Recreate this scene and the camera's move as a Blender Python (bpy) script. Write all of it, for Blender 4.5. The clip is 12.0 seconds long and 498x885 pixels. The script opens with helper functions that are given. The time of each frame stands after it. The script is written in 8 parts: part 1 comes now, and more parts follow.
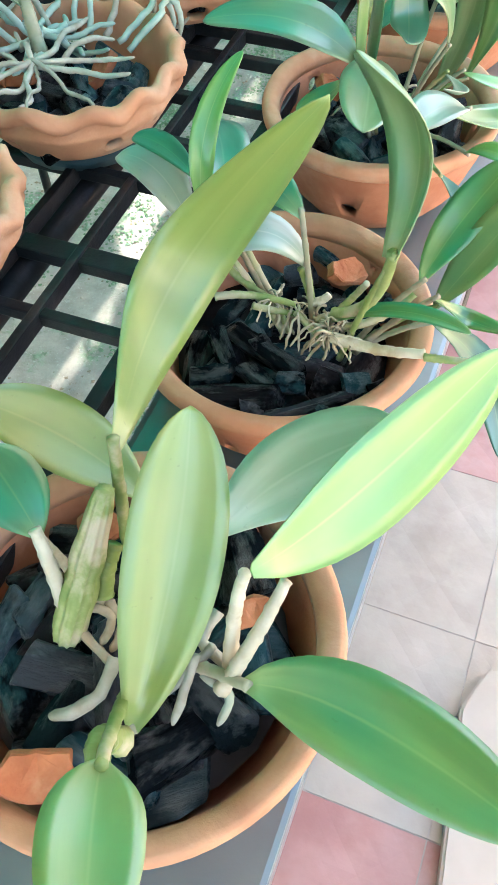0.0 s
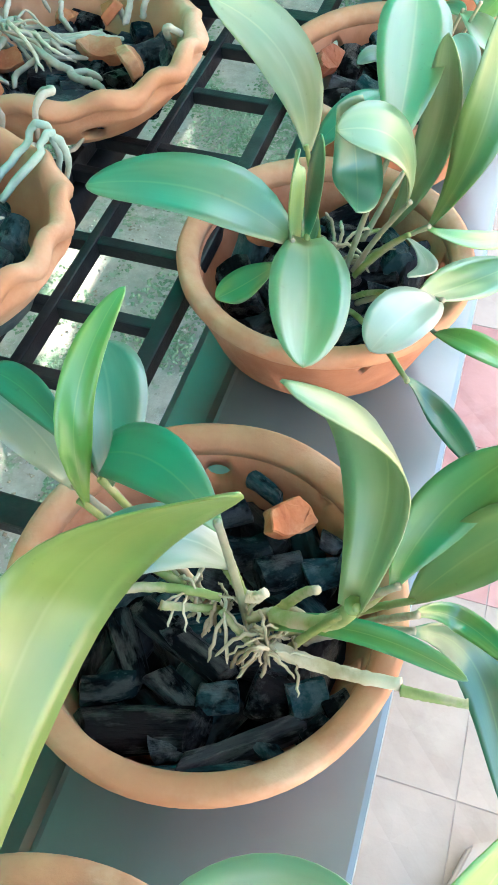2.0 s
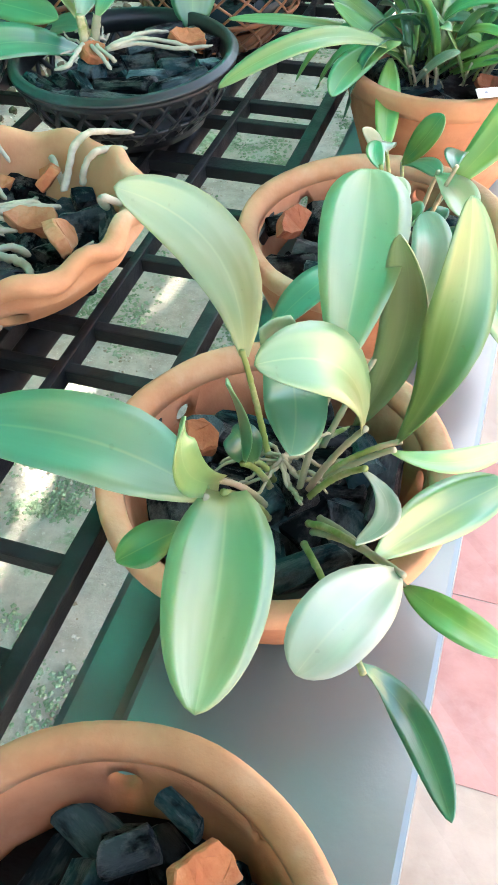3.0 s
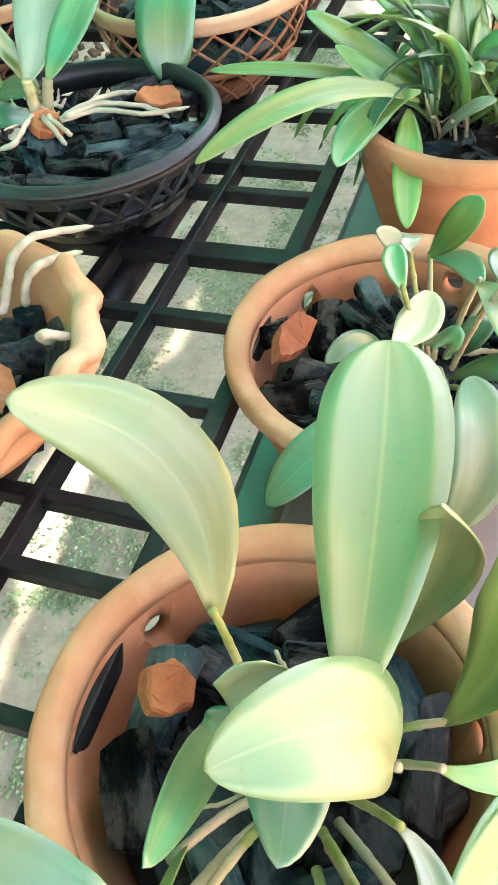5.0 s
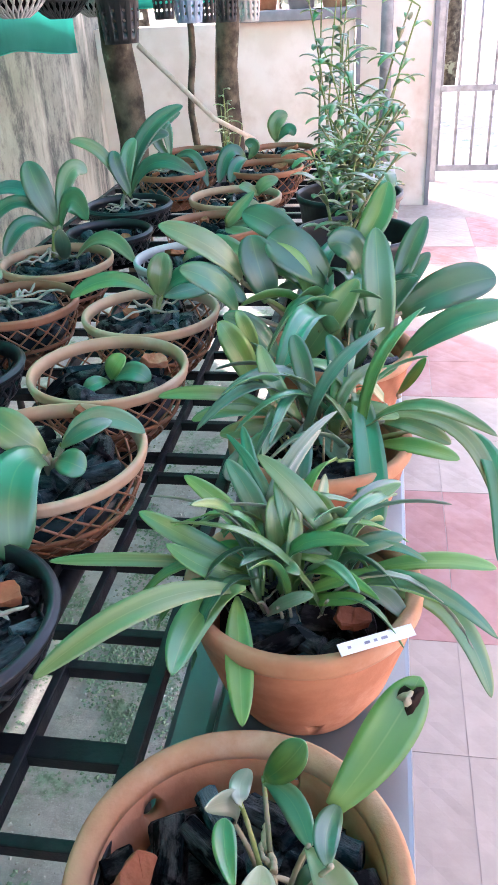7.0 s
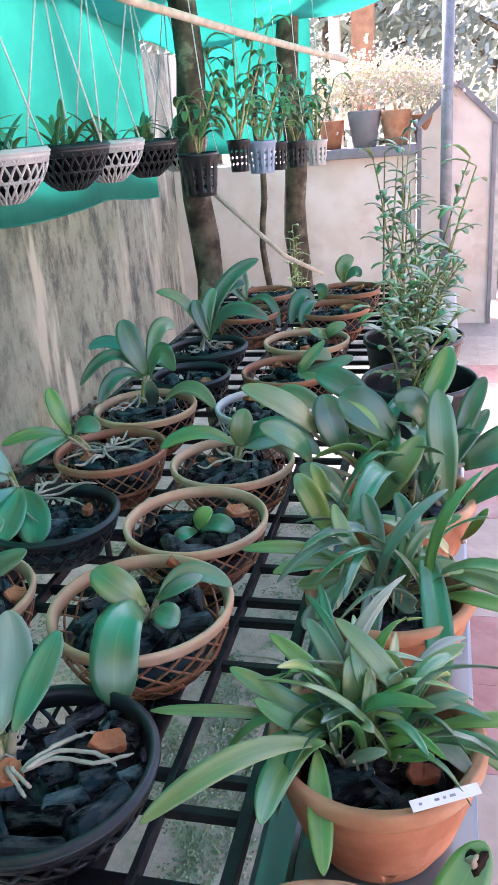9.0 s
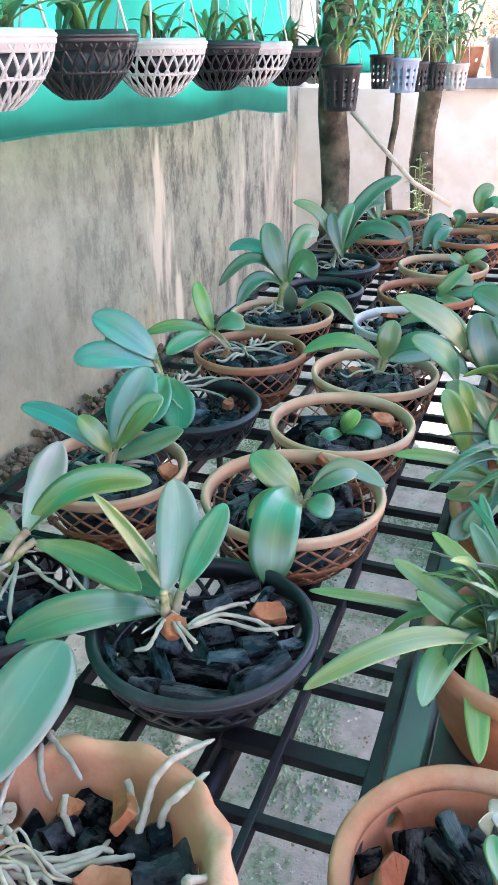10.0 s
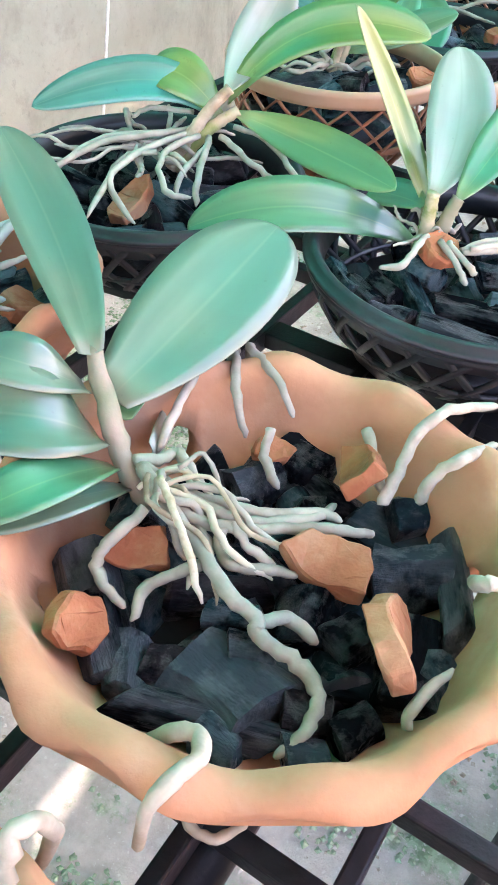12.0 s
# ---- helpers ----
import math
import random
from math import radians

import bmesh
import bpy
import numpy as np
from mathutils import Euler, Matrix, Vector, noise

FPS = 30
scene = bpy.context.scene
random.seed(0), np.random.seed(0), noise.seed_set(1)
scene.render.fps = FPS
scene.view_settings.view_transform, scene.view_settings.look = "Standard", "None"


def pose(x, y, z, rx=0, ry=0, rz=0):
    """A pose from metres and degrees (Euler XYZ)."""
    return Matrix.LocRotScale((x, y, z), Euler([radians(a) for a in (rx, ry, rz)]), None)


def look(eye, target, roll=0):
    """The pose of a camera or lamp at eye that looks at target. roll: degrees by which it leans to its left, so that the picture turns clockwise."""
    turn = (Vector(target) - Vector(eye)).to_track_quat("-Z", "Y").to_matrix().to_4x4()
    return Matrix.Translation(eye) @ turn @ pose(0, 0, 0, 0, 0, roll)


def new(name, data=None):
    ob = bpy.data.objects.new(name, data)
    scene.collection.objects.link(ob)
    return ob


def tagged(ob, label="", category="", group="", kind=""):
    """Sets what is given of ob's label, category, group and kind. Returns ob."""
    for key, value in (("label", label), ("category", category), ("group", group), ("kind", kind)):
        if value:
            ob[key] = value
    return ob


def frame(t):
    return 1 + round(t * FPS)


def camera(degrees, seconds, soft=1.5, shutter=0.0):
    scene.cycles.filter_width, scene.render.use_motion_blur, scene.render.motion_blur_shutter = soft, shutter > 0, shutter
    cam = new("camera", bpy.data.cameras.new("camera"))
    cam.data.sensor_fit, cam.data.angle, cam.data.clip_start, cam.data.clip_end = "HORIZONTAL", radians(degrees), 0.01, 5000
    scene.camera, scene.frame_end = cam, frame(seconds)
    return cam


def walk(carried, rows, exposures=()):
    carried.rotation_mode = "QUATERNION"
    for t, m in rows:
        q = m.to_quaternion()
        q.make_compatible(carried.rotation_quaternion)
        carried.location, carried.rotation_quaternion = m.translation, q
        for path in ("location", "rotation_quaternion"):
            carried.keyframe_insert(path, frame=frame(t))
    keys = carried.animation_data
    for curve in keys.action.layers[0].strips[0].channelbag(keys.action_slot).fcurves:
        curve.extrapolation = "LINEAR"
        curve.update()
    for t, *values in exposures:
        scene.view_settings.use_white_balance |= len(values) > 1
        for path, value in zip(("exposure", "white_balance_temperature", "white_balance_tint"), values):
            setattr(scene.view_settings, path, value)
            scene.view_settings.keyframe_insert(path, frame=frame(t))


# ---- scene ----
cam = camera(34.5, 12.0, soft=1.1)
PATH = [
    (0, (0.219, 0.129, 1.239), (-0.248, 1.183, -0.395), -3.2),
    (0.5, (0.229, 0.211, 1.23), (-0.264, 1.269, -0.394), -4.3),
    (1, (0.221, 0.271, 1.224), (-0.3, 1.329, -0.391), -5.1),
    (1.5, (0.188, 0.327, 1.221), (-0.26, 1.41, -0.399), -4.2),
    (2, (0.156, 0.374, 1.21), (-0.214, 1.474, -0.419), -1.2),
    (2.5, (0.142, 0.451, 1.21), (-0.276, 1.589, -0.381), -1.1),
    (3, (0.166, 0.541, 1.179), (-0.312, 1.79, -0.308), -3.7),
    (3.2, (0.161, 0.579, 1.159), (-0.3, 1.848, -0.317), -3.9),
    (4.8, (0.123, 0.726, 1.102), (-0.421, 1.871, -0.445), -8.8),
    (5, (0.13, 0.735, 1.147), (-0.424, 1.958, -0.335), -8.8),
    (5.5, (0.13, 0.772, 1.193), (-0.297, 2.234, -0.104), -4.4),
    (6, (0.126, 0.813, 1.199), (-0.168, 2.386, -0.001), -1.5),
    (6.5, (0.132, 0.832, 1.236), (-0.168, 2.458, 0.11), -2.7),
    (7, (0.143, 0.838, 1.305), (-0.163, 2.547, 0.312), -3.1),
    (7.2, (0.147, 0.828, 1.324), (-0.147, 2.562, 0.372), -2.9),
    (8.8, (0.159, 0.778, 1.421), (-0.3, 2.576, 0.675), -5.0),
    (9, (0.143, 0.769, 1.421), (-0.325, 2.559, 0.662), -4.7),
    (9.5, (0.093, 0.735, 1.407), (-0.47, 2.468, 0.584), -4.0),
    (10, (0.036, 0.716, 1.376), (-0.593, 2.39, 0.481), -0.8),
    (10.5, (-0.038, 0.744, 1.386), (-0.761, 2.335, 0.414), 1.4),
    (11, (-0.079, 0.777, 1.248), (-0.853, 2.254, 0.144), 2.2),
    (11.5, (-0.116, 0.81, 1.136), (-0.899, 2.184, -0.088), 2.8),
    (12, (-0.125, 0.814, 1.095), (-0.864, 2.103, -0.244), 4.5),
]
EXPOSURES = [(0, 3.15, 6500, 6), (1, 3.12, 6350, 4), (2, 3.27, 6450, 3), (2.5, 3.5, 6500, 9), (3, 3.38, 7200, 12), (5, 3.56, 8400, 19), (5.5, 3.0, 6800, 16), (6.5, 2.77, 6450, 28), (9, 2.37, 6400, 33),
             (9.5, 2.63, 6400, 32), (10.5, 3.29, 6600, 35), (12, 3.67, 7050, 37)]
walk(cam, [(t, look(eye, target, roll)) for t, eye, target, roll in PATH], EXPOSURES)

# ---- light ----
world = bpy.data.worlds.new("sky")
scene.world = world
world.use_nodes = True
wn = world.node_tree
bg = wn.nodes["Background"]
sky = wn.nodes.new("ShaderNodeTexSky")
sky.sky_type = 'NISHITA'
sky.sun_disc = False
sky.sun_elevation = radians(45)
sky.sun_rotation = radians(-38)
sky.air_density, sky.dust_density = 1.0, 3.0
wn.links.new(sky.outputs[0], bg.inputs[0])
bg.inputs[1].default_value = 0.15
sun_data = bpy.data.lights.new("sun", 'SUN')
sun_data.energy, sun_data.angle, sun_data.color = 4.0, radians(1.5), (1.0, 0.95, 0.88)
sun = new("sun", sun_data)
sun.matrix_world = look((-0.62, 0.8, 1.0), (0, 0, 0))

# ---- materials ----
def nodes_of(name):
    m = bpy.data.materials.new(name)
    m.use_nodes = True
    nt = m.node_tree
    return m, nt, nt.nodes["Principled BSDF"]


def add(nt, kind, **props):
    n = nt.nodes.new(kind)
    for k, v in props.items():
        n.inputs[k].default_value = v
    return n


def mixc(nt, fac, a, b, mode='MIX'):
    n = nt.nodes.new("ShaderNodeMix")
    n.data_type = 'RGBA'
    n.blend_type = mode
    for sock, v in ((n.inputs[0], fac), (n.inputs[6], a), (n.inputs[7], b)):
        if isinstance(v, (int, float)):
            sock.default_value = v
        elif isinstance(v, tuple):
            sock.default_value = (*v, 1.0)
        else:
            nt.links.new(v, sock)
    return n.outputs[2]


def ramp(nt, fac, *stops):
    n = nt.nodes.new("ShaderNodeValToRGB")
    n.color_ramp.interpolation = 'EASE'
    e = n.color_ramp.elements
    while len(e) < len(stops):
        e.new(0.5)
    for el, (p, c) in zip(e, stops):
        el.position = p
        el.color = (*c, 1.0) if isinstance(c, tuple) else (c, c, c, 1.0)
    nt.links.new(fac, n.inputs[0])
    return n.outputs[0]


def noise_out(nt, vec, scale, detail=4.0, rough=0.55):
    n = add(nt, "ShaderNodeTexNoise", Scale=scale, Detail=detail, Roughness=rough)
    nt.links.new(vec, n.inputs["Vector"])
    return n.outputs[0]


def coords(nt, per_object=True):
    tc = nt.nodes.new("ShaderNodeTexCoord")
    oi = nt.nodes.new("ShaderNodeObjectInfo")
    if not per_object:
        return tc.outputs["Object"], oi.outputs["Random"]
    off = nt.nodes.new("ShaderNodeVectorMath")
    off.operation = 'ADD'
    nt.links.new(tc.outputs["Object"], off.inputs[0])
    sc = nt.nodes.new("ShaderNodeMath")
    sc.operation = 'MULTIPLY'
    sc.inputs[1].default_value = 7.3
    nt.links.new(oi.outputs["Random"], sc.inputs[0])
    nt.links.new(sc.outputs[0], off.inputs[1])
    return off.outputs[0], oi.outputs["Random"]


def bump(nt, bsdf, height, strength, dist):
    b = add(nt, "ShaderNodeBump", Strength=strength, Distance=dist)
    nt.links.new(height, b.inputs["Height"])
    nt.links.new(b.outputs[0], bsdf.inputs["Normal"])


def surface(name, dark, light, stain, scale=30.0, rough=0.7, spec=0.4, bump_d=0.001, bump_scale=220.0,
            stain_scale=6.0, stain_cut=(0.55, 0.7), vary=0.25, metal=0.0):
    """Two tones by fine noise, patches of stain by coarse noise, a little change from piece to piece."""
    m, nt, p = nodes_of(name)
    v, rnd = coords(nt)
    base = mixc(nt, ramp(nt, noise_out(nt, v, scale), (0.3, 0.0), (0.7, 1.0)), dark, light)
    patch = ramp(nt, noise_out(nt, v, stain_scale, 6.0, 0.65), (stain_cut[0], 0.0), (stain_cut[1], 1.0))
    col = mixc(nt, patch, base, stain)
    shade = ramp(nt, rnd, (0.0, 1.0 - vary), (1.0, 1.0))
    col = mixc(nt, 1.0, col, shade, 'MULTIPLY')
    nt.links.new(col, p.inputs["Base Color"])
    r = ramp(nt, noise_out(nt, v, stain_scale * 3), (0.3, max(0.30, rough - 0.12)), (0.7, max(0.34, min(1.0, rough + 0.1))))
    nt.links.new(r, p.inputs["Roughness"])
    p.inputs["Specular IOR Level"].default_value = spec
    p.inputs["Metallic"].default_value = metal
    if bump_d:
        bump(nt, p, noise_out(nt, v, bump_scale, 5.0, 0.6), 0.6, bump_d)
    return m


def leaf_material(name, deep, pale, rib, rough=0.32, tint=(0.03, 0.30, 0.20)):
    """A waxy leaf: paler along the rib and at the base, faint veins lengthwise, blotches, light let through."""
    m, nt, p = nodes_of(name)
    v, rnd = coords(nt)
    uv = nt.nodes.new("ShaderNodeUVMap")
    sep = nt.nodes.new("ShaderNodeSeparateXYZ")
    nt.links.new(uv.outputs[0], sep.inputs[0])
    shift = nt.nodes.new("ShaderNodeVectorMath")
    shift.operation = 'ADD'
    nt.links.new(uv.outputs[0], shift.inputs[0])
    far = nt.nodes.new("ShaderNodeMath")
    far.operation = 'MULTIPLY'
    far.inputs[1].default_value = 23.0
    nt.links.new(rnd, far.inputs[0])
    nt.links.new(far.outputs[0], shift.inputs[1])
    # bands from deep to pale, with the sheen's gradient put into the colour
    band = add(nt, "ShaderNodeMapping", Scale=(2.6, 1.0, 1.0))
    nt.links.new(shift.outputs[0], band.inputs["Vector"])
    base = mixc(nt, ramp(nt, noise_out(nt, band.outputs[0], 1.0, 3.0, 0.5), (0.34, 0.0), (0.66, 1.0)), deep, pale)
    base = mixc(nt, ramp(nt, noise_out(nt, v, 40.0, 5.0, 0.6), (0.45, 0.0), (0.75, 0.16)), base, deep)
    # tint patches put the emerald light of the net into the colour
    long_band = add(nt, "ShaderNodeMapping", Scale=(0.9, 1.1, 1.0))
    nt.links.new(shift.outputs[0], long_band.inputs["Vector"])
    base = mixc(nt, ramp(nt, noise_out(nt, long_band.outputs[0], 1.6, 1.0, 0.4), (0.36, 0.0), (0.68, 0.8)), base, tint)
    base = mixc(nt, ramp(nt, rnd, (0.0, 0.0), (1.0, 0.3)), base, pale)
    across = add(nt, "ShaderNodeMath")
    across.operation = 'SUBTRACT'
    across.inputs[1].default_value = 0.5
    nt.links.new(sep.outputs[0], across.inputs[0])
    ab = nt.nodes.new("ShaderNodeMath")
    ab.operation = 'ABSOLUTE'
    nt.links.new(across.outputs[0], ab.inputs[0])
    rib_f = ramp(nt, ab.outputs[0], (0.0, 0.38), (0.03, 0.0))
    edge_f = ramp(nt, ab.outputs[0], (0.47, 0.0), (0.5, 0.25))
    root_f = ramp(nt, sep.outputs[1], (0.0, 0.75), (0.22, 0.0))
    col = mixc(nt, rib_f, base, rib)
    col = mixc(nt, edge_f, col, rib)
    col = mixc(nt, root_f, col, rib)
    speck = ramp(nt, noise_out(nt, v, 160.0, 2.0), (0.70, 0.0), (0.76, 0.25))
    col = mixc(nt, speck, col, tuple(c * 0.55 for c in deep))
    nt.links.new(col, p.inputs["Base Color"])
    r = ramp(nt, noise_out(nt, v, 30.0), (0.3, max(0.29, rough - 0.06)), (0.75, max(0.36, rough + 0.12)))
    nt.links.new(r, p.inputs["Roughness"])
    p.inputs["Specular IOR Level"].default_value = 0.95
    p.inputs["Coat Weight"].default_value = 0.55
    p.inputs["Coat Roughness"].default_value = 0.33
    mp = add(nt, "ShaderNodeMapping", Scale=(26.0, 1.2, 1.0))
    nt.links.new(uv.outputs[0], mp.inputs["Vector"])
    vein = noise_out(nt, mp.outputs[0], 1.0, 3.0)
    bump(nt, p, mixc(nt, 0.5, vein, noise_out(nt, v, 45.0)), 0.16, 0.0006)
    tr = nt.nodes.new("ShaderNodeBsdfTranslucent")
    nt.links.new(col, tr.inputs[0])
    mx = nt.nodes.new("ShaderNodeMixShader")
    mx.inputs[0].default_value = 0.22
    out = nt.nodes["Material Output"]
    nt.links.new(p.outputs[0], mx.inputs[1])
    nt.links.new(tr.outputs[0], mx.inputs[2])
    nt.links.new(mx.outputs[0], out.inputs[0])
    return m


def charcoal_material():
    """Charred wood: near black, grain lengthwise, a dull sheen; ashy and teal patches paint the net's reflection into
    the colour.
    """
    m, nt, p = nodes_of("charcoal")
    v, rnd = coords(nt)
    mp = add(nt, "ShaderNodeMapping", Scale=(0.8, 5.0, 5.0))
    nt.links.new(v, mp.inputs["Vector"])
    grain = noise_out(nt, mp.outputs[0], 3.0, 6.0, 0.65)
    col = mixc(nt, ramp(nt, grain, (0.35, 0.0), (0.7, 1.0)), (0.0018, 0.0021, 0.0024), (0.008, 0.010, 0.0115))
    ash_sheen = ramp(nt, noise_out(nt, v, 2.2, 6.0, 0.7), (0.52, 0.0), (0.72, 0.8))
    col = mixc(nt, ash_sheen, col, (0.026, 0.042, 0.048))
    # brown and grey lump tones, with teal ones painting the turquoise net's sheen
    hue = ramp(nt, rnd, (0.0, (0.028, 0.022, 0.023)), (0.28, (0.006, 0.007, 0.008)), (0.5, (0.026, 0.064, 0.072)), (0.75, (0.056, 0.055, 0.063)), (1.0, (0.055, 0.115, 0.125)))
    uneven = ramp(nt, noise_out(nt, v, 1.1, 5.0, 0.6), (0.38, 0.0), (0.54, 0.9))
    col = mixc(nt, uneven, col, hue)
    nt.links.new(col, p.inputs["Base Color"])
    nt.links.new(ramp(nt, noise_out(nt, v, 5.0), (0.3, 0.30), (0.7, 0.5)), p.inputs["Roughness"])
    shine = ramp(nt, noise_out(nt, v, 1.7, 4.0, 0.6), (0.46, 0.0), (0.64, 0.7))
    nt.links.new(shine, p.inputs["Specular IOR Level"])
    bump(nt, p, mixc(nt, 0.45, grain, noise_out(nt, v, 9.0, 6.0, 0.7)), 0.9, 0.0045)
    return m


CLAY = surface("clay", (0.36, 0.145, 0.075), (0.47, 0.215, 0.118), (0.52, 0.29, 0.185), 26, 0.78, 0.25, 0.0006, 300, 9, (0.5, 0.75), 0.12)
CLAY_PALE = surface("clay_pale", (0.45, 0.21, 0.11), (0.55, 0.295, 0.165), (0.60, 0.40, 0.27), 24, 0.8, 0.25, 0.0007, 260, 8, (0.48, 0.72), 0.1)
CLAY_SHARD = surface("clay_shard", (0.33, 0.105, 0.045), (0.47, 0.185, 0.085), (0.50, 0.27, 0.15), 40, 0.85, 0.2, 0.002, 180, 14, (0.5, 0.7), 0.3)
CLAY_RED = surface("red_clay_shard", (0.22, 0.06, 0.028), (0.33, 0.10, 0.05), (0.38, 0.15, 0.08), 40, 0.75, 0.25, 0.002, 180, 14, (0.5, 0.7), 0.2)
CHARCOAL = charcoal_material()
TAN = surface("tan_plastic", (0.46, 0.27, 0.15), (0.56, 0.36, 0.22), (0.62, 0.45, 0.32), 14, 0.5, 0.4, 0.0003, 200, 5, (0.5, 0.7), 0.1)
BROWN = surface("brown_plastic", (0.30, 0.115, 0.055), (0.38, 0.16, 0.08), (0.42, 0.22, 0.13), 14, 0.5, 0.4, 0.0003, 200, 5, (0.5, 0.7), 0.15)
WHITE_PLASTIC = surface("white_plastic", (0.42, 0.43, 0.42), (0.54, 0.55, 0.53), (0.34, 0.36, 0.33), 14, 0.5, 0.4, 0.0003, 200, 6, (0.55, 0.75), 0.1)
BLACK_PLASTIC = surface("black_plastic", (0.010, 0.013, 0.015), (0.018, 0.024, 0.027), (0.045, 0.06, 0.065), 14, 0.42, 0.5, 0.0003, 200, 6, (0.55, 0.75), 0.2)
BLUE_PLASTIC = surface("blue_plastic", (0.22, 0.32, 0.45), (0.32, 0.43, 0.56), (0.4, 0.48, 0.55), 14, 0.5, 0.4, 0.0003, 200, 6, (0.55, 0.75), 0.1)
IRON = surface("painted_iron", (0.005, 0.006, 0.007), (0.012, 0.016, 0.018), (0.03, 0.032, 0.03), 40, 0.5, 0.28, 0.0006, 260, 10, (0.55, 0.72), 0.25)
STEEL = surface("grey_steel", (0.16, 0.18, 0.19), (0.24, 0.26, 0.27), (0.12, 0.11, 0.10), 20, 0.45, 0.5, 0.0004, 200, 8, (0.55, 0.72), 0.1)
# board grey shifted to teal, putting the net's reflection into the colour
PLANK = surface("teal_cast_board", (0.068, 0.112, 0.118), (0.098, 0.148, 0.154), (0.058, 0.092, 0.098), 5, 0.24, 1.0, 0.0003, 150, 3, (0.5, 0.85), 0.0)
PLANK.node_tree.nodes["Principled BSDF"].inputs["Coat Weight"].default_value = 1.0
PLANK.node_tree.nodes["Principled BSDF"].inputs["Coat Roughness"].default_value = 0.29
WOOD = surface("weathered_post", (0.035, 0.028, 0.02), (0.15, 0.125, 0.085), (0.24, 0.26, 0.17), 14, 0.85, 0.2, 0.006, 60, 7, (0.58, 0.66), 0.1)
CANE = surface("pale_cane", (0.45, 0.40, 0.30), (0.58, 0.52, 0.42), (0.35, 0.30, 0.22), 30, 0.7, 0.3, 0.001, 120, 8, (0.55, 0.7), 0.1)
ROPE = surface("white_cord", (0.62, 0.62, 0.58), (0.75, 0.75, 0.72), (0.5, 0.5, 0.46), 60, 0.8, 0.2, 0.0005, 500, 20, (0.5, 0.7), 0.1)
ROOT = surface("pale_root", (0.29, 0.265, 0.195), (0.48, 0.445, 0.35), (0.30, 0.35, 0.26), 55, 0.7, 0.3, 0.0008, 260, 18, (0.5, 0.68), 0.2)
ROOT_GREEN = surface("green_root", (0.27, 0.36, 0.28), (0.44, 0.53, 0.44), (0.24, 0.40, 0.32), 45, 0.6, 0.35, 0.0008, 260, 16, (0.5, 0.68), 0.25)
ROOT_BROWN = surface("dry_root", (0.34, 0.28, 0.18), (0.50, 0.43, 0.30), (0.25, 0.19, 0.11), 80, 0.8, 0.2, 0.001, 300, 22, (0.5, 0.68), 0.3)
BULB = surface("green_cane", (0.17, 0.23, 0.06), (0.31, 0.36, 0.13), (0.44, 0.38, 0.25), 40, 0.55, 0.35, 0.0004, 160, 20, (0.47, 0.64), 0.3)
DRY = surface("dry_sheath", (0.48, 0.42, 0.29), (0.62, 0.57, 0.43), (0.34, 0.28, 0.16), 50, 0.75, 0.25, 0.001, 240, 20, (0.5, 0.68), 0.2)
TAG = surface("white_tag", (0.70, 0.71, 0.70), (0.78, 0.79, 0.78), (0.6, 0.6, 0.58), 20, 0.45, 0.4, 0.0, 100, 10, (0.6, 0.75), 0.0)
INK = surface("ink", (0.26, 0.26, 0.34), (0.34, 0.34, 0.42), (0.03, 0.03, 0.05), 40, 0.6, 0.3, 0.0)
INK_BROWN = surface("rotten_brown", (0.020, 0.012, 0.008), (0.05, 0.03, 0.02), (0.08, 0.05, 0.03), 60, 0.8, 0.2, 0.001, 240, 20, (0.5, 0.7), 0.0)
TILE_CREAM = surface("cream_tile", (0.43, 0.35, 0.28), (0.49, 0.405, 0.33), (0.38, 0.30, 0.235), 10, 0.5, 0.4, 0.0008, 60, 4, (0.5, 0.75), 0.06)
TILE_PINK = surface("pink_tile", (0.40, 0.18, 0.155), (0.49, 0.26, 0.225), (0.50, 0.32, 0.285), 10, 0.5, 0.4, 0.0008, 60, 4, (0.5, 0.75), 0.08)
PAINT = surface("cream_paint", (0.66, 0.58, 0.48), (0.74, 0.67, 0.58), (0.55, 0.44, 0.33), 6, 0.8, 0.2, 0.001, 90, 2, (0.52, 0.75), 0.0)
PAINT_GREY = surface("grey_paint", (0.20, 0.20, 0.21), (0.27, 0.27, 0.28), (0.15, 0.15, 0.15), 8, 0.7, 0.3, 0.0006, 90, 3, (0.55, 0.75), 0.0)
RUBBLE = surface("rubble", (0.16, 0.13, 0.10), (0.30, 0.26, 0.20), (0.10, 0.12, 0.06), 30, 0.95, 0.1, 0.003, 90, 8, (0.5, 0.65), 0.45)
PETAL = surface("white_petal", (0.72, 0.62, 0.54), (0.80, 0.72, 0.66), (0.70, 0.48, 0.44), 30, 0.7, 0.3, 0.0, 100, 12, (0.5, 0.7), 0.1)

MOSS = surface("moss", (0.15, 0.23, 0.14), (0.29, 0.39, 0.27), (0.34, 0.43, 0.32), 30, 0.95, 0.1, 0.0, 200, 9, (0.5, 0.7), 0.0)
GRIT = surface("grit", (0.38, 0.36, 0.32), (0.60, 0.58, 0.53), (0.30, 0.24, 0.18), 60, 0.95, 0.1, 0.0, 200, 20, (0.5, 0.6), 0.0)

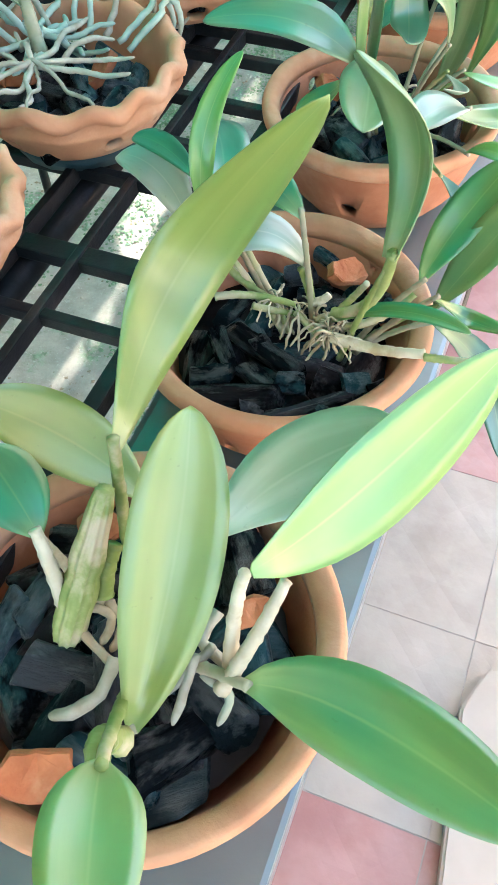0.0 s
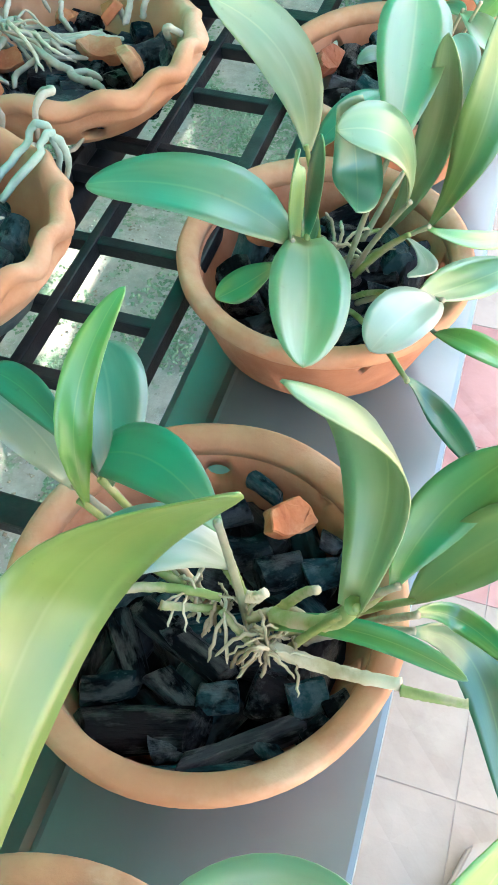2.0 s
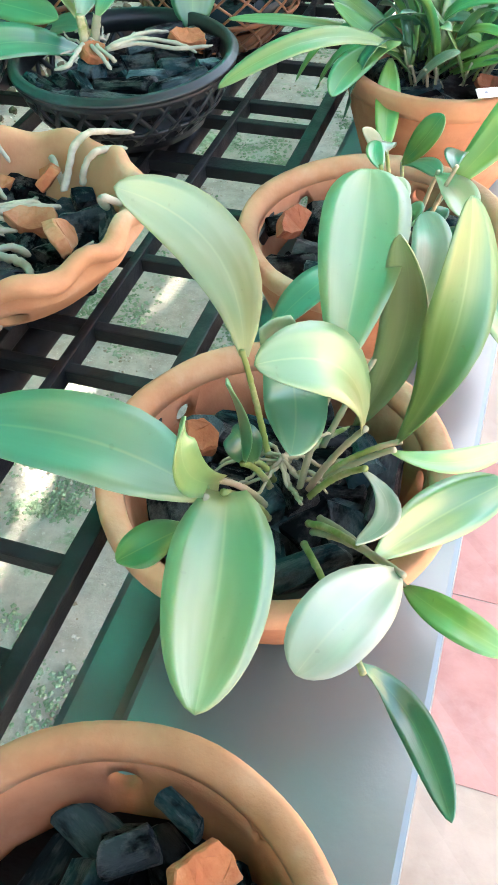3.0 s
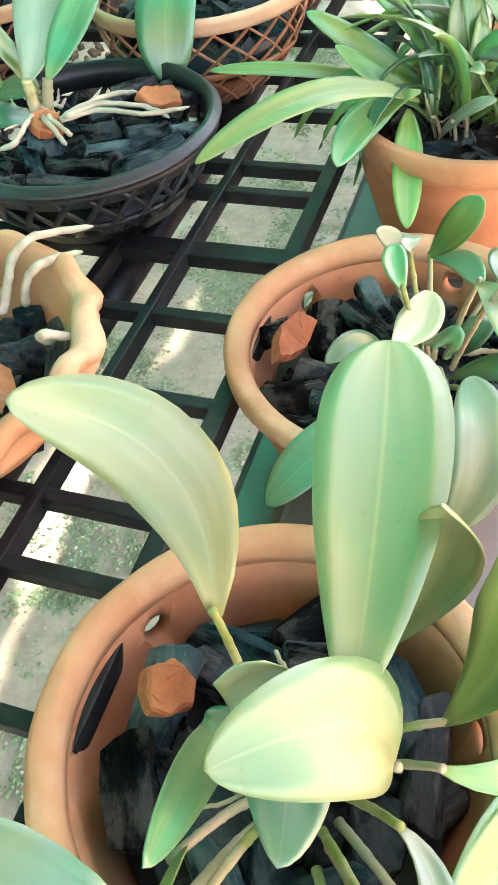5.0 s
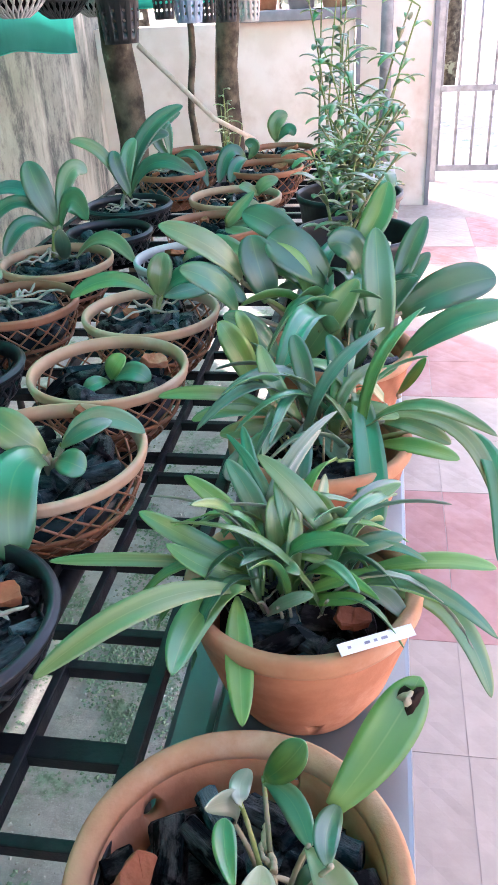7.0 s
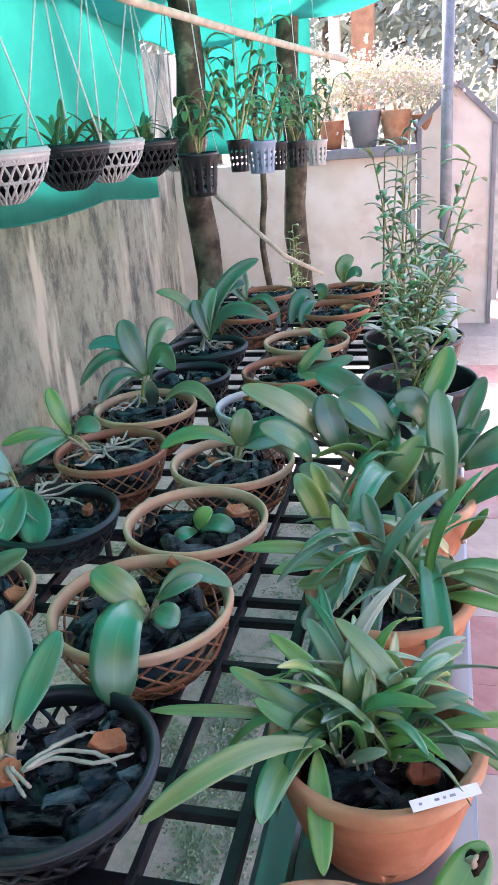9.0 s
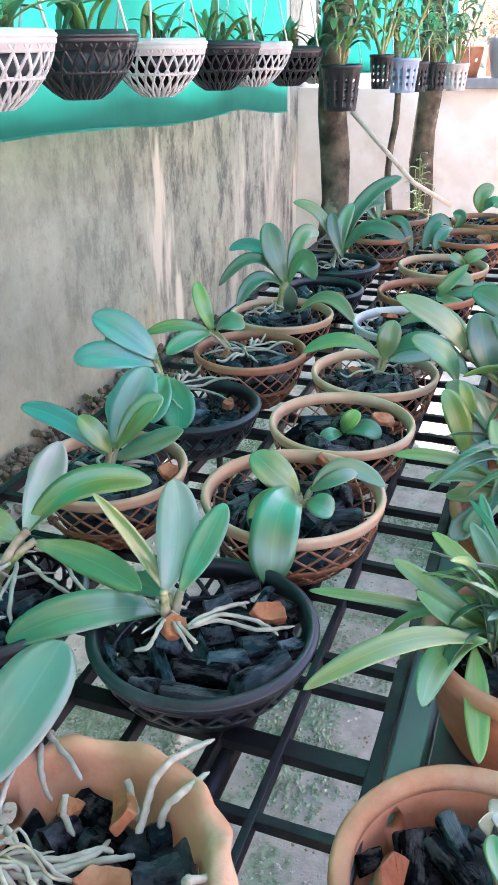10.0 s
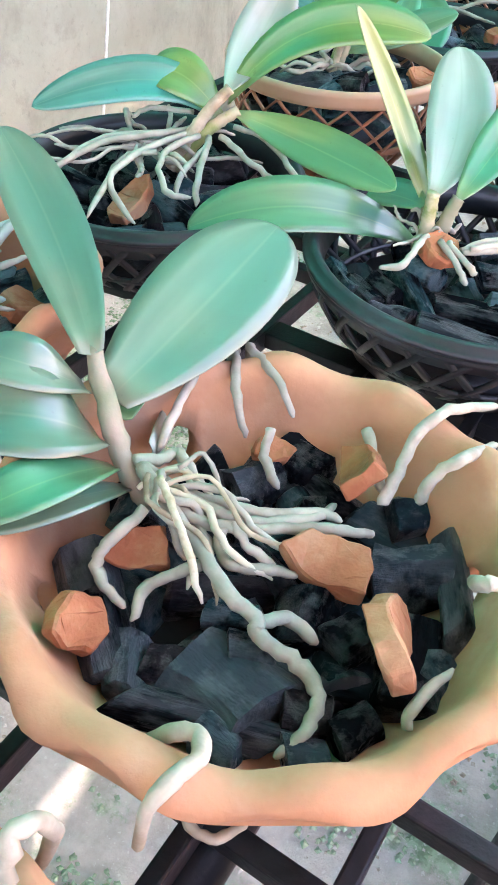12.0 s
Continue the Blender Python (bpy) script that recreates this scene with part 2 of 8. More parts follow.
LEAF_LIME = leaf_material("leaf_lime", (0.175, 0.27, 0.045), (0.265, 0.345, 0.085), (0.31, 0.38, 0.12), 0.36, (0.13, 0.29, 0.08))
LEAF_GREEN = leaf_material("leaf_green", (0.085, 0.22, 0.038), (0.175, 0.33, 0.08), (0.28, 0.42, 0.13), 0.24, (0.005, 0.25, 0.10))
LEAF_JADE = leaf_material("leaf_jade", (0.05, 0.18, 0.07), (0.12, 0.28, 0.12), (0.20, 0.37, 0.14), 0.22, (0.0, 0.27, 0.14))
LEAF_LIMEG = leaf_material("leaf_fresh", (0.117, 0.309, 0.039), (0.203, 0.412, 0.087), (0.281, 0.474, 0.136), 0.36, (0.047, 0.288, 0.078))
LEAF_GREENP = leaf_material("leaf_soft", (0.13, 0.24, 0.05), (0.25, 0.35, 0.12), (0.30, 0.41, 0.16), 0.27, (0.03, 0.23, 0.09))
LEAF_JADEP = leaf_material("leaf_sage", (0.10, 0.21, 0.08), (0.21, 0.31, 0.16), (0.27, 0.38, 0.18), 0.28, (0.03, 0.26, 0.16))
LEAF_JADEG = leaf_material("leaf_grey_green", (0.075, 0.155, 0.085), (0.19, 0.25, 0.16), (0.24, 0.29, 0.18), 0.27, (0.03, 0.19, 0.13))
LEAF_PALEG = leaf_material("leaf_silver", (0.16, 0.235, 0.06), (0.29, 0.345, 0.17), (0.33, 0.40, 0.18), 0.27, (0.07, 0.25, 0.10))
# teal cast of the net light, put into this leaf colour
LEAF_TEAL = leaf_material("leaf_teal", (0.03, 0.22, 0.16), (0.10, 0.33, 0.25), (0.18, 0.36, 0.24), 0.25, (0.01, 0.33, 0.26))
# whitish leaf tone, paler and greyer than the greens
LEAF_WHITE = leaf_material("leaf_whitish", (0.28, 0.30, 0.23), (0.45, 0.46, 0.39), (0.32, 0.36, 0.25), 0.32, (0.24, 0.31, 0.23))
STEM = surface("brown_green_stem", (0.22, 0.24, 0.14), (0.34, 0.32, 0.22), (0.38, 0.28, 0.22), 30, 0.55, 0.35, 0.0008, 160, 14, (0.5, 0.7), 0.1)
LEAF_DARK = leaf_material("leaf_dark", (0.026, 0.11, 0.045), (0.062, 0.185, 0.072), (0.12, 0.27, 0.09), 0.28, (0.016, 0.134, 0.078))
# pale copy of the leaf, with the glare on it put into the colour
LEAF_PALE_GLARE = leaf_material("leaf_pale_glare", (0.22, 0.28, 0.18), (0.39, 0.42, 0.33), (0.38, 0.44, 0.30), 0.32, (0.14, 0.28, 0.18))
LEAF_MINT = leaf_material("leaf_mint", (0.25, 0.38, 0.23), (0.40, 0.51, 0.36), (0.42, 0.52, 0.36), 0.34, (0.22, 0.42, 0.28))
LEAF_TREE = leaf_material("leaf_tree", (0.07, 0.10, 0.08), (0.14, 0.18, 0.14), (0.18, 0.22, 0.16), 0.35, (0.07, 0.12, 0.10))
WOOD_RED = surface("red_brown_paint", (0.30, 0.15, 0.08), (0.42, 0.23, 0.13), (0.22, 0.11, 0.06), 12, 0.7, 0.3, 0.001, 90, 5, (0.5, 0.7), 0.0)
LEAF_BUD = leaf_material("leaf_bud", (0.42, 0.46, 0.26), (0.54, 0.56, 0.36), (0.56, 0.56, 0.34), 0.45, (0.34, 0.42, 0.2))


def ground_material():
    m, nt, p = nodes_of("mossy_concrete")
    v, _ = coords(nt, False)
    grey = mixc(nt, ramp(nt, noise_out(nt, v, 18.0, 8.0, 0.7), (0.3, 0.0), (0.7, 1.0)), (0.36, 0.33, 0.29), (0.54, 0.50, 0.45))
    moss_f = ramp(nt, noise_out(nt, v, 5.0, 10.0, 0.75), (0.52, 0.0), (0.62, 0.8))
    moss = mixc(nt, ramp(nt, noise_out(nt, v, 60.0, 4.0), (0.4, 0.0), (0.6, 1.0)), (0.10, 0.20, 0.10), (0.26, 0.42, 0.26))
    col = mixc(nt, moss_f, grey, moss)
    grit = ramp(nt, noise_out(nt, v, 140.0, 3.0), (0.62, 0.0), (0.68, 0.7))
    col = mixc(nt, grit, col, (0.58, 0.56, 0.52))
    nt.links.new(col, p.inputs["Base Color"])
    p.inputs["Roughness"].default_value = 0.95
    bump(nt, p, noise_out(nt, v, 45.0, 8.0, 0.7), 0.9, 0.006)
    return m


def stained_wall_material():
    """Old render: pale grey, streaked downwards with black mould, bare white and rusty runs."""
    m, nt, p = nodes_of("stained_render")
    v, _ = coords(nt, False)
    mp = add(nt, "ShaderNodeMapping", Scale=(1.0, 1.3, 0.62))
    nt.links.new(v, mp.inputs["Vector"])
    streak = mp.outputs[0]
    base = mixc(nt, ramp(nt, noise_out(nt, v, 3.0, 8.0, 0.65), (0.3, 0.0), (0.7, 1.0)), (0.265, 0.275, 0.215), (0.36, 0.372, 0.30))
    base = mixc(nt, ramp(nt, noise_out(nt, v, 11.0, 8.0, 0.7), (0.50, 0.0), (0.66, 0.42)), base, (0.20, 0.20, 0.165))
    base = mixc(nt, ramp(nt, noise_out(nt, v, 55.0, 6.0, 0.7), (0.55, 0.0), (0.68, 0.3)), base, (0.17, 0.17, 0.15))
    col = mixc(nt, ramp(nt, noise_out(nt, streak, 1.6, 6.0, 0.6), (0.52, 0.0), (0.72, 0.4)), base, (0.28, 0.27, 0.22))
    far = nt.nodes.new("ShaderNodeSeparateXYZ")
    nt.links.new(v, far.inputs[0])

    def beyond(mask, a, b):
        old = add(nt, "ShaderNodeMapRange")
        old.inputs[1].default_value, old.inputs[2].default_value = a, b
        nt.links.new(far.outputs[1], old.inputs[0])
        f = nt.nodes.new("ShaderNodeMath")
        f.operation = 'MULTIPLY'
        nt.links.new(mask, f.inputs[0])
        nt.links.new(old.outputs[0], f.inputs[1])
        return f.outputs[0]
    black = ramp(nt, noise_out(nt, streak, 4.2, 12.0, 0.82), (0.44, 0.0), (0.62, 0.9))
    runs = add(nt, "ShaderNodeMapping", Scale=(1.0, 1.5, 0.30))
    nt.links.new(v, runs.inputs["Vector"])
    white = ramp(nt, noise_out(nt, runs.outputs[0], 2.1, 5.0, 0.55), (0.58, 0.0), (0.65, 0.9))
    col = mixc(nt, beyond(black, 2.5, 4.3), col, (0.075, 0.08, 0.078))
    col = mixc(nt, beyond(white, 3.6, 4.1), col, (0.60, 0.55, 0.45))
    bare = ramp(nt, noise_out(nt, runs.outputs[0], 1.3, 6.0, 0.6), (0.44, 0.0), (0.58, 0.9))
    col = mixc(nt, beyond(bare, 4.7, 5.2), col, (0.58, 0.54, 0.44))
    col = mixc(nt, ramp(nt, noise_out(nt, v, 1.5, 6.0), (0.54, 0.0), (0.70, 0.5)), col, (0.42, 0.38, 0.20))
    nt.links.new(col, p.inputs["Base Color"])
    p.inputs["Roughness"].default_value = 0.92
    p.inputs["Specular IOR Level"].default_value = 0.2
    bump(nt, p, noise_out(nt, v, 30.0, 8.0, 0.7), 0.5, 0.004)
    return m


def net_material():
    """Woven shade net: bright turquoise, lets light through."""
    m, nt, p = nodes_of("shade_net")
    v, _ = coords(nt, False)
    col = mixc(nt, ramp(nt, noise_out(nt, v, 3.0, 4.0), (0.35, 0.0), (0.7, 1.0)), (0.035, 0.46, 0.40), (0.06, 0.55, 0.48))
    nt.links.new(col, p.inputs["Base Color"])
    p.inputs["Roughness"].default_value = 0.8
    bump(nt, p, noise_out(nt, v, 700.0, 2.0), 0.4, 0.001)
    tr = nt.nodes.new("ShaderNodeBsdfTranslucent")
    nt.links.new(col, tr.inputs[0])
    mx = nt.nodes.new("ShaderNodeMixShader")
    mx.inputs[0].default_value = 0.68
    nt.links.new(p.outputs[0], mx.inputs[1])
    nt.links.new(tr.outputs[0], mx.inputs[2])
    nt.links.new(mx.outputs[0], nt.nodes["Material Output"].inputs[0])
    return m


GROUND = ground_material()
OLD_WALL = stained_wall_material()
NET = net_material()

# ---- builders ----


def mesh_from(bm, name, mat, smooth=True):
    me = bpy.data.meshes.new(name)
    bmesh.ops.recalc_face_normals(bm, faces=bm.faces)
    bm.to_mesh(me)
    bm.free()
    for f in me.polygons:
        f.use_smooth = smooth
    if mat:
        me.materials.append(mat)
    return me


def part(name, bm, mat, parent=None, label="", smooth=True):
    """One mesh object from a bmesh, under its thing or part; coordinates are those of the thing."""
    ob = new(name, mesh_from(bm, name, mat, smooth))
    if parent:
        ob.parent = parent
    if label:
        ob["label"] = label
    return ob


def share(name, me, parent, m):
    ob = new(name, me)
    ob.parent = parent
    ob.matrix_basis = m
    return ob


def thing(name, at, label, category, group="", kind=""):
    ob = new(name)
    ob.location = at
    ob.empty_display_size = 0.02
    return tagged(ob, label, category, group, kind)


def box(bm, x0, x1, y0, y1, z0, z1, bevel=0.0):
    r = bmesh.ops.create_cube(bm, size=1.0)
    for v in r["verts"]:
        v.co = Vector((x0 + (v.co.x + 0.5) * (x1 - x0), y0 + (v.co.y + 0.5) * (y1 - y0), z0 + (v.co.z + 0.5) * (z1 - z0)))
    if bevel:
        es = list({e for v in r["verts"] for e in v.link_edges})
        bmesh.ops.bevel(bm, geom=es, offset=bevel, segments=2, affect='EDGES', profile=0.6)
    return bm


def lathe(profile, n=56, wave=None):
    """A closed turned body: profile of (radius, height) from the inner bottom over the rim to the outer bottom."""
    bm = bmesh.new()
    rings = []
    for k, (r, z) in enumerate(profile):
        ring = []
        for i in range(n):
            a = 2 * math.pi * i / n
            rr, zz = (r, z) if wave is None else wave(k, r, z, a)
            ring.append(bm.verts.new((rr * math.cos(a), rr * math.sin(a), zz)))
        rings.append(ring)
    for a, b in zip(rings, rings[1:]):
        for i in range(n):
            bm.faces.new((a[i], a[(i + 1) % n], b[(i + 1) % n], b[i]))
    bm.faces.new(list(reversed(rings[0])))
    bm.faces.new(rings[-1])
    return bm


def ring_of(profile, n=56, wave=None):
    """A turned ring: the profile closes on itself."""
    bm = lathe(profile, n, wave)
    bmesh.ops.delete(bm, geom=[f for f in bm.faces if len(f.verts) > 4], context='FACES_ONLY')
    bmesh.ops.bridge_loops(bm, edges=[e for e in bm.edges if len(e.link_faces) == 1])
    return bm


def drill(bm, holes):
    """Cuts round holes through a turned wall: holes of (angle in degrees, height, radius)."""
    body = new("blank", mesh_from(bm, "blank", None))
    cut = bmesh.new()
    for deg, z, r, reach in holes:
        a = radians(deg)
        m = Matrix.Translation((reach * math.cos(a), reach * math.sin(a), z)) @ Matrix.Rotation(a, 4, 'Z') @ Matrix.Rotation(radians(90), 4, 'Y')
        bmesh.ops.create_cone(cut, cap_ends=True, segments=14, radius1=r, radius2=r, depth=0.09, matrix=m)
    tool = new("drill_bit", mesh_from(cut, "drill_bit", None))
    md = body.modifiers.new("cut", 'BOOLEAN')
    md.operation, md.object, md.solver = 'DIFFERENCE', tool, 'EXACT'
    bpy.context.view_layer.update()
    done = bpy.data.meshes.new_from_object(body.evaluated_get(bpy.context.evaluated_depsgraph_get()))
    out = bmesh.new()
    out.from_mesh(done)
    bpy.data.objects.remove(body)
    bpy.data.objects.remove(tool)
    bpy.data.meshes.remove(done)
    return out


def tube(bm, pts, radii, n=7, caps=True):
    """A round rod along points, with a radius at each."""
    rings = []
    side = None
    for i, p in enumerate(pts):
        p = Vector(p)
        d = (Vector(pts[min(i + 1, len(pts) - 1)]) - Vector(pts[max(i - 1, 0)])).normalized()
        if side is None:
            side = d.orthogonal().normalized()
        side = (side - d * side.dot(d)).normalized()
        up = d.cross(side)
        r = radii[i] if isinstance(radii, (list, tuple)) else radii
        rings.append([bm.verts.new(p + r * (math.cos(2 * math.pi * k / n) * side + math.sin(2 * math.pi * k / n) * up)) for k in range(n)])
    for a, b in zip(rings, rings[1:]):
        for k in range(n):
            bm.faces.new((a[k], a[(k + 1) % n], b[(k + 1) % n], b[k]))
    if caps:
        bm.faces.new(list(reversed(rings[0])))
        bm.faces.new(rings[-1])
    return bm


def curve_points(p0, p1, p2, n):
    p0, p1, p2 = Vector(p0), Vector(p1), Vector(p2)
    c = 2 * p1 - 0.5 * (p0 + p2)
    return [(1 - t) ** 2 * p0 + 2 * t * (1 - t) * c + t * t * p2 for t in (i / n for i in range(n + 1))]


def leaf_bm(base, mid, tip, width, face, fold=0.26, blunt=0.56, thick=0.0016, stalk=0.13, twist=0.0, nl=16, nw=6, ripple=0.0, seed=0):
    """A leaf blade through base, mid and tip. face: the way its upper side looks. fold: depth of the channel along the rib.
    blunt: where it is widest; stalk: width at the base against the full width."""
    bm = bmesh.new()
    uvl = bm.loops.layers.uv.new("UVMap")
    c = 2 * Vector(mid) - 0.5 * (Vector(base) + Vector(tip))
    ts = [1 - (1 - i / nl) ** 1.55 for i in range(nl + 1)]
    pts = [(1 - t) ** 2 * Vector(base) + 2 * t * (1 - t) * c + t * t * Vector(tip) for t in ts]
    face = Vector(face).normalized()
    top, bot, uv = [], [], {}
    r = random.Random(seed)
    ph = r.uniform(0, 6)
    for i, p in enumerate(pts):
        t = ts[i]
        d = (pts[min(i + 1, nl)] - pts[max(i - 1, 0)]).normalized()
        s = d.cross(face)
        if s.length < 1e-4:
            s = d.orthogonal()
        s.normalize()
        nrm = s.cross(d).normalized()
        if twist:
            q = Matrix.Rotation(radians(twist) * t, 3, d)
            s, nrm = q @ s, q @ nrm
        if t < blunt:
            w = stalk + (1 - stalk) * math.sin(0.5 * math.pi * t / blunt) ** 0.9
        else:
            u = (t - blunt) / (1 - blunt)
            w = max(0.0, 1 - u ** 2.5) ** 0.6
        w = max(w, 0.02) * width * 0.5
        a, b = [], []
        for j in range(nw + 1):
            x = 2 * j / nw - 1
            lift = 1.35 * fold * w * (abs(x) ** 1.25) * (1 - 0.35 * t) + ripple * w * math.sin(9 * t + ph + (2 if x > 0 else 0)) * abs(x)
            pos = p + s * (x * w) + nrm * lift
            tk = thick * (1.25 - 0.75 * abs(x)) * (1 if 0 < i < nl else 0.5)
            va, vb = bm.verts.new(pos + nrm * tk * 0.5), bm.verts.new(pos - nrm * tk * 0.5)
            uv[va] = uv[vb] = ((x + 1) / 2, t)
            a.append(va)
            b.append(vb)
        top.append(a)
        bot.append(b)
    for i in range(nl):
        for j in range(nw):
            bm.faces.new((top[i][j], top[i][j + 1], top[i + 1][j + 1], top[i + 1][j]))
            bm.faces.new((bot[i][j], bot[i + 1][j], bot[i + 1][j + 1], bot[i][j + 1]))
        bm.faces.new((top[i][0], top[i + 1][0], bot[i + 1][0], bot[i][0]))
        bm.faces.new((top[i][nw], bot[i][nw], bot[i + 1][nw], top[i + 1][nw]))
    for row, rb in ((top[0], bot[0]), (top[nl], bot[nl])):
        bm.faces.new(row + list(reversed(rb)))
    for f in bm.faces:
        for lp in f.loops:
            lp[uvl].uv = uv[lp.vert]
    return bm


FEET = {}


def leaf(plant, base, mid, tip, width, mat, face=(0, 0, 1), label="", **kw):
    """A leaf of a plant given in world places."""
    o = plant.location
    FEET.setdefault(plant.name, []).append(Vector(base))
    sub = [Vector(q) - o for q in (base, mid, tip)]
    return part("leaf", leaf_bm(*sub, width, face, **kw), mat, plant, label)


def fan_leaf(plant, az, length, width, mat, rise=40, droop=40, start=(0, 0, 0), face=None, seed=0, **kw):
    """A leaf that springs from the plant's foot at a bearing, rises by an angle and bends down on its way."""
    a, e0, e1 = radians(az), radians(rise), radians(rise - droop)
    b = plant.location + Vector(start)
    h = Vector((math.cos(a), math.sin(a), 0))
    m = b + (h * math.cos(e0) + Vector((0, 0, math.sin(e0)))) * length * 0.5
    t = m + (h * math.cos(e1) + Vector((0, 0, math.sin(e1)))) * length * 0.5
    up = face or (Vector((0, 0, 1)) * max(0.15, math.cos(e0)) - h * math.sin(e0) * 0.9)
    return leaf(plant, b, m, t, width, mat, up, seed=seed, **kw)


def cane(plant, p0, p1, p2, r0, r1, mat, name="pseudobulb", rings=5, label=""):
    """A jointed stem, swollen between its rings."""
    o = plant.location
    n = 14 if r0 >= 0.0085 else 24
    pts = curve_points(*[Vector(q) - o for q in (p0, p1, p2)], n)
    rad = []
    for i in range(n + 1):
        t = i / n
        r = r0 + (r1 - r0) * t
        swell = abs(math.sin(math.pi * rings * t))
        rad.append(r * (0.84 + 0.16 * swell ** 0.6 if r0 >= 0.0085 or swell > 0.2 else 1.10))
    if r0 < 0.0085:
        rr = random.Random(int(1e4 * (pts[0].x + 3 * pts[-1].y)) + 50000)
        pts = [q + Vector((rr.uniform(-1, 1), rr.uniform(-1, 1), rr.uniform(-1, 1))) * r0 * 0.05 for q in pts]
    bm = tube(bmesh.new(), pts, rad, 8 if r0 < 0.0085 else 40)
    if r0 >= 0.0085:
        # lengthwise ribs on a swollen bulb
        bm.verts.ensure_lookup_table()
        for k, v in enumerate(bm.verts):
            i = k // 40
            c = Vector(pts[i])
            swell = 0.60 + 0.36 * math.sin(math.pi * min(1.0, 0.12 + i / 14 * 0.9))
            v.co = c + (v.co - c) * (1 - 0.20 * abs(math.sin(10 * math.pi * k / 40)) ** 0.6) * swell
    return part(name, bm, mat, plant, label)


def root(plant, pts, r, mat=ROOT, wig=0.004, seed=0, name="root"):
    """A root through the given places, a little crooked."""
    rr = random.Random(seed)
    o = plant.location
    full = []
    P = [Vector(p) - o for p in pts]
    for i in range(len(P) - 1):
        a, b, c, d = P[max(i - 1, 0)], P[i], P[i + 1], P[min(i + 2, len(P) - 1)]
        for k in range(5):
            t = k / 5
            q = 0.5 * ((2 * b) + (c - a) * t + (2 * a - 5 * b + 4 * c - d) * t * t + (3 * b - a - 3 * c + d) * t ** 3)
            full.append(q + Vector((rr.uniform(-wig, wig), rr.uniform(-wig, wig), rr.uniform(-wig, wig) * 0.5)))
    full.append(P[-1])
    n = len(full)
    rad = [r * (1.0 + 0.06 * math.sin(i * 0.8 + seed) + 0.05 * math.sin(i * 2.3 + seed * 3)) * (1 - 0.45 * max(0, i / n - 0.7) / 0.3) for i in range(n)]
    rad[-1] *= 0.45
    return part(name, tube(bmesh.new(), full, rad, 8), mat, plant)


def roots_over(plant, n, reach, z, r=0.0026, seed=0, mat=ROOT, start=None, arc=(0, 360)):
    """Roots that wander out over the bed from the plant's foot."""
    rr = random.Random(seed)
    s = Vector(start) if start else plant.location.copy()
    for k in range(n):
        a = radians(arc[0] + (arc[1] - arc[0]) * (k + rr.random() * 0.8) / n)
        L = reach * rr.uniform(0.55, 1.0)
        pts = [s + Vector((0, 0, rr.uniform(0, 0.01)))]
        for j in range(1, 5):
            a += rr.uniform(-0.6, 0.6)
            prev = pts[-1]
            pts.append(Vector((prev.x + math.cos(a) * L / 4, prev.y + math.sin(a) * L / 4, z + rr.uniform(0.0, 0.012))))
        root(plant, pts, r * rr.uniform(0.7, 1.1), mat, 0.0007, seed * 31 + k)


# charcoal lumps and broken clay: a few shapes of unit size, shared
def lump(seed, square, facets=12):
    """A snapped stick of charcoal, one unit long and wide: round or squarish, with broken ends."""
    rr = random.Random(seed)
    bm = bmesh.new()
    rings = []
    cut = [(rr.uniform(-0.25, 0.25), rr.uniform(-0.25, 0.25)) for _ in range(2)]
    for i, x in enumerate((-0.5, -0.47, -0.2, 0.12, 0.46, 0.5)):
        row = []
        taper = (0.80 if i in (0, 5) else 1.0) * (1.0 - 0.22 * (x + 0.5) * rr.random())
        for k in range(facets):
            a = 2 * math.pi * k / facets
            c, s = math.cos(a), math.sin(a)
            q = 0.5 / (abs(c) ** square + abs(s) ** square) ** (1 / square)
            q *= taper * (1 + 0.20 * noise.noise((c * 1.3 + seed * 5, s * 1.3, x * 1.6)))
            y, z = q * c, q * s
            e = cut[0 if x < 0 else 1]
            row.append(bm.verts.new((x + (e[0] * y + e[1] * z) * (abs(x) * 2) ** 3, y + 0.10 * math.sin(2.5 * x + seed), z)))
        rings.append(row)
    for a, b in zip(rings, rings[1:]):
        for k in range(facets):
            bm.faces.new((a[k], a[(k + 1) % facets], b[(k + 1) % facets], b[k]))
    bm.faces.new(list(reversed(rings[0])))
    bm.faces.new(rings[-1])
    bm.normal_update()
    for e in bm.edges:
        if len(e.link_faces) == 2:
            e.smooth = e.calc_face_angle() < radians(34)
    return mesh_from(bm, "charcoal_lump", CHARCOAL)


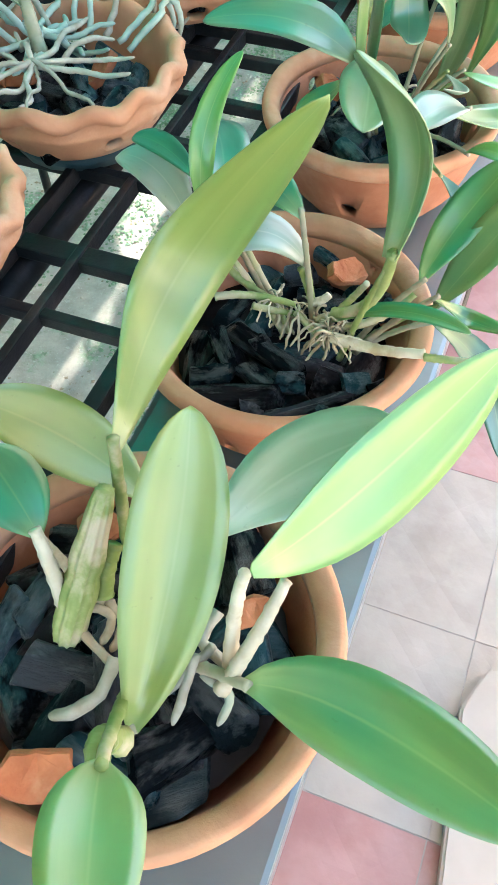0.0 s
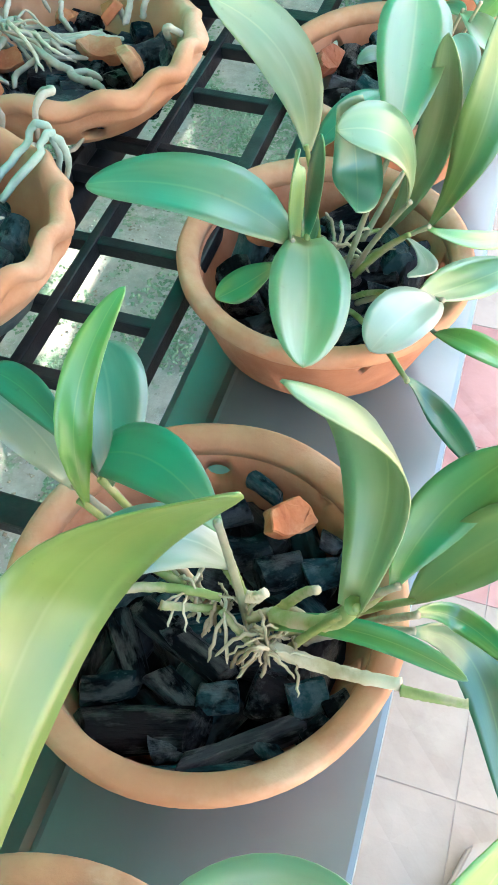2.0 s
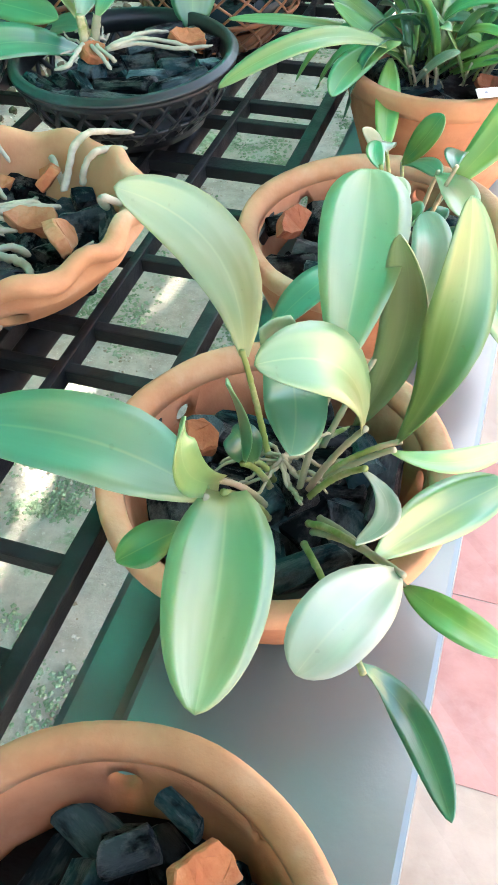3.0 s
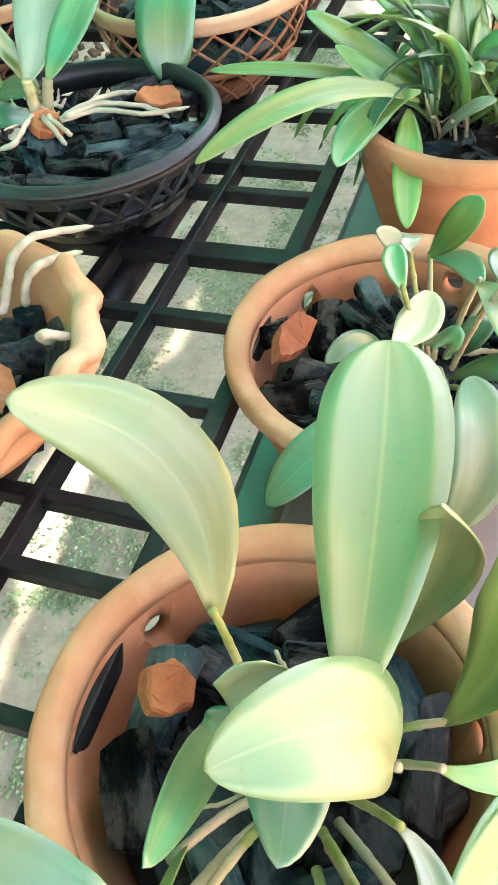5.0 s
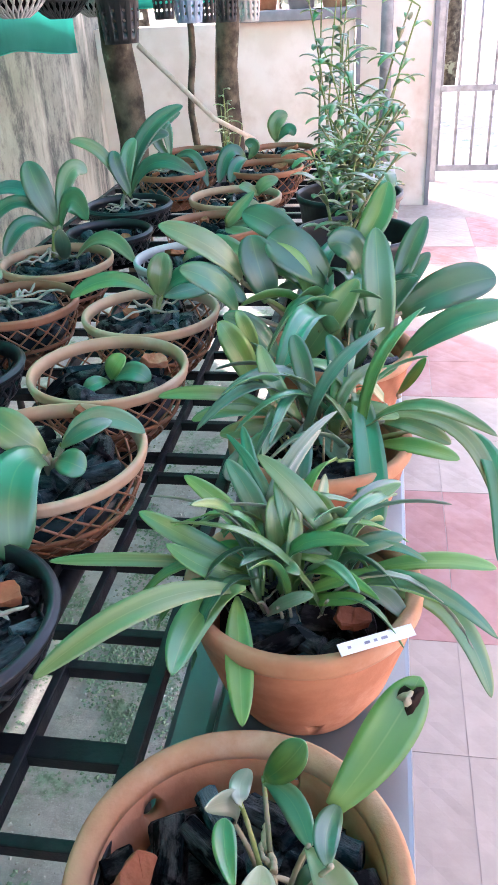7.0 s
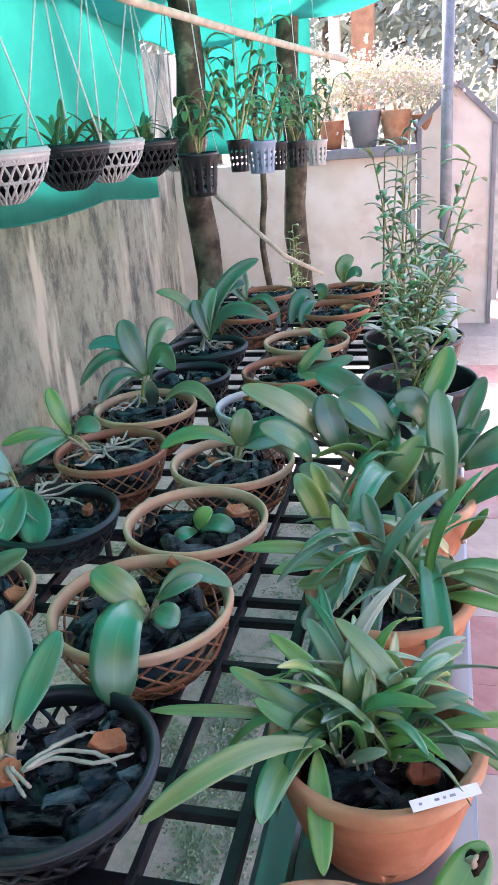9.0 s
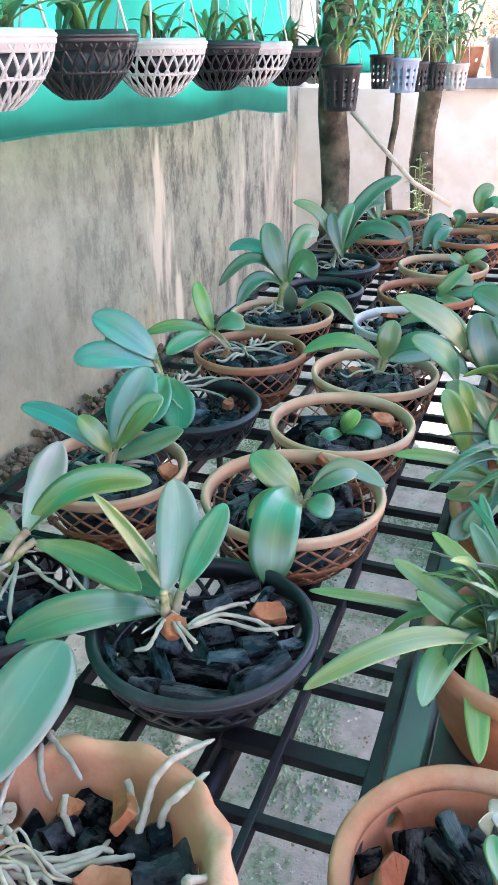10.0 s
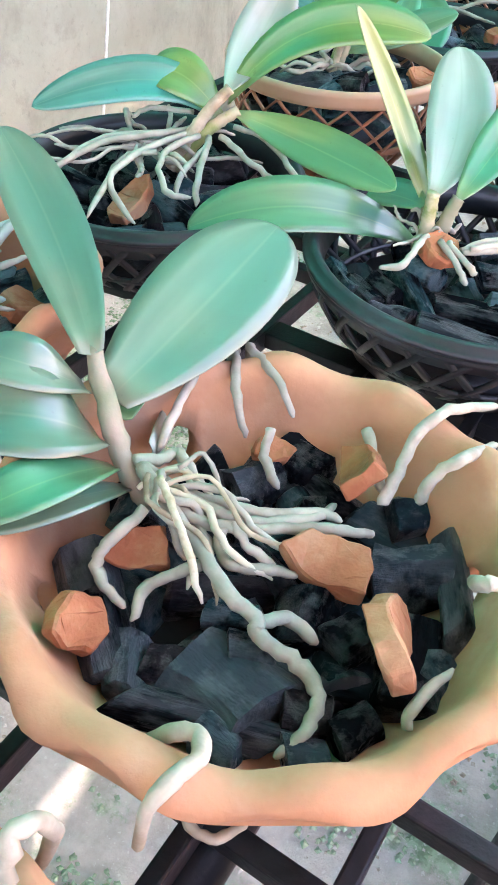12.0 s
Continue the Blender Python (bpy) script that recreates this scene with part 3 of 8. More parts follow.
def shard_mesh(seed, lx, ly, lz, mat=CLAY_SHARD):
    rr = random.Random(seed)
    bm = bmesh.new()
    n = 8
    rim = [(math.cos(2 * math.pi * k / n) * rr.uniform(0.6, 1.1), math.sin(2 * math.pi * k / n) * rr.uniform(0.6, 1.1)) for k in range(n)]
    top = [bm.verts.new((x * lx / 2, y * ly / 2, lz / 2 + rr.uniform(-0.1, 0.1) * lz + 0.12 * lx * x * x)) for x, y in rim]
    bot = [bm.verts.new((x * lx / 2 * 1.06, y * ly / 2 * 1.06, -lz / 2 + 0.12 * lx * x * x)) for x, y in rim]
    bm.faces.new(top)
    bm.faces.new(list(reversed(bot)))
    for k in range(n):
        bm.faces.new((top[k], bot[k], bot[(k + 1) % n], top[(k + 1) % n]))
    bmesh.ops.bevel(bm, geom=list(bm.edges), offset=lz * 0.10, segments=1, affect='EDGES')
    bmesh.ops.triangulate(bm, faces=bm.faces)
    bmesh.ops.subdivide_edges(bm, edges=[e for e in bm.edges if e.calc_length() > lz * 0.8], cuts=2)
    for v in bm.verts:
        v.co += noise.noise_vector(v.co * 130 + Vector((seed, 0, 0))) * lz * 0.16 + noise.noise_vector(v.co * 40) * lz * 0.2
    return mesh_from(bm, "clay_shard", mat, smooth=False)


LUMPS = [lump(s, 2.0 if s % 3 == 0 else (3.4 if s % 3 == 1 else 5.0)) for s in range(12)]
SHARDS = [shard_mesh(90 + s, *d) for s, d in enumerate([(0.045, 0.032, 0.010), (0.036, 0.028, 0.012), (0.055, 0.026, 0.010), (0.030, 0.024, 0.012)])]
SHARDS += [shard_mesh(97, 0.072, 0.026, 0.009, CLAY_RED), shard_mesh(99, 0.044, 0.030, 0.010, CLAY_RED)]


def chunk(t, x, y, z, length, width, turn, k, tip=0.0, roll=0.0, tall=0.85):
    """One lump in a bed, lying along a bearing."""
    m = pose(x, y, z, 0, 0, turn) @ Euler((radians(roll), radians(tip), 0)).to_matrix().to_4x4() @ Matrix.Diagonal((length, width, width * tall, 1))
    share("charcoal_lump", LUMPS[k % len(LUMPS)], t, m)


def sticks(t, z, *ends):
    """Lumps that can be told apart: both ends on the plan, and the width."""
    for k, (x0, y0, x1, y1, w) in enumerate(ends):
        o = t.location
        L = math.hypot(x1 - x0, y1 - y0)
        chunk(t, (x0 + x1) / 2 - o.x, (y0 + y1) / 2 - o.y, z - o.z - w * 0.30, max(L * 1.06, w * 0.9), w, math.degrees(math.atan2(y1 - y0, x1 - x0)), k * 5 + 1, (k * 37 % 13) - 6, k * 50)


def bed(cx, cy, z, r, n, seed, shards=2, label="pile of black charcoal chunks filling the pot", big=1.0, top=True, low=-0.019, deep=0.05):
    """Charcoal that fills a pot up to z: a lower and an upper layer of lumps over dark crumbs, bits of broken clay on top."""
    t = thing("charcoal_bed", (cx, cy, z), label, "charcoal", "charcoal beds")
    rr = random.Random(seed)
    under, up = n // 2, (n * 3) // 5 if top else 0
    for count, zc, reach in ((under, low, 0.78), (up, -0.002, 0.76)):
        for k in range(count):
            q = math.sqrt((k + 0.5) / count) * r * reach
            a = k * 2.39996 + rr.uniform(-0.2, 0.2) + zc * 50
            L, w = rr.uniform(0.034, 0.062) * big, rr.uniform(0.021, 0.033) * big
            turn = rr.uniform(0, 360) if q < r * 0.62 else math.degrees(a) + 90 + rr.uniform(-50, 50)
            chunk(t, q * math.cos(a), q * math.sin(a), zc + rr.uniform(-0.005, 0.004), L, w, turn, rr.randrange(12), rr.uniform(-16, 16), rr.uniform(0, 360), rr.uniform(0.7, 1.0))
    for k in range(shards):
        q, a = r * rr.uniform(0.3, 0.8), rr.uniform(0, 6.28)
        m = Matrix.Translation((q * math.cos(a), q * math.sin(a), 0.012)) @ Euler((rr.uniform(-0.5, 0.5), rr.uniform(-0.5, 0.5), rr.uniform(0, 6.28))).to_matrix().to_4x4()
        share("clay_shard", SHARDS[rr.randrange(4)], t, m)
    core = lathe([(r * 0.05, -deep), (r * 0.8, -deep), (r * 0.9, -0.5 * deep), (r * 0.55, low), (r * 0.05, low)], 20)
    part("charcoal_dust", core, CHARCOAL, t, "dark charcoal crumbs below the chunks")
    return t


def place_shard(t, x, y, z, rx, ry, rz, k=0, s=1.0):
    o = t.location
    m = pose(x - o.x, y - o.y, z - o.z, rx, ry, rz) @ Matrix.Scale(s, 4)
    share("clay_shard", SHARDS[k], t, m)


# ---- pots ----
def clay_pot(cx, cy, base, rim, r, holes, label, mat=CLAY, foot=0.62):
    """A thrown flowerpot with a rolled rim and round air holes."""
    h = rim - base
    t = thing("clay_pot", (cx, cy, base), label, "flowerpot", "clay pots on the board")
    w = 0.009
    prof = [(r * 0.10, w), (r * foot - w, w), (r * (foot + 0.16) - w, h * 0.30), (r * 0.90 - w, h * 0.68), (r * 0.925 - w, h * 0.855), (r * 0.945, h * 0.86),
            (r * 0.935, h * 0.82), (r * 0.90, h * 0.66), (r * (foot + 0.16), h * 0.28), (r * foot, 0.006), (r * foot - 0.006, 0.0), (r * 0.10, 0.0)]
    bm = drill(lathe(prof, 72), [(a, z * h, q, r * 0.88) for a, z, q in holes])
    part("pot_body", bm, mat, t)
    rim_prof = [(r * 0.925 - w, h * 0.84), (r * 0.93 - w, h * 0.93), (r * 0.94 - w * 0.6, h * 0.985), (r * 0.96, h), (r * 0.985, h * 0.99), (r, h * 0.95),
                (r * 0.997, h * 0.89), (r * 0.97, h * 0.845), (r * 0.94, h * 0.835)]

    def uneven(k, q, z, a):
        n = noise.noise((math.cos(a) * 2.5 + cx * 9, math.sin(a) * 2.5 + cy * 9, z * 10))
        return q * (1 + 0.005 * n), z + 0.0012 * n
    part("pot_rim", ring_of(rim_prof, 72, uneven), CLAY_PALE, t, "rolled rim, paler with wear")
    return t


def wavy_pot(cx, cy, base, rim, r, holes, label, mat=CLAY_PALE):
    """A hand-pinched bowl with a scalloped, outturned rim and large air holes."""
    h = rim - base
    t = thing("wavy_clay_bowl", (cx, cy, base), label, "flowerpot", "wavy clay bowls on the grille")
    w = 0.009
    prof = [(r * 0.08, w), (r * 0.34, w), (r * 0.56, h * 0.18), (r * 0.66, h * 0.30), (r * 0.73, h * 0.41), (r * 0.785, h * 0.52), (r * 0.84, h * 0.72), (r * 0.87, h * 0.90),
            (r * 0.89, h * 0.96), (r * 0.925, h * 1.0), (r * 0.965, h * 1.0), (r * 1.0, h * 0.965), (r * 1.02, h * 0.90), (r * 1.005, h * 0.82),
            (r * 0.952, h * 0.775), (r * 0.984, h * 0.70), (r * 0.962, h * 0.62), (r * 0.90, h * 0.52), (r * 0.85, h * 0.41), (r * 0.79, h * 0.29), (r * 0.71, h * 0.17), (r * 0.50, h * 0.02), (r * 0.42, 0.0), (r * 0.08, 0.0)]

    def scallop(k, q, z, a):
        lip = max(0.0, min(1.0, (z / h - 0.55) / 0.3))
        out = 1.0 if k >= 9 else 0.3
        late = 1.5 if k >= 12 else 0.0
        big = 0.026 if k >= 12 else 0.012
        s = math.sin(13 * a - late + 0.9 * math.sin(3 * a + cx * 30)) + 0.35 * math.sin(5 * a)
        return q * (1 + big * s * lip * out), z + 0.0040 * lip * math.sin(13 * a + 1.3 + math.sin(2 * a)) + 0.0012 * lip * math.sin(3 * a)
    bm = drill(lathe(prof, 120, scallop), [(a, z * h, q, r * 0.84) for a, z, q in holes])
    part("bowl_body", bm, mat, t)
    return t


def basket_parts(r, h, mats, strips=22, dense=False, foot=0.55):
    """A bowl-shaped net pot: rolled rim, criss-cross strips, a solid foot ring. Returns meshes for rim, each strip way and foot."""
    def wall(u):
        return r * (foot + (1 - foot) * math.sin(u * math.pi / 2) ** 0.8) * 0.96, h * u * 0.9
    if dense:
        prof = [(r * 0.87, h * 0.72), (r * 0.90, h * 0.88), (r * 0.92, h * 0.985), (r * 0.945, h), (r * 0.97, h * 0.985), (r * 0.975, h * 0.95), (r * 0.995, h * 0.945),
                (r * 1.01, h * 0.925), (r * 1.0, h * 0.89), (r * 0.982, h * 0.885), (r * 0.992, h * 0.865), (r * 0.985, h * 0.82), (r * 0.962, h * 0.81), (r * 0.95, h * 0.73), (r * 0.92, h * 0.71)]
    else:
        prof = [(r * 0.90, h * 0.84), (r * 0.925, h * 0.93), (r * 0.945, h * 0.99), (r * 0.97, h), (r, h * 0.985), (r * 1.01, h * 0.95),
                (r * 0.995, h * 0.91), (r * 1.0, h * 0.89), (r * 0.985, h * 0.85), (r * 0.955, h * 0.84)]
    rim = lathe(prof, 56)
    # an open ring: drop the two lids
    lids = [f for f in rim.faces if len(f.verts) > 4]
    rings = [list(f.verts) for f in lids]
    bmesh.ops.delete(rim, geom=lids, context='FACES_ONLY')
    es = [e for e in rim.edges if len(e.link_faces) == 1]
    bmesh.ops.bridge_loops(rim, edges=es)
    out = [("rim", mesh_from(rim, "rim", mats[0]), Matrix.Identity(4))]
    for sgn in (1, -1):
        bm = bmesh.new()
        for k in range(1):
            pts, half = [], 0.0016 if not dense else 0.0028
            rows = []
            for i in range(9):
                u = i / 8
                q, z = wall(u)
                a = sgn * u * (1.05 if not dense else 0.5)
                c = Vector((q * math.cos(a), q * math.sin(a), z))
                tang = Vector((-math.sin(a), math.cos(a), 0))
                nrm = Vector((math.cos(a), math.sin(a), -0.35)).normalized()
                rows.append([bm.verts.new(c + tang * sx * half + nrm * sy * 0.0012) for sx, sy in ((-1, -1), (1, -1), (1, 1), (-1, 1))])
            for a, b in zip(rows, rows[1:]):
                for j in range(4):
                    bm.faces.new((a[j], a[(j + 1) % 4], b[(j + 1) % 4], b[j]))
        me = mesh_from(bm, "lattice_strip", mats[1])
        for k in range(strips):
            out.append(("lattice_strip", me, Matrix.Rotation(2 * math.pi * k / strips + (0.0 if sgn > 0 else 0.07), 4, 'Z')))
    q0 = r * foot * 0.96
    foot_bm = lathe([(q0 * 0.1, 0.004), (q0 * 0.9, 0.004), (q0 * 0.97, 0.02), (q0 * 1.04, 0.02), (q0 * 1.0, 0.0), (q0 * 0.1, 0.0)], 40)
    out.append(("foot", mesh_from(foot_bm, "foot", mats[1]), Matrix.Identity(4)))
    q1, z1 = wall(0.45)
    band = lathe([(q1 - 0.002, z1 - 0.003), (q1 - 0.001, z1 + 0.003), (q1 + 0.002, z1 + 0.003), (q1 + 0.001, z1 - 0.003)], 48)
    lids = [f for f in band.faces if len(f.verts) > 4]
    bmesh.ops.delete(band, geom=lids, context='FACES_ONLY')
    bmesh.ops.bridge_loops(band, edges=[e for e in band.edges if len(e.link_faces) == 1])
    out.append(("band", mesh_from(band, "band", mats[1]), Matrix.Identity(4)))
    return out


BASKET_KINDS = {}


def basket(cx, cy, base, rim, r, kind, label, group="net pots on the grille", turn=0.0, foot=0.55):
    key = (kind, foot)
    if key not in BASKET_KINDS:
        mats = {"tan": (TAN, BROWN), "brown": (BROWN, BROWN), "white": (WHITE_PLASTIC, WHITE_PLASTIC), "black": (BLACK_PLASTIC, BLACK_PLASTIC)}[kind]
        BASKET_KINDS[key] = basket_parts(0.112, 0.105, mats, 26 if kind == "black" or foot < 0.5 else 20, kind == "black" or foot < 0.5, foot)
    t = thing("net_pot", (cx, cy, base), label, "net pot", group)
    s = Matrix.Rotation(turn, 4, 'Z') @ Matrix.Diagonal((r / 0.112, r / 0.112, (rim - base) / 0.105, 1))
    for name, me, m in BASKET_KINDS[key]:
        share(name, me, t, s @ m)
    return t

# ---- setting ----
BENCH, BOARD = 0.755, 0.665

bm = bmesh.new()
bmesh.ops.create_grid(bm, x_segments=2, y_segments=2, size=60.0)
tagged(part("ground", bm, GROUND), "mossy grey concrete ground strewn with grit", "ground", "", "structure")

bm = bmesh.new()
# dip in the unseen wall top, added to let a sun fleck through
top = [(-3.0, 0.0), (-3.0, 1.82), (2.66, 1.80), (2.70, 1.66), (2.80, 1.60), (2.98, 1.63), (3.02, 1.79), (6.6, 1.81), (6.6, 0.0)]
sides = [[bm.verts.new((x, y, z)) for y, z in top] for x in (-1.85, -1.65)]
bm.faces.new(sides[0])
bm.faces.new(list(reversed(sides[1])))
for k in range(len(top)):
    q = (k + 1) % len(top)
    bm.faces.new((sides[0][k], sides[1][k], sides[1][q], sides[0][q]))
tagged(part("wall_west", bm, OLD_WALL, smooth=False), "old grey rendered wall with black mould and white streaks", "wall", "", "structure")

bm = box(bmesh.new(), -1.65, -0.05, 6.2, 6.35, 0.0, 1.10, 0.006)
tagged(part("wall_north", bm, PAINT), "low cream garden wall with damp stains", "wall", "", "structure")
bm = box(bmesh.new(), -0.75, -0.035, 6.14, 6.40, 1.10, 1.16, 0.008)
tagged(part("coping", bm, PAINT_GREY), "grey painted ledge along the top of the low wall", "ledge", "", "structure")

# gabled gate pillar with dark edging
pillar = thing("gate_pillar", (0.2, 6.3, 0.0), "cream gate pillar with a grey gabled top", "pillar")
bm = bmesh.new()
lo = [(-0.225, -0.10), (0.225, -0.10), (0.225, 0.10), (-0.225, 0.10)]
ring = [[bm.verts.new((x, y, z)) for x, y in lo] for z in (0.0, 1.25)]
ridge = [bm.verts.new((0.0, -0.10, 1.47)), bm.verts.new((0.0, 0.10, 1.47))]
for k in range(4):
    bm.faces.new((ring[0][k], ring[0][(k + 1) % 4], ring[1][(k + 1) % 4], ring[1][k]))
bm.faces.new((ring[1][0], ring[1][1], ridge[0]))
bm.faces.new((ring[1][2], ring[1][3], ridge[1]))
bm.faces.new((ring[1][1], ring[1][2], ridge[1], ridge[0]))
bm.faces.new((ring[1][3], ring[1][0], ridge[0], ridge[1]))
bm.faces.new(list(reversed(ring[0])))
part("pillar_body", bm, PAINT, pillar, smooth=False)
for sx in (-1, 1):
    bm = box(bmesh.new(), -0.17, 0.17, -0.13, 0.13, -0.016, 0.016, 0.004)
    bmesh.ops.transform(bm, matrix=pose(sx * 0.118, 0, 1.378, 0, sx * 44.3, 0), verts=bm.verts)
    part("gable_edge", bm, PAINT_GREY, pillar, "grey painted gable edging", smooth=False)
    bm = box(bmesh.new(), sx * 0.225 - 0.014, sx * 0.225 + 0.014, -0.115, -0.095, 0.0, 1.25, 0.003)
    part("corner_edge", bm, PAINT_GREY, pillar, smooth=False)

pole = thing("steel_pole", (0.14, 6.05, 0.0), "tall grey steel pole beside the gate pillar", "pole")
part("pole_tube", tube(bmesh.new(), [(0, 0, 0), (0, 0, 2.3)], 0.035, 16), STEEL, pole)

gate = thing("metal_gate", (0.5, 6.9, 0.0), "grey metal bar gate standing open in bright light", "gate")
for k in range(12):
    part("gate_bar", tube(bmesh.new(), [(0.02 + k * 0.115, 0, 0.08), (0.02 + k * 0.115, 0, 1.85)], 0.010, 8), STEEL, gate)
for z in (0.1, 0.62, 1.25, 1.84):
    part("gate_rail", box(bmesh.new(), 0.0, 1.34, -0.014, 0.014, z - 0.02, z + 0.02, 0.003), STEEL, gate, smooth=False)
for x in (-0.01, 1.35):
    part("gate_post", box(bmesh.new(), x - 0.025, x + 0.025, -0.025, 0.025, 0.0, 1.95, 0.004), STEEL, gate, smooth=False)

# tiled yard beside the bench
TILE = 0.305


def tile_mesh(mat):
    bm = bmesh.new()
    h = TILE / 2 - 0.0011
    n = 12

    def relief(i, j):
        on_groove = (i + j) % 6 == 0 or (i - j) % 6 == 0
        return 0.012 - (0.0009 if on_groove and 0 < i < n and 0 < j < n else 0.0)
    g = [[bm.verts.new((-h + 2 * h * i / n, -h + 2 * h * j / n, relief(i, j))) for j in range(n + 1)] for i in range(n + 1)]
    for i in range(n):
        for j in range(n):
            a, b, c, d = g[i][j], g[i + 1][j], g[i + 1][j + 1], g[i][j + 1]
            if (i - j) % 6 == 0:
                bm.faces.new((a, b, c))
                bm.faces.new((a, c, d))
            else:
                bm.faces.new((a, b, d))
                bm.faces.new((b, c, d))
    edge = [g[i][0] for i in range(n + 1)] + [g[n][j] for j in range(1, n + 1)] + [g[i][n] for i in range(n - 1, -1, -1)] + [g[0][j] for j in range(n - 1, 0, -1)]
    low = [bm.verts.new((v.co.x, v.co.y, 0.0)) for v in edge]
    for k in range(len(edge)):
        q = (k + 1) % len(edge)
        bm.faces.new((edge[k], low[k], low[q], edge[q]))
    return mesh_from(bm, "tile", mat, smooth=False)


yard = tagged(part("pavement", box(bmesh.new(), 0.03, 4.6, -2.0, 7.2, 0.0, 0.0108), surface("grout", (0.38, 0.31, 0.26), (0.43, 0.36, 0.31), (0.34, 0.27, 0.22)), smooth=False),
              "yard paved with cream and pink embossed tiles", "pavement", "", "structure")
tiles = {False: tile_mesh(TILE_CREAM), True: tile_mesh(TILE_PINK)}
for i in range(14):
    for j in range(22):
        x, y = 0.19 + TILE * i, 0.40 - 4 * TILE + TILE * j - 0.02 + TILE * 0.5
        pink = ((j + 4) // 2 + i // 2) % 2 == 1
        share("tile", tiles[pink], yard, Matrix.Translation((x, y, 0.0)))

# board on which the clay pots stand, on brick piers
board = thing("pot_board", (0.07, 1.6, BOARD), "blue-grey painted board tinted with the net reflection, carrying the row of clay pots", "board")
bm = box(bmesh.new(), -0.075, 0.12, -2.1, 2.6, -0.045, 0.0, 0.005)
part("board_top", bm, PLANK, board, smooth=False)
bm = box(bmesh.new(), -0.125, -0.077, -2.1, 2.6, -0.055, -0.016, 0.008)
part("board_nosing", bm, PLANK, board, "darker rounded strip along the board", smooth=False)
for y in (-1.6, -0.2, 1.2, 2.4):
    part("pier", box(bmesh.new(), -0.05, 0.10, y - 0.1, y + 0.1, -BOARD, -0.055, 0.006), RUBBLE, board, "rough brick pier under the board", smooth=False)

# iron grille bench
bench = thing("grille_bench", (-0.38, 1.6, BENCH), "black iron grille bench for potted orchids", "bench")
Y0, Y1 = -0.4, 4.0
for x in (-0.047, -0.14, -0.205, -0.29, -0.375, -0.46, -0.545, -0.63, -0.71):
    w = 0.007 if x in (-0.047, -0.71) else 0.0045
    part("long_bar", box(bmesh.new(), x + 0.38 - w, x + 0.38 + w, Y0 - 1.6, Y1 - 1.6, -0.018, 0.0, 0.0015), IRON, bench, smooth=False)
CROSS = [-0.35, -0.27, -0.17, -0.10, 0.0, 0.08, 0.17, 0.24, 0.34, 0.41, 0.51, 0.585, 0.70, 0.77, 0.85, 0.937, 0.99, 1.09, 1.18, 1.265, 1.36, 1.407, 1.517, 1.60, 1.70, 1.75, 1.845, 1.93, 2.015, 2.10]
while CROSS[-1] < Y1 - 0.09:
    CROSS.append(CROSS[-1] + (0.075 if len(CROSS) % 2 else 0.095))
for y in CROSS:
    w = 0.011 if y in (1.265, 0.585, 1.93) else 0.0055
    part("cross_bar", box(bmesh.new(), -0.326, 0.329, y - 1.6 - w, y - 1.6 + w, -0.016, -0.003, 0.0015), IRON, bench, smooth=False)
for x in (-0.20, -0.56):
    part("support_pipe", tube(bmesh.new(), [(x + 0.38, Y0 - 1.6, -0.036), (x + 0.38, Y1 - 1.6, -0.036)], 0.014, 12), IRON, bench, "dark pipe running under the grille")
for y in (0.08, 1.265, 2.475, 3.7):
    for x in (-0.047, -0.71):
        part("leg", tube(bmesh.new(), [(x + 0.38, y - 1.6, -BENCH), (x + 0.38, y - 1.6, -0.019)], 0.009, 10), IRON, bench)

# unseen wall across the yard, added to bounce light onto the bench
bm = box(bmesh.new(), 4.6, 4.8, -3.0, 7.2, 0.0, 2.4, 0.01)
tagged(part("wall_east", bm, PAINT), "unseen cream wall across the yard, added to bounce light", "wall", "", "structure")
# roof out of view, added to keep sky light off the near bench
bm = box(bmesh.new(), -1.85, 0.95, -3.0, 1.5, 2.6, 2.72, 0.01)
tagged(part("ceiling", bm, PAINT), "plain unseen roof added to shade the near bench", "roof", "", "structure")

# rubble heaped along the foot of the wall
bm = bmesh.new()
rr = random.Random(5)
for k in range(1500):
    y, x = rr.uniform(0.8, 4.5), -1.64 + abs(rr.gauss(0, 0.12))
    s = rr.uniform(0.006, 0.020)
    r = bmesh.ops.create_icosphere(bm, subdivisions=1, radius=s, matrix=Matrix.Translation((x, y, max(0.0, 0.10 - (x + 1.64) * 0.4) * rr.random() + s * 0.4)))
    for v in r["verts"]:
        v.co += noise.noise_vector(v.co * 30) * s * 0.5
tagged(part("rubble", bm, RUBBLE, smooth=False), "grey rubble and leaf litter along the wall foot", "rubble", "", "stuff")


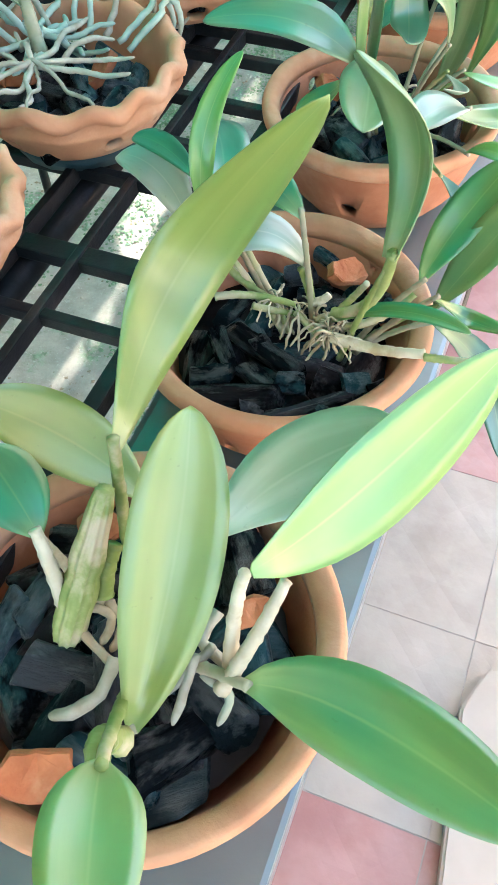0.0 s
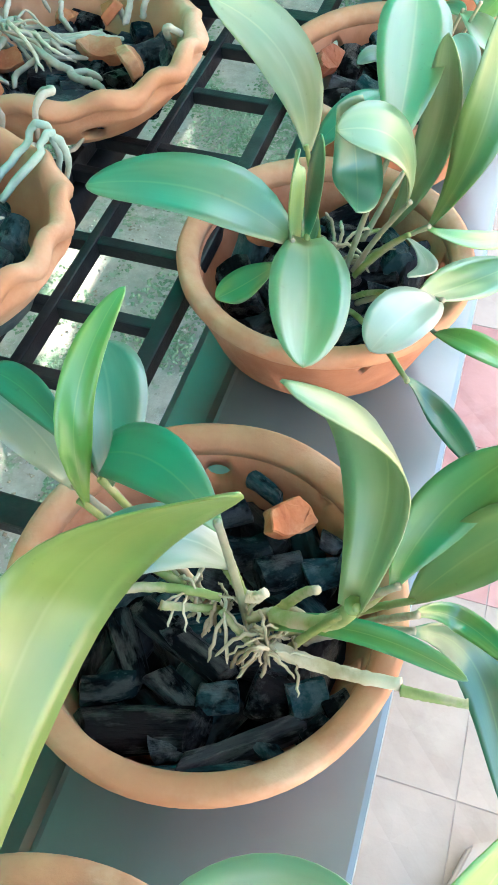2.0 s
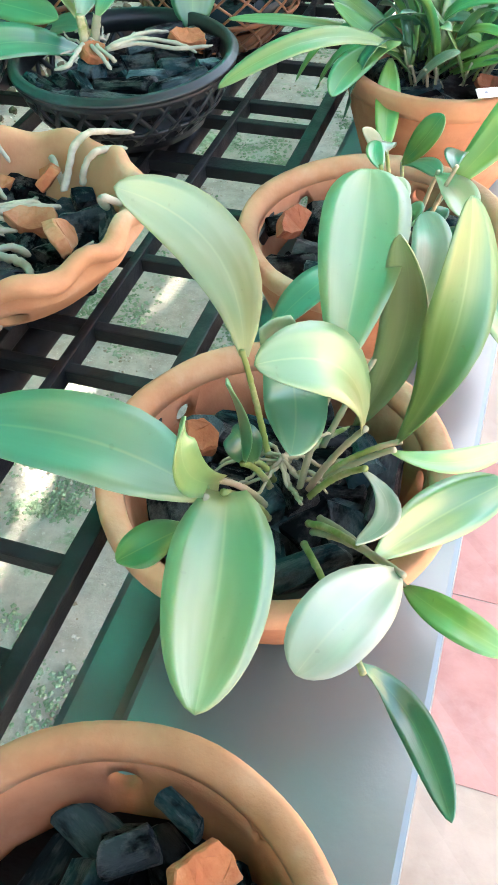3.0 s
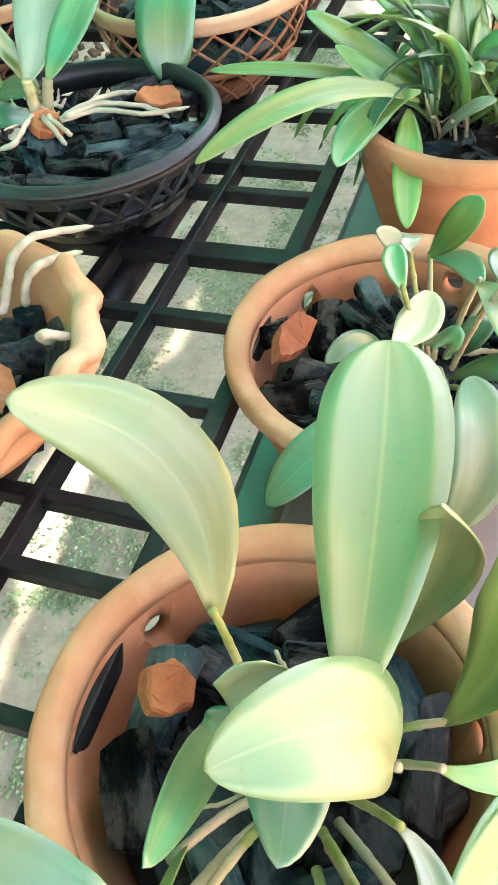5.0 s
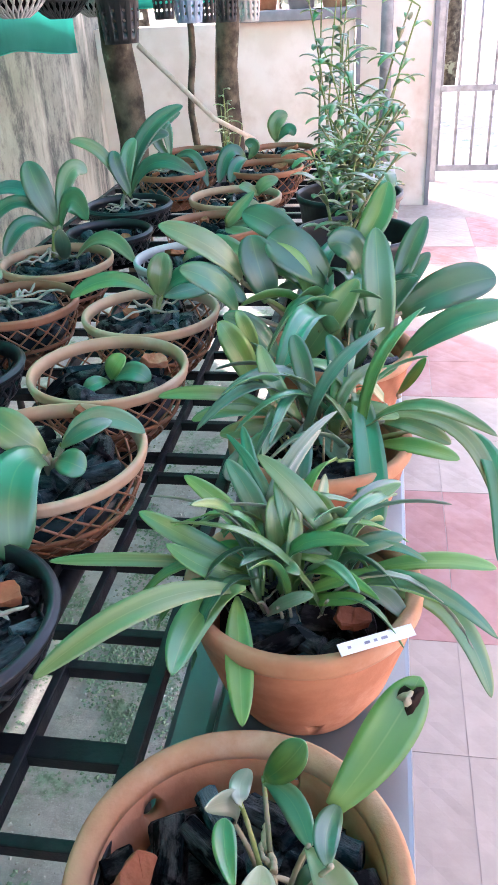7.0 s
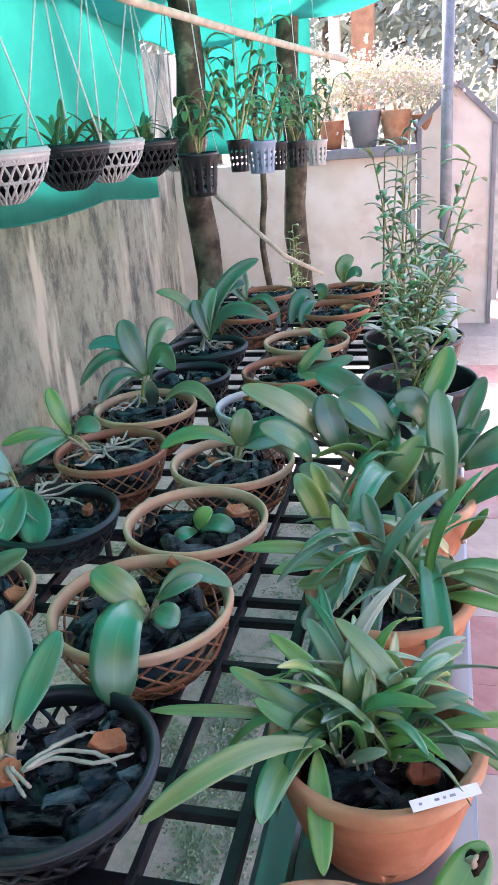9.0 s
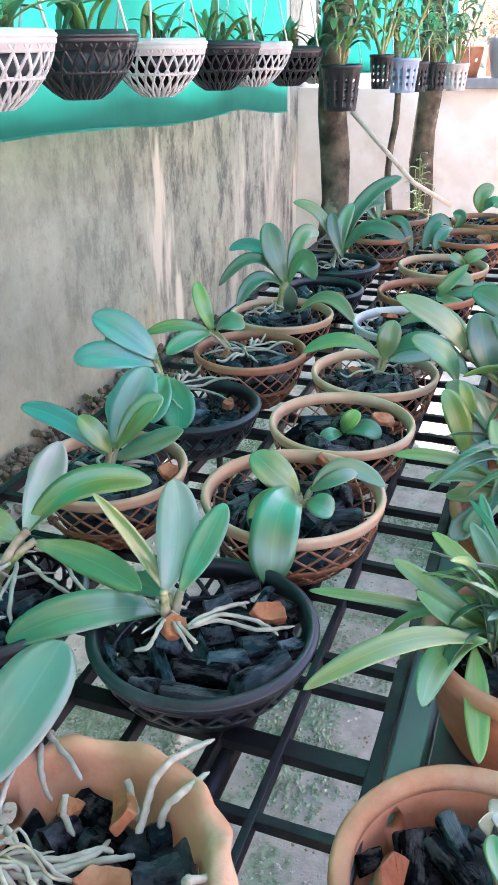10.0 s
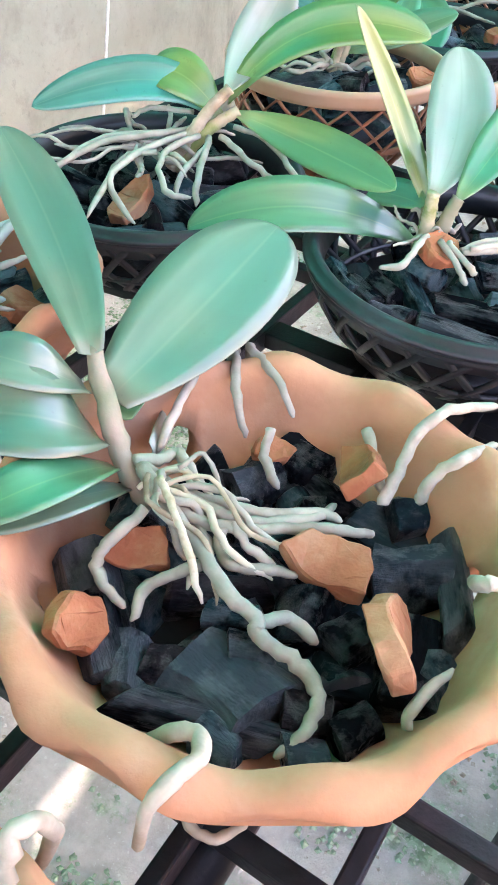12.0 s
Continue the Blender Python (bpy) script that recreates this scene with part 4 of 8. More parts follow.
# moss and grit on the ground under the bench
def crumbs(name, n, seed, size, flat, mat, label, category, density, area):
    bm = bmesh.new()
    rr = random.Random(seed)
    verts, faces = [], []
    octa = [(1, 0, 0), (0, 1, 0), (-1, 0, 0), (0, -1, 0), (0, 0, 1), (0, 0, -0.4)]
    while len(verts) < n * 6:
        x, y = rr.uniform(*area[0]), rr.uniform(*area[1])
        f = noise.noise((x * 4 + seed, y * 4, 0)) + 0.5 * noise.noise((x * 13, y * 13 + seed, 3))
        if f + rr.uniform(-0.25, 0.25) < density:
            continue
        s = rr.uniform(*size)
        b = len(verts)
        a = rr.uniform(0, 6.28)
        lift = s * flat * rr.uniform(0.2, 1.0)
        for ox, oy, oz in octa:
            q = s * rr.uniform(0.7, 1.3)
            verts.append((x + q * (ox * math.cos(a) - oy * math.sin(a)), y + q * (ox * math.sin(a) + oy * math.cos(a)), lift + oz * s * flat * rr.uniform(0.7, 1.3)))
        for k in range(4):
            faces.append((b + k, b + (k + 1) % 4, b + 4))
            faces.append((b + (k + 1) % 4, b + k, b + 5))
    me = bpy.data.meshes.new(name)
    me.from_pydata(verts, [], faces)
    me.materials.append(mat)
    for f in me.polygons:
        f.use_smooth = flat > 0.6
    bm.free()
    return tagged(new(name, me), label, category, "", "stuff")


crumbs("moss", 34000, 4, (0.002, 0.0065), 0.6, MOSS, "bright green moss growing in patches on the concrete", "moss", 0.24, ((-1.3, 0.02), (-0.2, 3.6)))
crumbs("grit", 7000, 9, (0.002, 0.006), 0.6, GRIT, "pale grit and crumbs scattered over the concrete", "grit", -0.1, ((-1.4, 0.02), (-0.2, 3.6)))
crumbs("brick_crumbs", 500, 12, (0.005, 0.011), 0.8, CLAY_SHARD, "reddish brick crumbs lying under the bench", "rubble", -0.2, ((-0.16, 0.0), (0.5, 1.25)))

# pale panel and metal strip lying on the tiles
t = thing("loose_panel", (0.50, 0.45, 0.014), "pale cream panel with a cut corner lying on the tiles", "panel")
bm = bmesh.new()
out = [(-0.120, -0.25), (-0.158, 0.115), (-0.135, 0.180), (-0.105, 0.195), (0.25, 0.23), (0.30, -0.2)]
lo, hi = [[bm.verts.new((x, y, z)) for x, y in out] for z in (0.0, 0.03)]
bm.faces.new(list(reversed(lo)))
bm.faces.new(hi)
for k in range(6):
    bm.faces.new((lo[k], lo[(k + 1) % 6], hi[(k + 1) % 6], hi[k]))
bmesh.ops.bevel(bm, geom=list(bm.edges), offset=0.004, segments=2, affect='EDGES')
part("panel_board", bm, TILE_CREAM, t, smooth=False)
t = thing("metal_strip", (0.345, 0.47, 0.014), "thin grey metal strip lying beside the panel", "strip")
for dx in (0.0, 0.013):
    part("strip_rail", tube(bmesh.new(), [(dx - 0.017, 0.085, 0.006), (dx + 0.02, -0.075, 0.006), (dx + 0.05, -0.22, 0.006)], 0.006, 8), STEEL, t)

# shade net: along the wall, across the far end and overhead
def sheet(name, fn, nu, nv, label):
    bm = bmesh.new()
    g = [[bm.verts.new(fn(i / nu, j / nv)) for j in range(nv + 1)] for i in range(nu + 1)]
    for i in range(nu):
        for j in range(nv):
            bm.faces.new((g[i][j], g[i + 1][j], g[i + 1][j + 1], g[i][j + 1]))
    t = thing(name, (0, 0, 0), label, "shade net")
    ob = part("net_cloth", bm, NET, t)
    md = ob.modifiers.new("cloth", 'SOLIDIFY')
    md.thickness = 0.001
    for v in (0.0, 1.0):
        part("hem_cord", tube(bmesh.new(), [fn(i / nu, v) for i in range(nu + 1)], 0.004, 6), NET, t, "rolled turquoise hem")
    return t


def wall_net(u, v):
    y = -1.5 + 6.2 * u
    low = 1.19 - 0.032 * (y - 1.5) + 0.012 * math.sin(y * 5) + 0.02 * noise.noise((y * 2.3, 0, 0))
    return Vector((-1.27 + 0.03 * math.sin(y * 7 + v * 2) * (1 - v * 0.5), y, low + (2.75 - low) * v))


def end_net(u, v):
    x = -1.28 + 0.72 * u
    return Vector((x, 5.38 + 0.02 * math.sin(x * 14 + v * 3), 1.22 + 0.78 * v))


def roof_net(u, v):
    y = 0.35 + 5.0 * u
    x = -1.3 + 1.36 * v
    near, far = 2.12 + 0.10 * v, 1.73 + 0.20 * v
    return Vector((x, y, near + (far - near) * u ** 1.5 - 0.06 * math.sin(math.pi * v) * math.sin(math.pi * u) + 0.02 * math.sin(x * 9 + y * 5)))


sheet("shade_net", wall_net, 70, 12, "bright turquoise shade net hung along the wall")
sheet("shade_net", end_net, 24, 12, "turquoise shade net closing the far end")
sheet("shade_net", roof_net, 80, 24, "turquoise shade net stretched overhead as a canopy")


def post(x, y, r, top, label, seed):
    t = thing("wooden_post", (x, y, 0), label, "post")
    pts = [(0.012 * math.sin(k * 1.3 + seed), 0.012 * math.cos(k * 1.1 + seed), top * k / 14) for k in range(15)]
    part("trunk", tube(bmesh.new(), pts, [r * (1.06 - 0.012 * k + 0.05 * math.sin(k * 2.1 + seed)) for k in range(15)], 14), WOOD, t)
    return t


post(-0.80, 3.92, 0.056, 2.25, "rough weathered tree-trunk post beside the bench", 1)
post(-0.66, 5.3, 0.062, 2.2, "mossy weathered wooden post at the far end", 4)
post(-0.73, 4.75, 0.016, 1.6, "thin brown stake standing by the wall", 8)
t = thing("cane_rail", (-0.62, 2.9, 1.72), "pale bamboo rail slung under the canopy", "rail")
part("rail_cane", tube(bmesh.new(), curve_points((-0.18, -0.6, 0.06), (0.02, 0.35, -0.03), (0.33, 1.7, -0.12), 12), 0.013, 8), CANE, t)
t = thing("leaning_cane", (-0.70, 4.0, 0.97), "pale cane leaning between post and pots", "cane")
part("cane_rod", tube(bmesh.new(), [(-0.04, -0.05, 0.16), (0.18, 0.15, -0.12), (0.33, 0.24, -0.22)], [0.010, 0.010, 0.009], 8), CANE, t)
t = thing("wall_string", (-1.3, 2.18, 0.0), "thin white string stretched before the wall", "string")
part("string_line", tube(bmesh.new(), [(0, -0.12, 0.0), (0, -0.05, 0.45), (0, 0.04, 1.0), (0, 0.08, 1.3)], 0.003, 6), ROPE, t)

# ---- pots and their plants: the clay pots on the board ----
clay_pot(0.068, 0.275, BOARD, 0.775, 0.133, [(70, 0.72, 0.008), (190, 0.72, 0.008), (310, 0.72, 0.008)], "large terracotta pot of charcoal holding a lime-green orchid")
clay_pot(0.063, 0.562, BOARD, 0.775, 0.122, [(105, 0.68, 0.0098), (60, 0.80, 0.003), (355, 0.6, 0.008), (265, 0.35, 0.006)], "terracotta pot of black charcoal with a trailing orchid")
clay_pot(0.057, 0.872, BOARD, 0.775, 0.121, [(150, 0.70, 0.009), (196, 0.78, 0.003), (270, 0.4, 0.009), (300, 0.75, 0.004), (20, 0.7, 0.008)], "terracotta pot with a broad-leaved orchid")
clay_pot(0.060, 1.163, BOARD, 0.775, 0.122, [(142, 0.69, 0.0095), (75, 0.72, 0.008), (355, 0.62, 0.008)], "terracotta pot of charcoal with a young orchid")
clay_pot(0.080, 1.437, BOARD, 0.812, 0.115, [(282, 0.22, 0.006)], "deep terracotta pot crowded with strap-leaved orchid", CLAY, 0.6)
clay_pot(0.075, 1.735, BOARD, 0.80, 0.118, [(200, 0.5, 0.007)], "terracotta pot half hidden by long leaves")
clay_pot(0.085, 2.03, BOARD, 0.80, 0.118, [(200, 0.5, 0.007)], "terracotta pot holding a tall many-leaved orchid")

bA = bed(0.068, 0.275, 0.757, 0.110, 44, 1, 0, big=1.15)
place_shard(bA, 0.060, 0.177, 0.777, 20, 10, 30, 0, 1.2)
place_shard(bA, 0.018, 0.330, 0.776, 35, 10, 100, 1)
place_shard(bA, 0.131, 0.308, 0.776, 25, -10, 60, 3)
bB = bed(0.063, 0.562, 0.748, 0.100, 40, 2, 0, top=False)
sticks(bB, 0.757, (0.021, 0.468, 0.085, 0.483, 0.026), (0.025, 0.546, 0.090, 0.519, 0.021), (0.015, 0.536, 0.041, 0.503, 0.019), (0.050, 0.510, 0.075, 0.497, 0.019),
       (0.012, 0.489, 0.042, 0.500, 0.019), (0.088, 0.469, 0.134, 0.502, 0.017), (0.072, 0.458, 0.123, 0.475, 0.011), (0.077, 0.504, 0.100, 0.511, 0.021),
       (0.109, 0.519, 0.125, 0.518, 0.026), (0.130, 0.516, 0.146, 0.527, 0.027), (0.120, 0.492, 0.134, 0.482, 0.015), (0.151, 0.517, 0.161, 0.529, 0.018),
       (0.065, 0.596, 0.089, 0.609, 0.023), (0.046, 0.619, 0.067, 0.633, 0.024), (0.089, 0.587, 0.112, 0.604, 0.024), (0.118, 0.596, 0.138, 0.611, 0.021),
       (0.063, 0.654, 0.086, 0.645, 0.015), (0.120, 0.624, 0.135, 0.620, 0.014), (0.142, 0.496, 0.153, 0.511, 0.018), (0.065, 0.469, 0.078, 0.476, 0.018), (0.140, 0.602, 0.139, 0.617, 0.015), (0.047, 0.531, 0.055, 0.544, 0.018))
place_shard(bB, 0.098, 0.622, 0.768, 25, 15, 60, 0, 0.95)
bC = bed(0.057, 0.872, 0.745, 0.098, 38, 3, 0)
place_shard(bC, -0.001, 0.879, 0.770, 30, 10, 80, 1)
bE = bed(0.060, 1.163, 0.750, 0.100, 40, 4, 0, top=False)
sticks(bE, 0.760, (-0.001, 1.211, 0.007, 1.154, 0.024), (0.011, 1.207, 0.054, 1.173, 0.024), (0.023, 1.232, 0.045, 1.200, 0.022), (0.053, 1.230, 0.088, 1.214, 0.024),
       (-0.040, 1.163, -0.021, 1.176, 0.018), (-0.016, 1.104, 0.017, 1.112, 0.025), (0.002, 1.076, 0.026, 1.075, 0.027), (0.030, 1.076, 0.044, 1.089, 0.024),
       (-0.005, 1.134, 0.020, 1.133, 0.020), (0.026, 1.138, 0.054, 1.128, 0.024), (0.015, 1.106, 0.036, 1.109, 0.024), (0.074, 1.144, 0.103, 1.153, 0.024),
       (0.092, 1.185, 0.116, 1.178, 0.024), (0.121, 1.205, 0.145, 1.197, 0.024), (0.146, 1.182, 0.157, 1.160, 0.020), (0.095, 1.092, 0.116, 1.091, 0.024),
       (0.121, 1.112, 0.137, 1.126, 0.024), (0.140, 1.144, 0.154, 1.137, 0.020), (0.064, 1.096, 0.082, 1.091, 0.020), (0.068, 1.182, 0.085, 1.174, 0.020))
place_shard(bE, -0.011, 1.144, 0.772, 38, 8, 82, 4, 1.0)
bF = bed(0.080, 1.437, 0.785, 0.092, 30, 5, 0)
place_shard(bF, 0.129, 1.395, 0.800, 20, 10, 20, 5, 0.95)
bed(0.075, 1.735, 0.772, 0.092, 24, 6, 0)
bed(0.085, 2.03, 0.772, 0.092, 24, 7, 0)

# black nursery tubs beyond them
for x, y, rim, r in ((0.092, 2.47, 0.86, 0.122), (0.066, 2.82, 0.86, 0.124)):
    t = thing("nursery_tub", (x, y, BOARD), "black plastic nursery tub standing on the board", "flowerpot", "black tubs")
    h = rim - BOARD
    prof = [(0.01, 0.006), (r * 0.74, 0.006), (r * 0.95, h * 0.9), (r * 0.96, h * 0.97), (r * 0.985, h), (r * 1.03, h), (r * 1.035, h * 0.93), (r * 0.985, h * 0.92), (r * 0.77, 0.0), (0.01, 0.0)]
    part("tub_body", lathe(prof, 48), BLACK_PLASTIC, t)
    part("soil", lathe([(0.01, h * 0.70), (r * 0.90, h * 0.70), (r * 0.90, h * 0.64), (0.01, h * 0.64)], 32), CHARCOAL, t, "dark crumbly potting mix")

# ---- wavy bowls and net pots on the grille ----
wavy_pot(-0.238, 1.031, BENCH, 0.830, 0.128, [(305, 0.46, 0.012), (30, 0.46, 0.012), (150, 0.46, 0.012), (225, 0.44, 0.011)], "scalloped terracotta bowl wrapped by pale orchid roots")
wavy_pot(-0.226, 0.757, BENCH, 0.834, 0.110, [(258, 0.46, 0.011), (350, 0.52, 0.004), (320, 0.42, 0.009), (120, 0.46, 0.012)], "scalloped terracotta bowl with root-covered charcoal")
wavy_pot(-0.262, 0.505, BENCH, 0.840, 0.115, [(60, 0.46, 0.012), (330, 0.46, 0.012)], "scalloped terracotta bowl at the grille edge")
wavy_pot(-0.512, 1.070, BENCH, 0.848, 0.108, [(340, 0.46, 0.012), (60, 0.46, 0.012)], "scalloped terracotta bowl near the wall side")
bW = bed(-0.240, 1.040, 0.785, 0.098, 44, 11, 0, top=False, low=-0.010, deep=0.022)
sticks(bW, 0.797, (-0.240, 0.975, -0.193, 0.963, 0.050), (-0.165, 1.051, -0.151, 1.003, 0.036), (-0.312, 0.990, -0.262, 0.952, 0.034), (-0.250, 0.940, -0.188, 0.962, 0.020),
       (-0.265, 0.968, -0.251, 0.942, 0.022), (-0.191, 1.066, -0.165, 1.082, 0.034), (-0.171, 1.105, -0.142, 1.048, 0.020), (-0.249, 0.962, -0.240, 0.966, 0.022),
       (-0.210, 1.034, -0.203, 1.010, 0.028), (-0.190, 0.975, -0.176, 0.983, 0.024), (-0.169, 0.976, -0.158, 0.994, 0.022), (-0.270, 1.112, -0.248, 1.110, 0.030),
       (-0.278, 1.068, -0.272, 1.096, 0.030), (-0.243, 0.997, -0.222, 1.006, 0.022), (-0.190, 1.012, -0.184, 1.030, 0.024), (-0.305, 1.020, -0.322, 1.046, 0.028),
       (-0.214, 0.948, -0.196, 0.948, 0.022), (-0.290, 0.972, -0.276, 0.962, 0.022), (-0.240, 1.085, -0.226, 1.070, 0.022), (-0.150, 1.030, -0.146, 1.014, 0.022),
       (-0.200, 1.098, -0.188, 1.112, 0.024), (-0.262, 1.020, -0.250, 1.034, 0.020), (-0.178, 0.958, -0.168, 0.966, 0.020), (-0.225, 0.985, -0.205, 0.992, 0.022))
place_shard(bW, -0.282, 0.953, 0.806, 42, 18, 75, 1, 0.95)
place_shard(bW, -0.285, 0.999, 0.806, 30, -10, 40, 0, 0.85)
place_shard(bW, -0.222, 1.100, 0.812, 40, -25, -55, 0, 1.0)
place_shard(bW, -0.208, 1.044, 0.804, 14, 5, 20, 0, 1.12)
place_shard(bW, -0.168, 1.016, 0.814, 62, 22, 112, 2, 1.15)
place_shard(bW, -0.276, 1.098, 0.800, 20, 10, 40, 3, 0.9)
bed(-0.226, 0.757, 0.800, 0.088, 32, 12, 3, "charcoal and broken clay under roots")
bed(-0.262, 0.505, 0.808, 0.090, 30, 13, 2, "charcoal and broken clay under roots")
bed(-0.512, 1.070, 0.806, 0.086, 32, 14, 2, "charcoal and broken clay under roots")
NAMED = {
    (-0.246, 1.322): ((-0.184, 1.354, 0.836, 0), (-0.27, 1.301, 0.836, 1)),
    (-0.226, 1.572): ((-0.208, 1.685, 0.848, 0),),
    (-0.220, 1.800): ((-0.166, 1.843, 0.848, 0),),
    (-0.488, 1.560): ((-0.407, 1.582, 0.848, 1),),
}

POTS = [
    # x, y, rim, r, kind, label
    (-0.246, 1.322, 0.835, 0.121, "black", "round black plastic net pot filled with charcoal"),
    (-0.500, 1.292, 0.835, 0.116, "black", "black plastic net pot overhung by pale roots"),
    (-0.226, 1.572, 0.860, 0.118, "tan", "tan lattice net pot with a broad young orchid"),
    (-0.220, 1.800, 0.860, 0.110, "tan", "tan lattice net pot with a tiny yellow-green seedling"),
    (-0.217, 2.020, 0.860, 0.110, "tan", "pale tan lattice net pot of charcoal"),
    (-0.216, 2.305, 0.860, 0.106, "white", "white lattice net pot of charcoal"),
    (-0.210, 2.545, 0.860, 0.112, "brown", "brown lattice net pot with small seedlings"),
    (-0.209, 2.800, 0.860, 0.113, "tan", "tan lattice net pot with small seedlings"),
    (-0.185, 3.15, 0.860, 0.110, "brown", "brown lattice net pot beyond the tan ones"),
    (-0.165, 3.42, 0.860, 0.105, "brown", "brown lattice net pot at the end of the bench"),
    (-0.488, 1.560, 0.860, 0.108, "tan", "tan lattice net pot with orchid roots gripping charcoal"),
    (-0.485, 1.845, 0.835, 0.112, "black", "black net pot with many pale roots"),
    (-0.462, 2.055, 0.860, 0.106, "brown", "brown lattice net pot tangled with grey roots"),
    (-0.477, 2.290, 0.860, 0.110, "tan", "tan lattice net pot with a dark orchid beside it"),
    (-0.468, 2.590, 0.835, 0.100, "black", "black net pot of charcoal and clay bits"),
    (-0.494, 2.840, 0.835, 0.112, "black", "black net pot with a dark-leaved orchid"),
    (-0.445, 3.12, 0.860, 0.100, "brown", "brown lattice net pot with arching roots"),
    (-0.440, 3.40, 0.860, 0.100, "brown", "brown lattice net pot by the post"),
]
for k, (x, y, rim, r, kind, label) in enumerate(POTS):
    basket(x, y, BENCH, rim, r, kind, label, turn=k * 0.37)
    t = bed(x, y, rim - 0.024, r * 0.86, 36 if y < 1.7 else (24 if y < 2.4 else 16), 20 + k, 0 if (x, y) in NAMED else 1, big=1.0, top=y != 1.322)
    for j, (sx, sy, sz, kind) in enumerate(NAMED.get((x, y), ())):
        place_shard(t, sx, sy, sz, 20, 10 - 20 * j, 40 + 60 * j, kind)
    if y == 1.322:
        sticks(t, 0.826, (-0.257, 1.264, -0.192, 1.267, 0.025), (-0.186, 1.258, -0.149, 1.315, 0.028), (-0.249, 1.228, -0.190, 1.241, 0.022), (-0.281, 1.278, -0.247, 1.237, 0.018),
       (-0.283, 1.228, -0.255, 1.229, 0.024), (-0.324, 1.258, -0.302, 1.235, 0.020), (-0.295, 1.263, -0.273, 1.249, 0.020), (-0.225, 1.279, -0.191, 1.304, 0.022),
       (-0.202, 1.311, -0.174, 1.333, 0.022), (-0.161, 1.318, -0.142, 1.339, 0.020), (-0.304, 1.250, -0.282, 1.236, 0.018), (-0.246, 1.390, -0.218, 1.419, 0.020),
       (-0.258, 1.354, -0.243, 1.381, 0.020), (-0.204, 1.379, -0.202, 1.411, 0.020), (-0.196, 1.393, -0.164, 1.388, 0.020), (-0.242, 1.314, -0.219, 1.334, 0.022),
       (-0.214, 1.337, -0.180, 1.343, 0.020), (-0.283, 1.295, -0.264, 1.295, 0.025))

# ---- plants ----
PLANT = {}


def plant_thing(at, label, group="orchids"):
    return thing("orchid", at, label, "orchid", group)


p = plant_thing((0.068, 0.275, 0.775), "vigorous lime-green orchid with broad upright leaves")
leaf(p, (0.058, 0.320, 0.900), (0.013, 0.487, 0.858), (0.113, 0.492, 1.008), 0.058, LEAF_LIME, (0.64, -0.55, 0.54), fold=0.12, blunt=0.48)
leaf(p, (0.097, 0.219, 0.777), (0.101, 0.287, 0.855), (0.096, 0.339, 0.930), 0.052, LEAF_LIME, (0.26, -0.76, 0.60), fold=0.5)
leaf(p, (0.155, 0.268, 0.927), (0.186, 0.357, 0.883), (0.235, 0.461, 0.894), 0.052, LEAF_LIMEG, (0.74, -0.20, 0.64), fold=0.2)
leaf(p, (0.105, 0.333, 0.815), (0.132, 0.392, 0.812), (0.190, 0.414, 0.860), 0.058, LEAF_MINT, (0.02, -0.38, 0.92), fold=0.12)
leaf(p, (0.034, 0.364, 0.770), (-0.014, 0.367, 0.808), (-0.056, 0.344, 0.864), 0.050, LEAF_LIME, (0.73, -0.24, 0.64), fold=0.3)
leaf(p, (0.152, 0.255, 0.812), (0.213, 0.259, 0.815), (0.308, 0.227, 0.840), 0.052, LEAF_GREEN, (-0.20, -0.14, 0.97), fold=0.2)
leaf(p, (0.107, 0.189, 0.842), (0.117, 0.161, 0.846), (0.143, 0.113, 0.869), 0.049, LEAF_LIME, (0.02, 0.35, 0.94), fold=0.2)
leaf(p, (-0.001, 0.298, 0.805), (-0.018, 0.309, 0.832), (-0.025, 0.309, 0.876), 0.043, LEAF_JADE, (0.80, -0.48, 0.35), fold=0.2)
cane(p, (0.039, 0.251, 0.785), (0.047, 0.277, 0.830), (0.058, 0.304, 0.885), 0.013, 0.0104, BULB, "pseudobulb", 4)
cane(p, (0.038, 0.260, 0.790), (0.033, 0.269, 0.830), (0.022, 0.280, 0.860), 0.0056, 0.0036, DRY, "pseudobulb", 4)
cane(p, (0.053, 0.279, 0.800), (0.054, 0.289, 0.820), (0.058, 0.297, 0.835), 0.006, 0.0048, BULB, "pseudobulb", 4)
cane(p, (0.138, 0.255, 0.790), (0.153, 0.272, 0.840), (0.162, 0.295, 0.870), 0.0050, 0.0032, DRY, "pseudobulb", 4)
cane(p, (0.139, 0.264, 0.790), (0.139, 0.277, 0.840), (0.145, 0.282, 0.890), 0.0050, 0.0032, DRY, "pseudobulb", 4)
cane(p, (0.100, 0.207, 0.800), (0.096, 0.200, 0.820), (0.105, 0.184, 0.830), 0.008, 0.0064, BULB, "pseudobulb", 4)
root(p, [(0.073, 0.250, 0.790), (0.072, 0.230, 0.782), (0.061, 0.215, 0.780), (0.048, 0.210, 0.775)], 0.0042, ROOT, 0.0005, 64)
root(p, [(0.121, 0.294, 0.800), (0.118, 0.275, 0.795), (0.134, 0.269, 0.790), (0.140, 0.261, 0.785)], 0.0036, ROOT, 0.0005, 65)
root(p, [(0.119, 0.265, 0.800), (0.117, 0.251, 0.785), (0.117, 0.230, 0.775)], 0.003, ROOT, 0.0005, 66)
root(p, [(0.126, 0.273, 0.800), (0.117, 0.259, 0.790), (0.106, 0.242, 0.780)], 0.003, ROOT, 0.0005, 67)
root(p, [(0.124, 0.259, 0.790), (0.143, 0.254, 0.785), (0.141, 0.239, 0.775)], 0.003, ROOT, 0.0005, 68)
